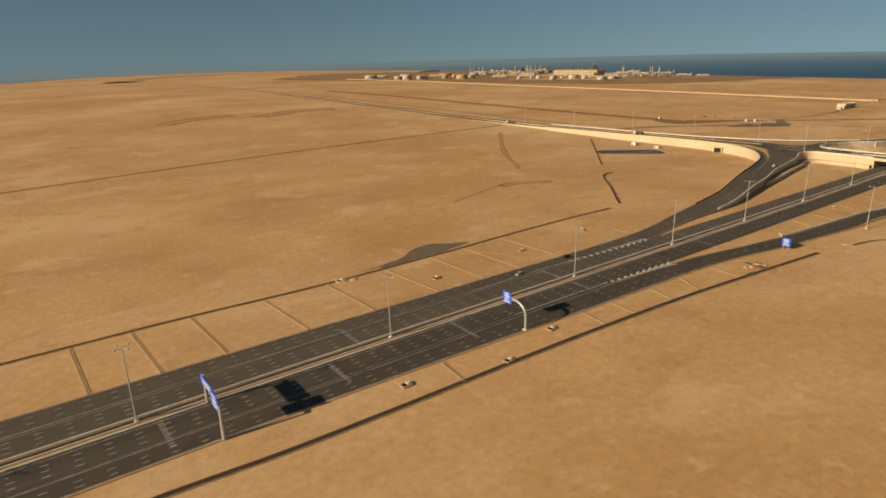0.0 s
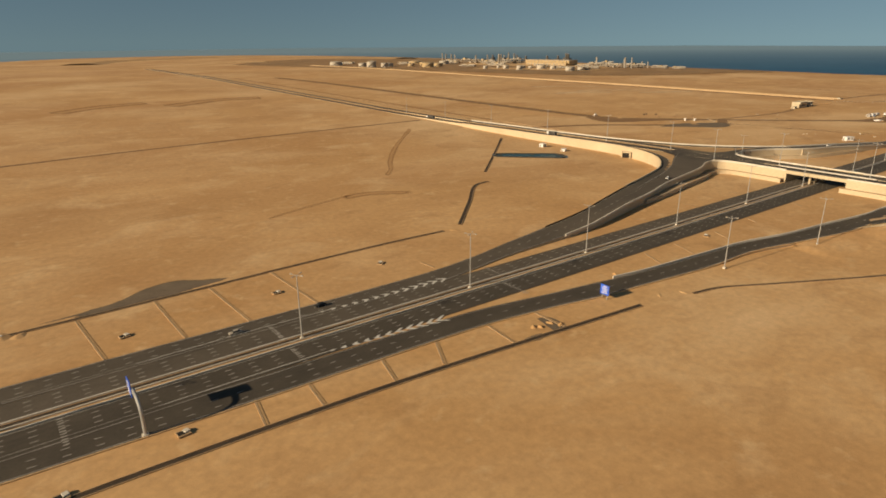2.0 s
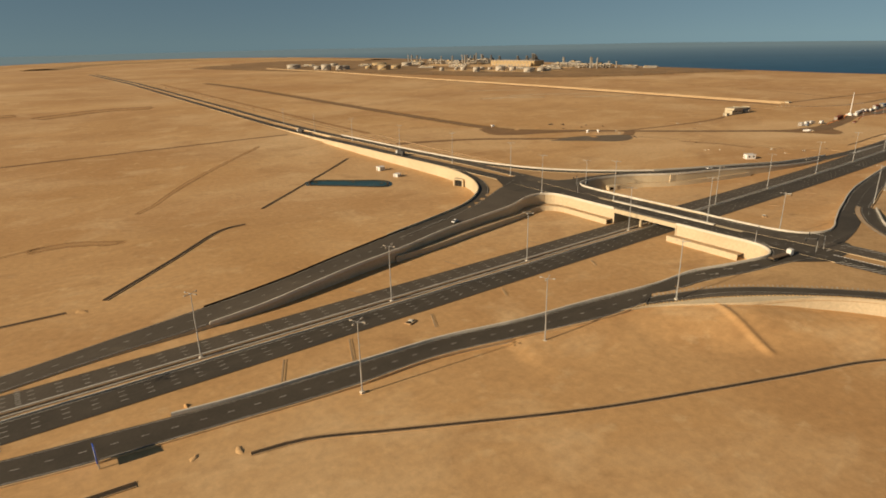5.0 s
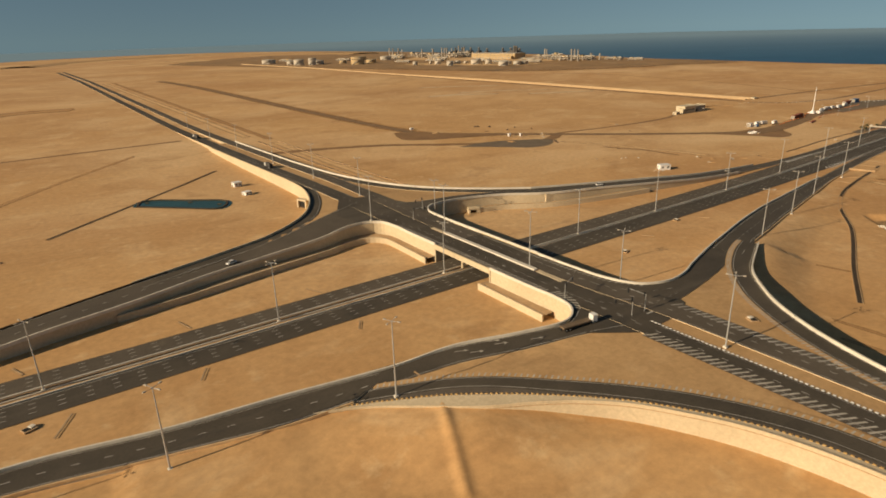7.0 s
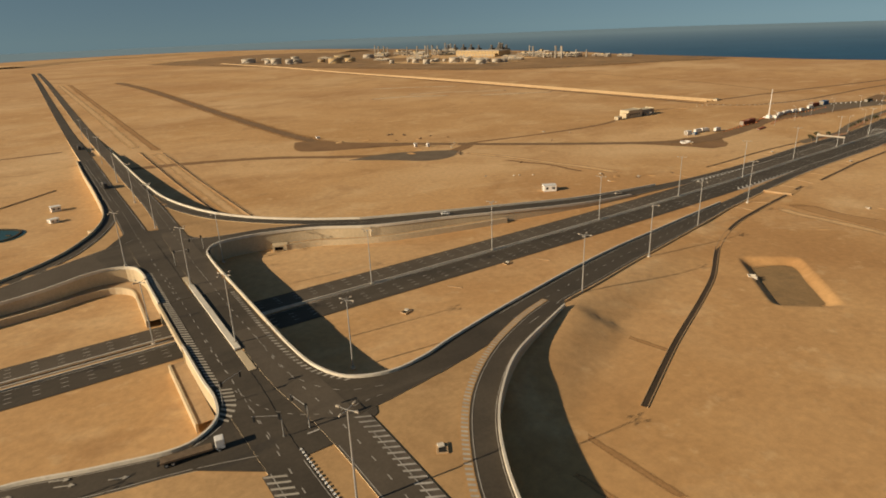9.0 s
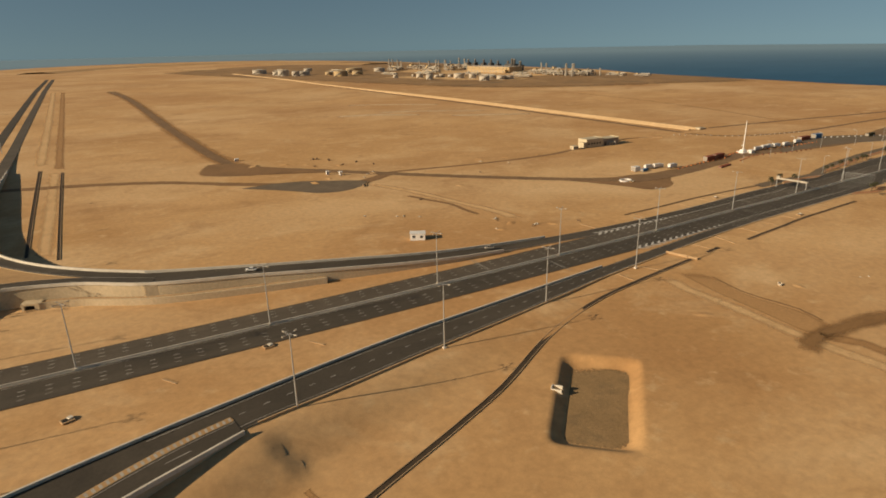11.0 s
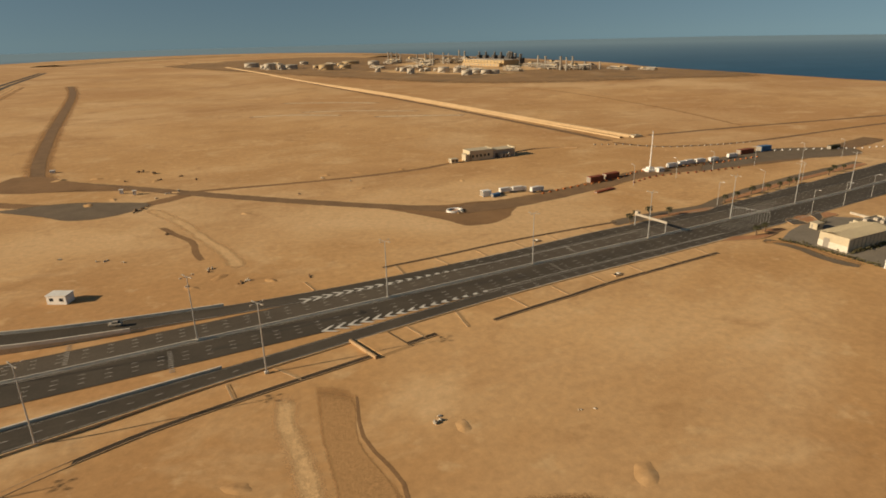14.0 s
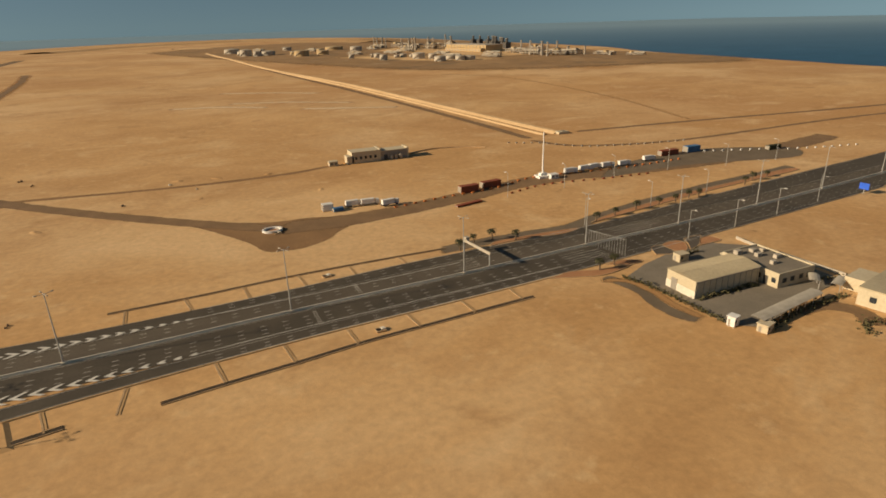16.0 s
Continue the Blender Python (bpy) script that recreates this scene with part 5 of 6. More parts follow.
part("arm", bm, STEEL, c)
p = part("panel", block(bmesh.new(), -0.3, 5.4, 4.6, 7.3, 0.12, 2.6, bevel=0.02), BLUE, c, "bright blue sign panel")
bars(p, -0.38, 4.3, 6.5, 4.8, 7.1, 4)
v = thing("verge_sign", (178.4, 76.2, 0), "blue direction sign on two short posts beside the ramp", "road sign")
for y in (-0.7, 0.7):
    part("post", tube(bmesh.new(), (0, y, 0), (0, y, 3.2), 0.1, 0.1, 8), STEEL, v)
p = part("panel", block(bmesh.new(), -0.12, 0, 1.0, 3.4, 0.1, 2.4, bevel=0.02), BLUE, v, "bright blue sign panel")
bars(p, -0.19, -1.0, 1.0, 1.2, 3.2, 4)
v2 = thing("verge_sign", (757, 103, 0), "large blue sign board facing the motorway", "road sign")
part("post", tube(bmesh.new(), (0, 0, 0), (0, 0, 3.5), 0.15, 0.15, 8), STEEL, v2)
part("panel", block(bmesh.new(), -0.2, 0, 1.6, 3.6, 0.12, 3.0, bevel=0.03), BLUE, v2)
# overhead board by the border post
o = thing("overhead_board", (624.2, 110.0, 0), "white overhead board across the motorway on two posts", "overhead sign", turn=6.4)
for y in (-5.6, 5.6):
    part("post", tube(bmesh.new(), (0, y, 0), (0, y, 3.9), 0.16, 0.14, 8), STEEL, o)
part("board", block(bmesh.new(), 0, 0, 3.3, 4.0, 0.3, 11.8, bevel=0.05), DIRTW, o)
part("cabin", block(bmesh.new(), 0.6, 5.4, 3.4, 4.5, 1.0, 1.2, bevel=0.05), DIRTW, o)


# ---- vehicles ----
def wheels(parent, xs, y, r):
    for x in xs:
        for sy in (-y, y):
            w = part("wheel", tube(bmesh.new(), (x, sy - 0.1, r), (x, sy + 0.1, r), r, r, 14), RUBBER, parent, "black tyre")
            part("rim", tube(bmesh.new(), (x, sy - 0.11, r), (x, sy + 0.11, r), r * 0.55, r * 0.55, 10), STEEL, w)


def car(at, turn, paint, label):
    m = thing("car", at, label, "car", "cars on the roads", turn=turn)
    bm = bmesh.new()
    block(bm, 0, 0, 0.18, 0.55, 2.6, 1.05, bevel=0.1)
    part("body", bm, paint, m)
    bm = bmesh.new()
    block(bm, -0.1, 0, 0.52, 0.88, 1.4, 0.92, bevel=0.14)
    part("cabin", bm, GLASS, m, "dark window band")
    part("roof", block(bmesh.new(), -0.1, 0, 0.86, 0.92, 1.05, 0.8, bevel=0.03), paint, m)
    wheels(m, (-0.8, 0.8), 0.48, 0.2)
    return m


def lorry(at, turn, load, label, length=6.5, flatbed=False):
    m = thing("lorry", at, label, "lorry", "lorries on the roads", turn=turn)
    part("chassis", block(bmesh.new(), 0, 0, 0.45, 0.65, length + 1.6, 0.8), RUBBER, m)
    cab = part("cab", block(bmesh.new(), length / 2 + 0.6, 0, 0.4, 1.9, 1.2, 1.3, bevel=0.12), WHITE, m, "pale cab")
    part("windscreen", block(bmesh.new(), length / 2 + 1.17, 0, 1.1, 1.7, 0.08, 1.1, bevel=0.02), GLASS, cab)
    part("load_box", block(bmesh.new(), -0.4, 0, 0.66, 1.0 if flatbed else 2.2, length, 1.4, bevel=0.05), load, m)
    wheels(m, (-length / 2 + 0.3, -length / 2 + 1.1, length / 2 + 0.4), 0.6, 0.32)
    return m


car((104.9, 110.9, 0.05), 178, DIRTW, "small white car driving on the motorway")
car((124.8, 112.6, 0.05), 178, RUBBER, "small dark car driving on the motorway")
car((482.3, 112.6, 0.9), 163, DIRTW, "small white car on the ramp")
car((417.5, 124.2, 3.72), 160, WHITE, "small white car on the ramp")
car((286.5, 131.5, 3.55), 200, WHITE, "small white car on the ramp")
lorry((327.0, 51.6, 4.55), -8, BARK, "long lorry with a brown load turning onto the overpass", 6.5, True)
lorry((337.1, 361, 0.62), 90, SMOKE, "dark covered lorry on the crossing road", 7)
lorry((337.1, 241, 3.62), 90, SMOKE, "dark covered lorry on the crossing road", 5)


# ---- verge clutter ----
def chamber(at, turn, label="small open concrete manhole chamber in the sand"):
    m = thing("manhole", at, label, "manhole", "manholes on the verge", turn=turn)
    part("kerb_ring", block(bmesh.new(), 0, 0, 0, 0.25, 2.0, 1.6, bevel=0.04), TAN, m)
    # no hole is cut: a near-black slab is painted as the pit's shade
    part("pit", block(bmesh.new(), -0.2, 0, 0.2, 0.28, 1.3, 1.0), DARK, m)
    part("cover", block(bmesh.new(), 0.5, 0.15, 0.25, 0.45, 0.8, 0.9, turn=12, bevel=0.03), KERB, m, "pale lifted cover slab")
    return m


c0 = chamber((87.1, 84.1 - 1.2, 0), 5)
for x, y, a in ((86.6, 123.8, 10), (50, 83.4, 0), (592, 86.9, 0), (589, 117.6, 8), (70.5, 78.4, 3), (240, 93.2 - 6, 20), (120, 126, 0), (66, 138.6, 12), (412, 88.2, 9), (377, 80, 20), (150, 128, 40), (584, 154.5, 0), (367, 45, 30), (355, 33, 60)):
    copy_thing(c0, pose(x, y, 4.55 if (x, y) == (355, 33) else 0, 0, 0, a))


def spoil(at, r, h, seed, label="low mound of dug sandy earth"):
    rnd = random.Random(seed)
    bm = bmesh.new()
    rings, sides = 7, 22
    rows = [[bm.verts.new((0, 0, h))] * sides]
    h *= 0.5
    rows[0][0].co.z = h
    for a in range(1, rings + 1):
        row = []
        for b in range(sides):
            t = 2 * math.pi * b / sides
            edge = 1 + 0.35 * noise.noise(Vector((math.cos(t) * 1.3 + seed, math.sin(t) * 1.3, 0)))
            q = a / rings
            p = Vector((r * q * edge * math.cos(t), 0.6 * r * q * edge * math.sin(t), 0))
            p.z = h * (1 - q * q) ** 1.4 * (1 + 0.7 * noise.noise(p * (1.6 / r) + Vector((0, 0, seed * 3.1)))) - (0.04 if a == rings else 0)
            row.append(bm.verts.new(p))
        rows.append(row)
    for k in range(rings):
        for b in range(sides):
            c = (b + 1) % sides
            if k == 0:
                bm.faces.new((rows[0][0], rows[1][b], rows[1][c]))
            else:
                bm.faces.new((rows[k][b], rows[k + 1][b], rows[k + 1][c], rows[k][c]))
    for f in bm.faces:
        f.smooth = True
    bmesh.ops.rotate(bm, verts=bm.verts[:], matrix=Matrix.Rotation(rnd.random() * 6, 3, "Z"))
    m = part("mound", bm, SAND)
    m.matrix_world = Matrix.Translation(at)
    return tagged(m, label, "earth mound", "mounds of dug earth")


for k, (x, y, r, h) in enumerate([(66.4, 139, 3.0, 0.7), (69.5, 137.4, 2.0, 0.5), (498, 52.3, 2.2, 0.35), (531, 50.6, 2.0, 0.3), (196, 67.2, 1.2, 0.3), (190, 69.6, 1.0, 0.3), (470, 231, 3.0, 0.8), (478, 236, 2.6, 0.7), (487, 240, 2.2, 0.6), (500, 236, 2.0, 0.5), (456, 283, 3.5, 0.9), (470, 279, 3.0, 0.8), (480, 273, 2.8, 0.6), (493, 262, 2.4, 0.5), (505, 133, 2.6, 0.5), (498, 128.5, 2.2, 0.4), (516, 124.6, 2.0, 0.5), (380.5, 39.8, 0.9, 0.35), (376.6, 32.8, 0.8, 0.35), (377.6, 31.4, 0.7, 0.3), (184, 139.4, 1.8, 0.4), (548, 30, 3.0, 0.4), (560, 236, 3, 0.7), (574, 233, 2.6, 0.6), (593, 230, 2.4, 0.6), (520, 190, 2.4, 0.5), (606, 196, 2.2, 0.4), (566, 205, 2.0, 0.4)]):
    spoil((x, y, -0.05), r, h, k)


def rubble(x, y, size, seed, paint, label):
    """A small heap of broken blocks."""
    rnd = random.Random(seed)
    m = thing("rubble", (x, y, -0.05), label, "rubble", "rubble in the sand", turn=rnd.uniform(0, 180))
    for k in range(5):
        bm = bmesh.new()
        w = size * rnd.uniform(0.25, 0.55)
        bmesh.ops.create_icosphere(bm, subdivisions=1, radius=w, matrix=pose(rnd.uniform(-1, 1) * size, rnd.uniform(-0.5, 0.5) * size, w * 0.3, rnd.uniform(0, 90), rnd.uniform(0, 90), 0) @ Matrix.Diagonal((1.3, 0.8, 0.6, 1)))
        part("stone", bm, paint, m)
    return m


for k, (x, y, w) in enumerate([(488.2, 283.8, 1.6), (492.1, 277.4, 1.8), (494.5, 262.5, 1.0), (503.5, 265.7, 1.2), (509, 256, 1.0), (482.1, 266.5, 1.0), (494.6, 177.8, 0.9), (508.8, 125.9, 1.0), (503.3, 138.2, 0.8), (542.3, 208.7, 0.9), (525, 122.2, 0.7), (485.8, 212.2, 1.6), (487.6, 215, 1.3), (489.6, 217.6, 1.0)]):
    rubble(x, y, w, k, BARK, "low heap of dark broken rock")
for k, (x, y, w) in enumerate([(476.2, 161.5, 0.6), (478.6, 160.5, 0.7), (482.6, 157.1, 0.6), (466.9, 168.0, 0.6), (496.8, 129.9, 0.8), (503.3, 140.2, 0.9), (557.5, 230.1, 0.9), (566, 219.2, 0.8), (492.8, 229.7, 0.9), (497, 234.9, 0.9), (501.1, 238.3, 0.8), (527.9, 53.3, 0.8), (549.2, 45.9, 0.3), (551.5, 45, 0.3), (510.6, 127.3, 0.8), (529, 54.4, 0.5)]):
    rubble(x, y, w, 40 + k, TANKW, "scattered pale broken concrete blocks")
ring = thing("ring_wall", (583, 157.4, 0), "round low white ring wall on brown ground", "ring wall")
bm = bmesh.new()
circle = np.array([(2.6 * math.cos(a), 2.0 * math.sin(a), 0.0) for a in np.linspace(0, 2 * math.pi, 33)])
part("wall", bar(bm, circle, 0.5, 0, 0.6), WHITE, ring)
part("floor", block(bmesh.new(), 0, 0, 0, 0.08, 3.0, 2.4), CLAY, ring)


# ---- huts and the service building ----
def hut(at, size, turn, walls, label, windows=2):
    lx, ly, h = size
    m = thing("hut", at, label, "hut", turn=turn)
    part("wall", block(bmesh.new(), 0, 0, 0, h, lx, ly, bevel=0.03), walls, m)
    part("roof", block(bmesh.new(), 0, 0, h, h + 0.14, lx + 0.3, ly + 0.3, bevel=0.03), walls, m)
    part("door", block(bmesh.new(), -lx / 2, ly * 0.2, 0, h * 0.75, 0.08, ly * 0.25), GREY, m)
    for k in range(windows):
        part("window", block(bmesh.new(), -lx * 0.25 + k * lx * 0.5, -ly / 2, h * 0.4, h * 0.75, lx * 0.2, 0.08), GLASS, m)
    return m


hut((319.2, 231, 0), (3.2, 2.6, 1.7), 10, WHITE, "small white plant hut near the pond")
hut((317.8, 214.3, 0), (3.0, 2.2, 1.2), 25, WHITE, "small white pump hut near the pond")
hut((470.4, 134.4, 0), (4.6, 3.0, 2.1), -28, WHITE, "small flat-roofed white hut in the desert")
hut((480.7, 244.6, 0), (1.4, 1.2, 1.6), 0, WHITE, "tiny white kiosk beside a track", 1)
hut((485.4, 240.0, 0), (1.2, 1.2, 1.6), 0, WHITE, "tiny white kiosk beside a track", 1)
hut((451.6, 303, 0), (2.0, 1.4, 1.0), 0, WHITE, "tiny white box hut beside a track", 1)
hut((619.4, 230.8, 0), (3.6, 3.0, 1.8), 0, CREAM, "small cream outbuilding in the desert")
b = thing("service_building", (640, 233, 0), "flat-roofed white and grey service building in the desert", "building")
for x, y, lx, ly, h, mat in ((-6.5, 0, 12.5, 7.0, 4.5, CREAM), (-13.4, -1.5, 3.0, 4.0, 3.0, CREAM), (6.2, 0.5, 12.6, 6.4, 3.7, GREY), (12.2, 0.5, 0.6, 6.8, 4.1, CREAM), (-0.2, 0.5, 0.6, 6.8, 4.7, CREAM)):
    w = part("wall", block(bmesh.new(), x, y, 0, h, lx, ly, bevel=0.04), mat, b)
    part("parapet", block(bmesh.new(), x, y, h, h + 0.25, lx + 0.15, ly + 0.15, bevel=0.03), CREAM, w)
for k in range(5):
    part("window", block(bmesh.new(), -11 + 2.1 * k, -3.5, 1.6, 2.8, 1.0, 0.1), GLASS, b)
for x in (4.5, 6.4, 8.6):
    part("cooler", block(bmesh.new(), x, -3.6, 0, 2.0, 1.0, 1.2, bevel=0.05), DIRTW, b, "pale cooling unit")
part("door", block(bmesh.new(), 2.2, -2.75, 0, 2.2, 1.6, 0.1), SMOKE, b)
line = spline([(654, 236, 0), (668, 240, 0), (683, 236, 0), (690, 231, 0)], 3)
setting("wall_low_yard", bar(bmesh.new(), line, 0.3, -0.1, 0.5), TAN, "low tan yard wall", "wall")

# flag mast with its base
m = thing("flag_mast", (682.6, 171.6, 0), "very tall white mast on a stepped white base", "mast")
part("mast", tube(bmesh.new(), (0, 0, 1.5), (0, 0, 16.2), 0.34, 0.16, 12), WHITE, m)
part("base", block(bmesh.new(), 0, 0, 0, 0.8, 5.0, 4.0, bevel=0.08), WHITE, m)
part("plinth", block(bmesh.new(), 0, 0, 0.8, 1.7, 2.4, 2.0, bevel=0.06), WHITE, m)
part("finial", tube(bmesh.new(), (0, 0, 16.2), (0, 0, 16.7), 0.25, 0.1, 10), STEEL, m)
hut((685.2, 168.6, 0), (3.2, 2.4, 1.5), 0, WHITE, "white cabin beside the flag mast")


def container(at, turn, paint, label, size=(6.0, 2.0, 2.2)):
    m = thing("container", at, label, "container", "containers by the road", turn=turn)
    lx, ly, h = size
    part("box", block(bmesh.new(), 0, 0, 0.1, h, lx, ly, bevel=0.04), paint, m)
    for k in range(int(lx / 0.6)):
        for sy in (-1, 1):
            part("rib", block(bmesh.new(), -lx / 2 + 0.35 + 0.6 * k, sy * ly / 2, 0.2, h - 0.1, 0.2, 0.08), paint, m)
    part("doors", block(bmesh.new(), -lx / 2, 0, 0.2, h - 0.1, 0.06, ly - 0.2), GREY, m)
    return m


container((650.2, 167.2, 0), 4, RED, "rust-red shipping container beside the service road", (7.0, 2.4, 2.4))
container((659.8, 169.4, 0), 6, RED, "dark rust-red shipping container beside the service road", (7.5, 2.4, 2.2))
container((643.7, 153.8, 0), 12, RED, "long low red-brown flat rack beside the road", (10.0, 1.6, 0.6))
container((602.0, 169.6, 0), 0, WHITE, "white site cabin at the roadside", (3.4, 2.4, 2.2))
container((604.8, 167.2, 0), 10, BLUEP, "blue site tank at the roadside", (3.4, 1.6, 1.2))
for x, y, a in ((610.4, 169.6, 0), (615.4, 168.8, -4), (621.0, 165.2, 8), (694.3, 171.2, 5), (701.5, 172, 3), (706.4, 172.6, 5), (711.8, 172.0, 2), (719.2, 171.2, 4), (733, 173, 0)):
    lorry((x, y, 0), a, WHITE, "white box lorry parked beside the service road", 4.2)
container((747.3, 177.5, 0), 0, RED, "red cabin at the vehicle yard", (9, 2.6, 2.2))
container((760.0, 177.4, 0), 0, BLUEP, "blue cabin at the vehicle yard", (7, 3.0, 2.6))
container((792, 164, 0), 0, LEAF, "green cabin at the edge of the yard", (7, 2.2, 1.8))
for name, pts, paint, lab in (("barrier_blocks_north", [(622, 162), (640, 164.6), (660, 166.4), (678, 172.6), (715, 168.6), (745, 169)], ORANGE, "row of orange road barrier blocks"), ("barrier_blocks_south", [(662, 158.2), (677, 162), (700, 158.6), (720, 156.5)], RED, "row of faded red road barrier blocks"), ("barrier_blocks_yard", [(765, 175), (785, 167), (805, 158), (830, 152)], WHITE, "row of white road barrier blocks"), ("barrier_blocks_track", [(704, 234), (716, 226), (728, 210), (745, 203), (775, 197)], TANKW, "row of white road barrier blocks")):
    line = spline([(*p, 0) for p in pts], 2.0)
    bm = bmesh.new()
    for k, p in enumerate(line):
        if k % 2 == 0:
            block(bm, p[0], p[1], 0, 0.5, 1.0, 0.4, turn=8)
    tagged(part(name, bm, paint), lab, "barrier", kind="stuff")


# dug ground beside the southern drain, an object's shadow painted in as dark grit
patch("dug_ground", [(158.6, 78.2), (161.0, 77.6), (161.4, 73.8), (160.7, 71.4), (157.4, 71.2), (157.8, 74.6)], 0.04, GRIT, "dug ground beside the drain, darkened as a painted shadow", "dug earth", soft=0.3)
patch("dug_ground", [(149.8, 73.2), (154.2, 72.9), (154.0, 71.2), (150.0, 71.8)], 0.045, GRIT, "dug ground beside the drain, darkened as a painted shadow", "dug earth", soft=0.6)
for k, (x, y, rr) in enumerate(((155.1, 75.8, 1.1), (156.2, 74.9, 0.8), (159.2, 75.2, 1.0), (160.4, 73.2, 0.9), (192.8, 84.4, 0.8))):
    spoil((x, y, -0.05), rr, 0.7, 3 * k + 1, "small pale mound of dug sand")


# ---- the plant by the sea ----
patch("land_plant", [(541.6, 1343.7), (659.5, 939.5), (749.1, 738.2), (813, 625.2), (940.8, 554.6), (1195, 540), (1225, 900), (1290, 1400), (1200, 2000), (863.5, 1746.2)], 0.18, FAR, "brown scrub and bare earth round the plant", "scrub", soft=60)
patch("land_lot_far", [(586.2, 1470), (652.7, 1461.6), (667.7, 1601), (599, 1622.8)], 0.22, SMEAR, "pale cleared lot", "lot", soft=20)
patch("land_lot_plant", [(781.7, 858.3), (844.3, 752.4), (905.3, 686), (948.3, 701.5), (890.8, 802.4), (832.9, 858.3)], 0.24, SMEAR, "pale levelled tank yard", "lot", soft=25)
patch("land_lot_hall", [(878.4, 990), (934.1, 802.4), (988.5, 731.1), (1081.5, 765.4), (1130.7, 1071.5), (979.4, 1091.1)], 0.24, SMEAR, "pale levelled plant yard", "lot", soft=25)
line = spline([(870, 2400, 0), (960, 2150, 0), (1001.4, 1699.3, 0), (1038.4, 1427.9, 0)], 40)
setting("ridge_far", sweep(bmesh.new(), [offset(line, -60), lift(offset(line, -20), 3), lift(offset(line, 20), 2.6), offset(line, 50)]), FILL, "low dark ridge near the coast", "ridge")
line = spline([(293.1, 1746.2, 0), (420, 2150, 0), (620, 2300, 0), (820, 2380, 0)], 40)
setting("ridge_coast", sweep(bmesh.new(), [offset(line, -50), lift(offset(line, -16), 3.6), lift(offset(line, 16), 3), offset(line, 40)]), FILL, "low dark ridge near the coast", "ridge")


def ring_wall_mesh(r, z0, z1, sides=28):
    bm = bmesh.new()
    bmesh.ops.create_cone(bm, cap_ends=True, segments=sides, radius1=r, radius2=r, depth=z1 - z0, matrix=Matrix.Translation((0, 0, (z0 + z1) / 2)))
    return bm


def tank(x, y, r, h, paint, label):
    m = thing("storage_tank", (x, y, 0), label, "storage tank", "storage tanks of the plant")
    part("shell", ring_wall_mesh(r, 0, h), paint, m)
    bm = bmesh.new()
    tube(bm, (0, 0, h), (0, 0, h + 0.1 * r), r * 0.99, 0.4, 28)
    part("roof", bm, paint, m)
    part("rim", ring_wall_mesh(r * 1.02, h - 0.35, h + 0.05), GREY, m, "grey rim girder")
    bm = bmesh.new()
    for k in range(14):
        a = 3.4 + k * 0.09
        block(bm, (r + 0.5) * math.cos(a), (r + 0.5) * math.sin(a), h * k / 14, h * (k + 1) / 14, 0.9, 1.0 + 0.09 * r, turn=math.degrees(a))
    part("stair", bm, GREY, m, "grey winding stair")
    return m


for row in [(673.8, 1145.8, 12.6, 7.2), (680.5, 1051.5, 7.6, 6.6), (683, 1022.9, 8.9, 9.7), (697.4, 1000.1, 6.3, 7.9), (716.7, 1020.3, 10.9, 6.5), (774, 1171.9, 8, 5.6), (865.8, 1038, 9.9, 6.8)]:
    tank(*row, TANKW, "large weathered white cylindrical storage tank")
for row in [(798.7, 830.1, 3.8, 5.5), (828.4, 829.4, 2.6, 4.9), (830.1, 811.7, 5, 6.2), (825.4, 772.4, 5.2, 7.2), (854, 801.6, 3.7, 4.1), (864.8, 805, 4.6, 4.8), (873.6, 794.7, 3.7, 4.1), (871.8, 766.3, 8.1, 7.3), (885.6, 751.5, 5.3, 6.6), (876.5, 706, 7.2, 6.3), (899.3, 723.1, 7.1, 5.2), (903.2, 704.2, 6.1, 5.7), (916.5, 704.2, 7, 5.1)]:
    tank(*row, TANKW, "small white cylindrical storage tank in a row")
for row in [(752.1, 991.7, 6.3, 5.6), (752.9, 938.7, 11.1, 8.4), (789.1, 956.4, 9, 6.2), (800.9, 1022.9, 6.1, 6.6), (846.4, 1111.3, 15.5, 5.5)]:
    tank(*row, TANT, "sand-coloured cylindrical storage tank")


def column(x, y, h, paint, label, r=1.3):
    m = thing("process_tower", (x, y, 0), label, "tower", "towers of the plant")
    part("skirt", ring_wall_mesh(r * 1.6, 0, h * 0.22, 12), GREY, m)
    part("shaft", tube(bmesh.new(), (0, 0, h * 0.2), (0, 0, h), r, r * 0.85, 12), paint, m)
    for k in (0.45, 0.7, 0.92):
        part("platform", ring_wall_mesh(r * 1.9, h * k, h * k + 0.5, 12), GREY, m)
    return m


for k, (x, y, h) in enumerate([(924.7, 1120.5, 19.3), (928.1, 1112.1, 18.3), (934, 1100.3, 18.1), (938.2, 1092.8, 16.1), (946.6, 1031.3, 16.3), (945.8, 992.6, 17.6), (933.1, 944.6, 20.2), (935.6, 939.5, 20.1), (982.8, 997.6, 17.9), (987.9, 987.5, 16.9), (1019, 1006.9, 21), (1024.1, 995.1, 19), (1037.1, 781, 16.8), (1070.7, 809.8, 15.2), (1024.2, 706, 18.5), (1022.6, 690.6, 18.1), (1074.7, 745.6, 16.7), (1055.7, 692, 11.4), (1093.5, 706.1, 11.2)]):
    column(x, y, h, (DIRTW, GREY, GREY)[k % 3], "slim pale steel process tower with platforms", 1.0 + 0.25 * (k % 3))
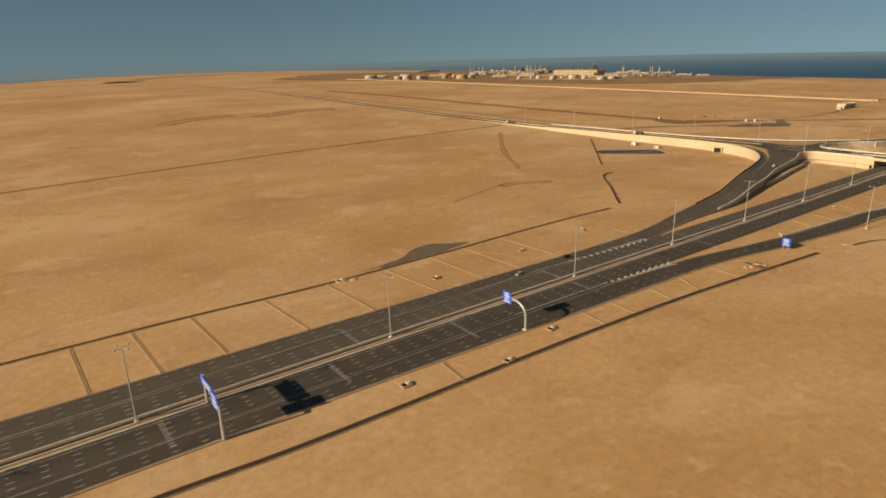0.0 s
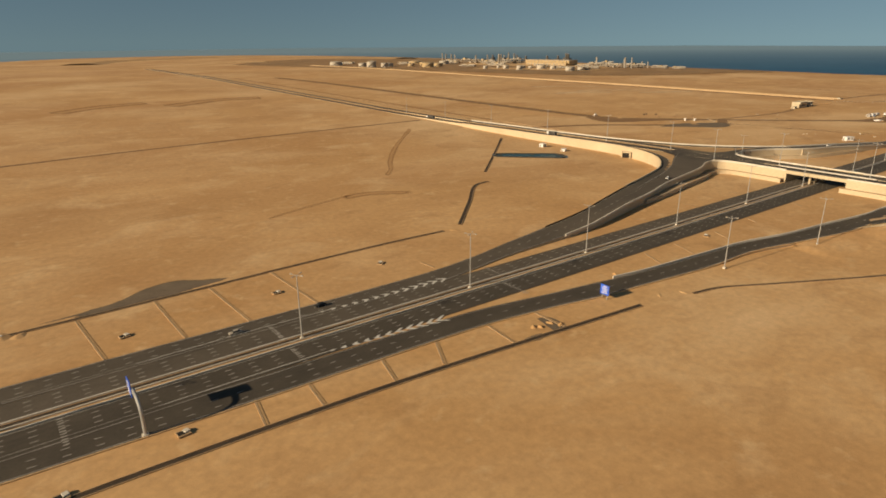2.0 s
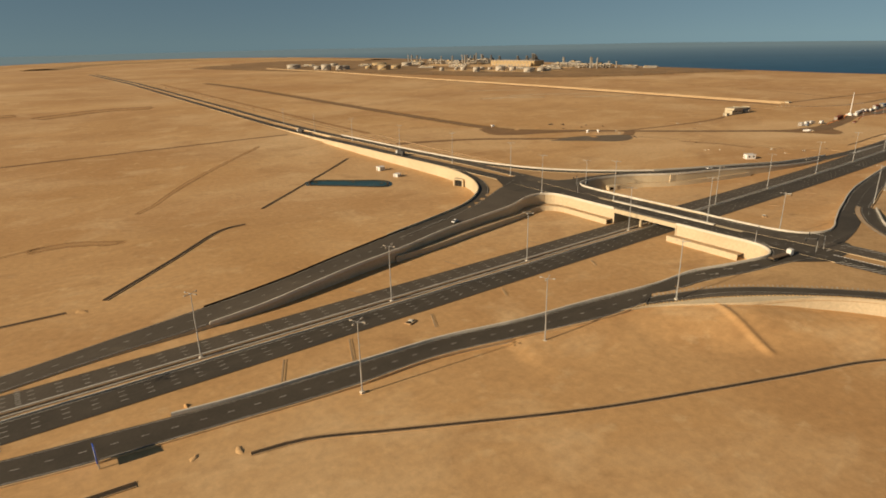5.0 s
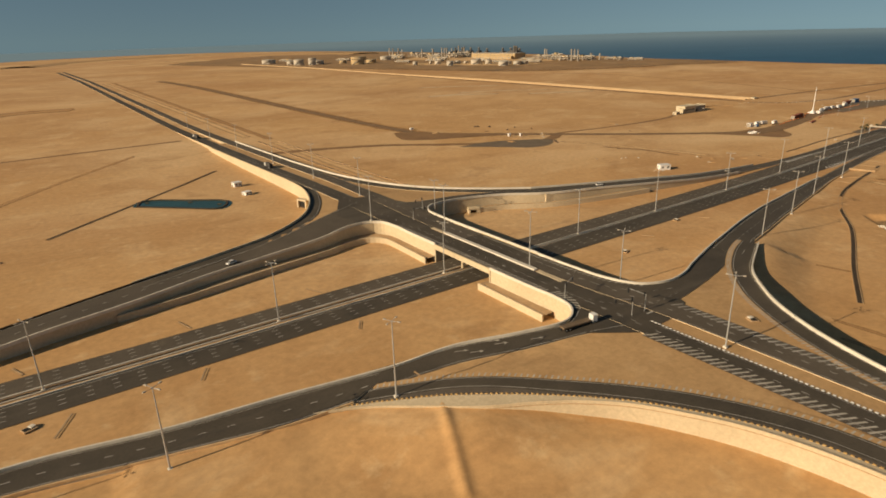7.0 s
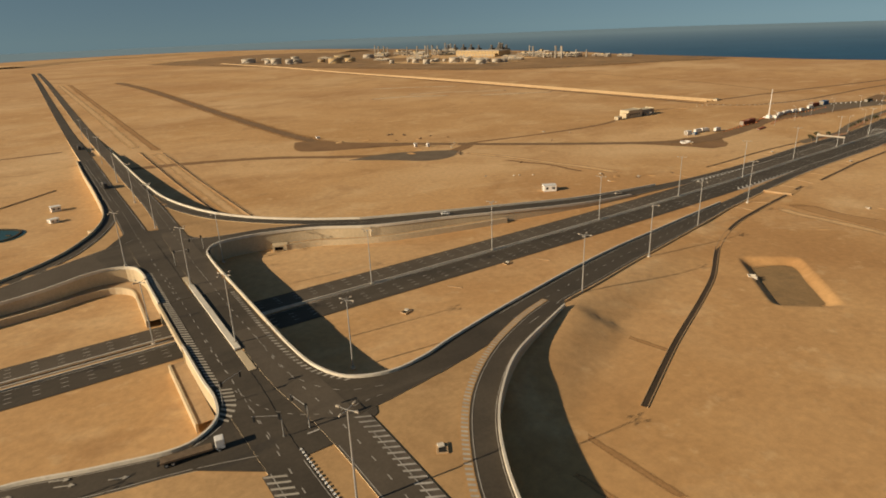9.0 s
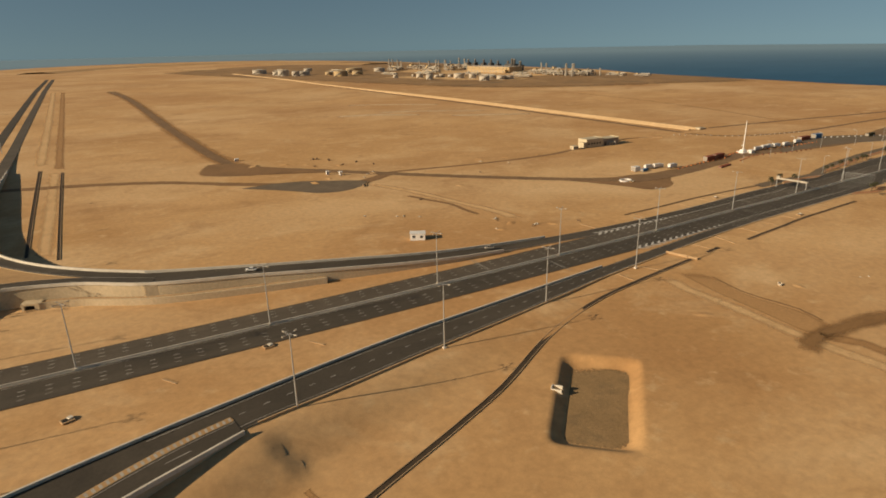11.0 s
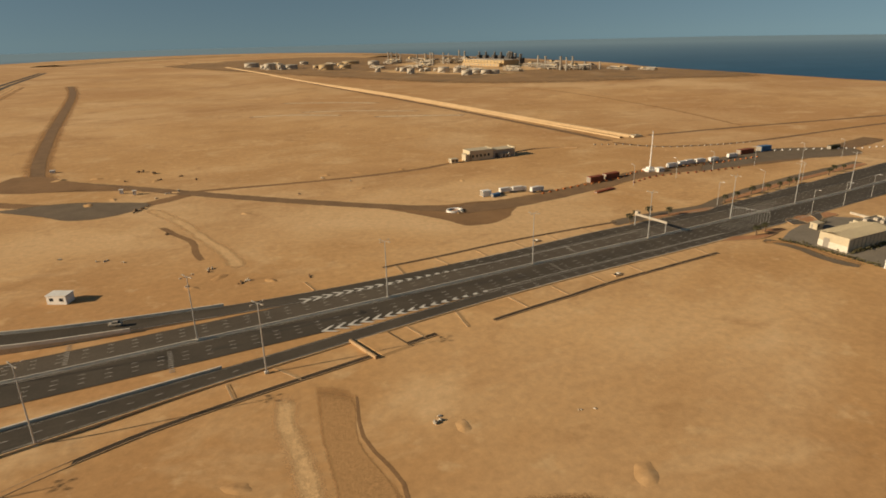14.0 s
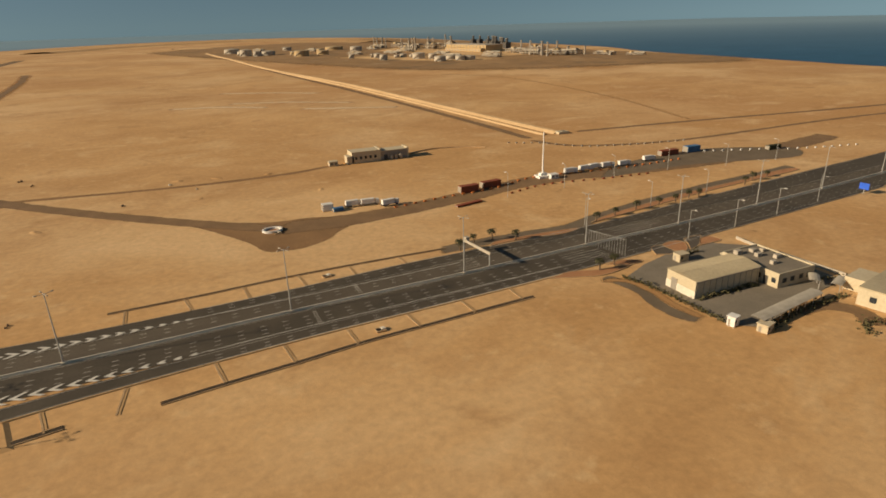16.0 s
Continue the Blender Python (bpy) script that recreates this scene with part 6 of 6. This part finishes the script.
for x, y, h in [(1202, 1263, 18.5), (1209, 1244, 18.4), (1218, 1221, 18.1), (1210, 1179, 18.7), (1202, 1139, 17.2), (1030.6, 852.5, 21.1), (1033, 849.2, 20.2), (1120, 988.3, 17.2), (1089, 927.8, 16.9), (1072.1, 884.5, 16.3)]:
    m = thing("exhaust_stack", (x, y, 0), "dark steel exhaust stack on a duct block", "stack", "exhaust stacks of the plant")
    part("duct", block(bmesh.new(), 0, 0, 0, h * 0.62, 11, 9, turn=10, bevel=0.3), SMOKE, m)
    part("shaft", tube(bmesh.new(), (0, 0, h * 0.6), (0, 0, h), 2.4, 2.1, 14), SMOKE, m)
    part("cap", ring_wall_mesh(2.6, h - 0.8, h, 14), GREY, m)

hall = thing("turbine_hall", (1003.9, 867.3, 0), "long cream flat-roofed turbine hall with bays", "hall", turn=-79)
part("wall", block(bmesh.new(), 0, 0, 0, 9.0, 100, 32, bevel=0.2), TANT, hall)
part("roof", block(bmesh.new(), 0, 0, 9.0, 9.6, 101, 33, bevel=0.1), DIRTW, hall)
part("annex", block(bmesh.new(), 3, -20, 0, 5.0, 90, 8, bevel=0.2), TANT, hall, "lower cream front range")
for k in range(12):
    part("bay", block(bmesh.new(), -44 + 8 * k, -16.3, 5.4, 8.6, 1.2, 0.8), GREY, hall)
    # solid grey blocks whose darker colour stands in for shaded door bays
    part("opening", block(bmesh.new(), -38 + 7.4 * k, -24, 0.8, 3.6, 3.4, 0.5), GREY, hall, "grey block painted as a shaded bay opening")

rnd = random.Random(11)
for x, y, lx, ly, h in [(920.5, 1082.7, 33.7, 11.8, 5.7), (954.2, 1057.4, 42.1, 15.2, 7.2), (964.3, 1015.3, 33.7, 16.8, 6.4), (937.3, 973.2, 30.3, 11.8, 5.7), (979.4, 964.8, 25.3, 20.2, 8.6), (899.4, 1049, 25.3, 8.4, 3.6), (912.1, 922.7, 33.7, 10.1, 3.6), (1013.1, 973.2, 25.3, 18.5, 7.9), (1025.4, 774.1, 31.4, 14, 5.9), (1055.7, 770.8, 22.9, 14.1, 7.5), (1023.8, 731.1, 35.4, 14.1, 6), (1046.3, 701.5, 39.2, 16, 6.1), (1092.1, 732.6, 22, 12.9, 5.5), (982.9, 767.2, 26.3, 8.8, 3.7), (962, 731.1, 26.5, 8, 3), (1122, 699.6, 28.4, 11.4, 4), (1167.5, 687.7, 23.6, 9.8, 3.3), (827.9, 914.3, 33.7, 6.7, 2.9), (802.6, 1091.1, 30.3, 8.4, 3.6), (726.8, 1192.1, 33.7, 8.4, 3.6), (879.4, 891.2, 37.1, 7.6, 2.9), (931.3, 823.5, 29.3, 7.7, 3.3), (921.7, 767.2, 26.3, 7, 3)]:
    m = thing("process_unit", (x, y, 0), "pale pipe rack and plant block of the works", "plant unit", "process units of the plant", turn=-75 + rnd.uniform(-6, 6))
    for sx in np.linspace(-lx / 2, lx / 2, 6):
        for sy in (-ly / 2, ly / 2):
            part("post", block(bmesh.new(), sx, sy, 0, h, 0.8, 0.8), GREY, m)
    for z in (h * 0.55, h):
        part("deck", block(bmesh.new(), 0, 0, z - 0.6, z, lx, ly), DIRTW, m)
    for k in range(4):
        cx, w = rnd.uniform(-0.4, 0.4) * lx, rnd.uniform(0.1, 0.2) * lx
        part("module", block(bmesh.new(), cx, rnd.uniform(-0.2, 0.2) * ly, 0 if k < 2 else h, h * (0.5 if k < 2 else rnd.uniform(1.15, 1.5)), w, ly * 0.5, bevel=0.1), (DIRTW, TANKW, GREY, TANT)[k], m)
    part("pipe", tube(bmesh.new(), (-lx / 2, 0.2 * ly, h + 0.7), (lx / 2, 0.2 * ly, h + 0.7), 0.6, 0.6, 8), DIRTW, m)


# ---- planting at the border post ----
def palm(x, y, h, seed, z=0.0):
    rnd = random.Random(seed)
    m = thing("palm_tree", (x, y, z), "young date palm with a dusty green crown", "palm tree", "palms along the road")
    bm = bmesh.new()
    pts = [Vector((0.12 * math.sin(k * 0.5 + seed), 0.1 * math.cos(k * 0.4 + seed) - 0.1, h * 0.7 * k / 6)) for k in range(7)]
    for k in range(6):
        tube(bm, pts[k], pts[k + 1], 0.2 - 0.012 * k, 0.23 - 0.014 * k, 8)
    part("trunk", bm, BARK, m)
    bm = bmesh.new()
    top = pts[-1]
    for k in range(26):
        a, up = k * 2.4 + rnd.uniform(-0.3, 0.3), rnd.uniform(-0.15, 1.25)
        length = h * rnd.uniform(0.36, 0.5)
        out = Vector((math.cos(a), math.sin(a), 0))
        side = Vector((-math.sin(a), math.cos(a), 0))
        prev = top.copy()
        for q in range(6):
            tilt = up - 0.42 * q
            nxt = prev + (out * math.cos(tilt) + Vector((0, 0, math.sin(tilt)))) * (length / 6)
            w = 0.32 * math.sin(math.pi * (q + 0.7) / 6.6)
            for sgn in (-1, 1):
                for j in (0.0, 0.5):
                    p0, p1 = prev.lerp(nxt, j), prev.lerp(nxt, j + 0.34)
                    tip = side * sgn * w + Vector((0, 0, -0.12)) + out * 0.12
                    bm.faces.new([bm.verts.new(v) for v in (p0, p1, p1 + tip, p0 + tip * 0.9)])
            prev = nxt
    part("crown", bm, LEAF, m)
    return m


for k, (x, y) in enumerate([(639.9, 118.3), (634.4, 121.3), (629.2, 121.6), (623.5, 117.9), (667.9, 120.8), (675.9, 122.5), (684.8, 123.9), (694, 124.4), (701, 124.9), (707.2, 125.6), (712.1, 126.2), (735.6, 129), (742, 131.5), (750, 132.5), (646.5, 91.6), (651.5, 92.6)]):
    palm(x, y, 3.4 + 0.5 * math.sin(k * 2.3), k, 0.05)


def shrub_row(name, pts, wide, high, label, seed=3):
    """Many small leaf clumps along a line."""
    rnd = random.Random(seed)
    line = spline([(*p, 0) for p in pts], 0.5)
    bm = bmesh.new()
    for p in line:
        for k in range(4):
            c = Vector((p[0] + rnd.gauss(0, wide * 0.35), p[1] + rnd.gauss(0, wide * 0.35), abs(rnd.gauss(0, high * 0.4))))
            for j in range(3):
                d = Vector((rnd.uniform(-1, 1), rnd.uniform(-1, 1), rnd.uniform(-0.3, 1))).normalized() * rnd.uniform(0.2, 0.42)
                e = d.cross(Vector((rnd.uniform(-1, 1), rnd.uniform(-1, 1), 1))).normalized() * 0.2
                bm.faces.new([bm.verts.new(v) for v in (c - e, c + d * 0.6 - e * 1.4, c + d, c + e)])
    return tagged(part(name, bm, HEDGE), label, "hedge", kind="stuff")


shrub_row("hedge_boundary", [(648.6, 85.5), (650.2, 80), (651.0, 72), (651.2, 65), (651.4, 60.4)], 0.8, 0.9, "dry green hedge along the compound edge")
shrub_row("hedge_warehouse", [(655, 69.4), (663, 69.4), (671, 69.4)], 0.8, 1.1, "clipped hedge along the warehouse wall", 5)
shrub_row("hedge_canopy", [(656, 54.6), (666, 56.7), (674, 57.5), (682, 57.6)], 1.4, 1.0, "dusty shrubs behind the carport", 6)
shrub_row("hedge_east", [(670.5, 45.4), (674, 48), (678, 46.2), (684, 44)], 1.8, 1.0, "dark dusty shrubs beside a building", 7)
shrub_row("hedge_gate", [(667, 88.4), (671, 89.6), (675, 89.8)], 0.9, 1.0, "dark shrubs beside the warehouse yard", 8)
shrub_row("hedge_yard", [(684, 66), (688, 64), (692, 62)], 1.2, 1.0, "green shrubs beside the annex", 9)


# ---- the border post ----
pave("pavement_compound", [(649.7, 85.7), (658, 89.5), (667.2, 92.1), (682.6, 92.8), (690.7, 86.1), (689.1, 63.2), (673.1, 60.0), (656.1, 55.6), (651.5, 59.2), (651.1, 71.7)], 0.03, "grey paved yard round the warehouse", PAVING, "pavement")


def bed(outline, material, label, kerb=TAN, z=0.09):
    line = spline([(*p, 0.0) for p in outline + outline[:1]], 1.2)
    ob = pave("planting_bed", [(p[0], p[1]) for p in line[:-1]], z, label, material, "planting bed")
    part("kerb", bar(bmesh.new(), line, 0.16, -0.05, z + 0.06), kerb, ob, "pale kerb edging")
    return ob


bed([(632, 117.4), (637, 117.9), (646, 117.3), (654, 116.4), (660, 118.1), (652, 119.2), (642, 119.6), (634, 119.4)], CLAY, "reddish earth planting bed beside the motorway")
bed([(666, 120.4), (680, 122.6), (696, 125.2), (712, 128.0), (740, 131.4), (770, 135), (768, 137), (738, 133.6), (710, 130.4), (690, 127), (672, 123.2)], CLAY, "long reddish earth planting bed beside the motorway")
bed([(634, 92.6), (640, 93.8), (646, 91.8), (655, 90.8), (652, 89.6), (645, 88.8), (640, 90.4)], CLAY, "reddish earth planting bed beside the carriageway")
bed([(664.6, 92.9), (667.1, 97.4), (670.1, 97.4), (669.5, 91.6)], SHOULDER, "dark earth traffic island with a pale kerb")
bed([(670.4, 92.6), (670.8, 97.4), (675.9, 98.0), (676.8, 96.4), (672.8, 91.6)], CLAY, "red paved traffic island with a pale kerb")
bed([(674.4, 91.6), (677.2, 95.3), (678.4, 98.0), (684.4, 98.4), (682.6, 96.6), (677.6, 92.6)], SHOULDER, "dark earth traffic island with a pale kerb")
bed([(678.8, 92.9), (682.8, 96.6), (686.0, 96.6), (686.3, 93.4), (682.4, 92.9)], CLAY, "red paved traffic island with a pale kerb")
bed([(650, 93.4), (655.2, 93.8), (659.2, 91.4), (655, 90.9)], CLAY, "small reddish earth bed at the compound entrance")
band("earth_strip_dark", [(645, 88.4), (646.8, 83), (647.5, 77.8), (646.2, 73), (646.2, 67.6), (648, 62.4)], 2.6, 0.03, GRIT, "dark dug strip beside the compound", "dug earth", ragged=0.3, step=2.0)
band("earth_strip_clay", [(643, 86.8), (648, 84), (649.4, 77), (648.8, 71), (649.4, 63)], 1.6, 0.035, WASH, "reddish dug strip beside the compound", "dug earth", ragged=0.3, step=2.0)
band("track_yard_dark", [(667, 57.4), (674, 57), (678, 52), (675, 46.6)], 3.6, 0.03, TRACK, "dark damp ground behind the carport", "dug earth", ragged=0.4, step=2.0)

w = thing("warehouse", (663, 74.2, 0), "cream warehouse with a low-pitched tan sheet roof", "warehouse")
part("wall", block(bmesh.new(), 0, 0, 0, 3.9, 18, 8.0, bevel=0.04), CREAM, w)
part("plinth", block(bmesh.new(), -9.0, 0, 0, 1.7, 0.16, 8.1, bevel=0.03), KERB, w, "white lower band of the end wall")
bm = bmesh.new()
line = np.array([(-9.15, 0, 0.0), (9.15, 0, 0.0)])
sweep(bm, [np.array([(x, y, z) for x in (-9.2, 9.2)]) for y, z in ((-4.25, 3.75), (-4.25, 3.95), (0, 4.55), (4.25, 3.95), (4.25, 3.75))])
roof = part("roof", bm, ROOF, w, "tan sheet roof")
for k in range(23):
    for sy in (-1, 1):
        bm = bmesh.new()
        tube(bm, (-8.8 + 0.8 * k, sy * 4.25, 3.97), (-8.8 + 0.8 * k, 0, 4.57), 0.05, 0.05, 4)
        part("seam", bm, ROOF, roof)
for k in range(11):
    part("rib", block(bmesh.new(), -8.5 + 1.7 * k, -4.0, 0.1, 3.8, 0.16, 0.14), GREY, w, "grey wall rib")
part("gutter", block(bmesh.new(), 0, -4.3, 3.68, 3.86, 18.3, 0.2), GREY, w)
part("door", block(bmesh.new(), -9.06, 1.8, 0, 2.6, 0.1, 1.6), GREY, w)

a = thing("office_annex", (678.5, 73.6, 0), "low cream annex with a flat grey roof and roof plant", "building")
part("wall", block(bmesh.new(), 0, 0, 0, 3.0, 11, 14.8, bevel=0.04), CREAM, a)
part("roof", block(bmesh.new(), 0, 0, 3.0, 3.1, 10.4, 14.2), PAVING, a, "grey flat roof")
for x, y, lx, ly in ((-5.4, 0, 0.25, 14.9), (5.4, 0, 0.25, 14.9), (0, -7.3, 10.6, 0.25), (0, 7.3, 10.6, 0.25)):
    part("parapet", block(bmesh.new(), x, y, 3.0, 3.4, lx, ly, bevel=0.03), CREAM, a)
for x, y, lx, ly, h in ((-0.4, 2.2, 1.4, 1.0, 0.9), (-1.2, -2.4, 1.2, 0.9, 0.8), (2.6, -0.4, 1.8, 1.0, 0.9), (1.0, 4.8, 1.2, 1.2, 0.7), (-3.2, 5.2, 1.6, 1.2, 1.0), (3.2, 4.0, 1.0, 1.0, 0.7)):
    part("roof_unit", block(bmesh.new(), x, y, 3.1, 3.1 + h, lx, ly, bevel=0.05), DIRTW, a, "pale cooling unit")
part("door", block(bmesh.new(), -5.5, -4.4, 0, 2.0, 0.1, 1.1), SMOKE, a)
for y in (-6.3, -2.6, 0.4, 3.2):
    part("window", block(bmesh.new(), -5.5, y, 1.0, 2.1, 0.1, 1.0), GLASS, a)
for x in (-3.6, -1.2, 1.4, 3.8):
    part("window", block(bmesh.new(), x, -7.4, 1.0, 2.1, 1.2, 0.1), GLASS, a)
part("porch", block(bmesh.new(), -2.4, 8.0, 2.0, 2.3, 4.0, 2.2, bevel=0.04), CREAM, a)


def canopy(at, turn, lx, ly, h, label):
    m = thing("carport", at, label, "carport", "carports", turn=turn)
    for k in range(int(lx / 2.6) + 1):
        x = -lx / 2 + 0.3 + k * (lx - 0.6) / int(lx / 2.6)
        part("post", tube(bmesh.new(), (x, -ly / 2 + 0.2, 0), (x, -ly / 2 + 0.2, h), 0.07, 0.07, 6), STEEL, m)
        part("rafter", tube(bmesh.new(), (x, -ly / 2, h - 0.02), (x, ly / 2, h + 0.12), 0.06, 0.06, 6), STEEL, m)
    bm = bmesh.new()
    sweep(bm, [np.array([(x, y, z) for x in np.linspace(-lx / 2, lx / 2, 8)]) for y, z in ((-ly / 2, h), (-ly / 4, h + 0.22), (0, h + 0.3), (ly / 4, h + 0.28), (ly / 2, h + 0.12), (ly / 2, h + 0.06), (0, h + 0.2), (-ly / 2, h - 0.06))])
    part("roof", bm, TANKW, m, "pale sheet canopy")


canopy((665, 57.6, 0), 8.5, 20.5, 2.6, 2.0, "long pale carport canopy on slim posts")
canopy((681.0, 64.0, 0), 40, 4.2, 2.2, 1.9, "short pale carport canopy behind the annex")
canopy((683.8, 60.4, 0), 20, 5.4, 2.0, 1.9, "short pale carport canopy beside a building")
hut((652, 58.8, 0), (1.7, 1.5, 1.9), 15, WHITE, "small white guard box at the compound edge", 1)
hut((655.4, 54.6, 0), (2.4, 2.0, 1.6), 15, CREAM, "small cream guard hut beside the carport", 1)
hut((667.2, 87.6, 0), (2.8, 2.2, 1.8), 0, CREAM, "small cream gatehouse behind the warehouse", 1)
b3 = thing("cream_building", (687.5, 51.6, 0), "cream rendered building with a flat tan roof", "building", turn=12)
part("wall", block(bmesh.new(), 0, 0, 0, 3.6, 13, 8.4, bevel=0.04), CREAM, b3)
part("roof", block(bmesh.new(), 0, 0, 3.6, 3.85, 13.3, 8.7, bevel=0.04), ROOF, b3)
part("wing", block(bmesh.new(), 3, 6.6, 0, 2.8, 7, 4.8, bevel=0.04), CREAM, b3)
for k in range(4):
    part("window", block(bmesh.new(), -4.6 + 3 * k, -4.2, 1.2, 2.4, 1.2, 0.1), GLASS, b3)
for k in range(2):
    part("window", block(bmesh.new(), -6.5, -2 + 3.4 * k, 1.2, 2.4, 0.1, 1.2), GLASS, b3)
line = np.array([(690.4, 92.2, 0), (689.9, 87, 0), (690.6, 78, 0), (691.2, 70, 0), (691.6, 64, 0)])
setting("wall_compound", bar(bmesh.new(), line, 0.3, -0.1, 0.7), TANKW, "low white boundary wall of the compound", "wall")

g = thing("gate_screen", (654.2, 107, 0), "row of slim grey posts under a thin beam", "screen")
n_, d_ = 16, Vector((3.6, -10.8, 0))
for k in range(n_):
    p = d_ * (k / (n_ - 1))
    part("post", tube(bmesh.new(), p, p + Vector((0, 0, 4.0)), 0.045, 0.045, 6), STEEL, g)
part("beam", tube(bmesh.new(), (0, 0, 4.0), d_ + Vector((0, 0, 4.0)), 0.06, 0.06, 6), STEEL, g)

# dark irrigated strips behind the roadside beds, and lane stripes at the border post
band("planting_strip", [(618, 120.4), (632, 121.2), (646, 120.8), (660, 120.4), (668, 123), (690, 128.6), (712, 132), (740, 135.4), (772, 139)], 4.0, 0.05, GRIT, "dark irrigated strip along the roadside beds", "planting bed", ragged=0.4, step=3.0)
for lo, hi, sign in ((640, 655, -1), (664, 682, 1), (616, 624, 1)):
    bm = bmesh.new()
    for k in range(7):
        q = stretch(beside(sign * (2.4 + 1.25 * k)), 0, lo + 0.8 * k, hi + 0.8 * k)
        flat(bm, lift(q, LIFT), 0.16, 0.012)
    marks("lane_stripes", bm, road_north if sign > 0 else road_south, "worn white lane stripes", PAINT)

# ---- what lies on the swell of the plain is lifted onto it ----
for ob in [o for o in bpy.data.objects if o.parent is None and o.name not in ("ground", "water_sea") and o.type in ("MESH", "EMPTY")]:
    at = ob.matrix_world.translation
    if ob.type == "EMPTY" or at.length > 1:
        if at.y > 250:
            ob.location.z += float(rise(at.x, at.y))
        continue
    for o in [ob, *ob.children_recursive]:
        co = np.empty(len(o.data.vertices) * 3, np.float32)
        o.data.vertices.foreach_get("co", co)
        co = co.reshape(-1, 3)
        up = rise(co[:, 0], co[:, 1])
        if up.any():
            co[:, 2] += up + np.minimum(up, 0.05)
            o.data.vertices.foreach_set("co", co.ravel())
            o.data.update()
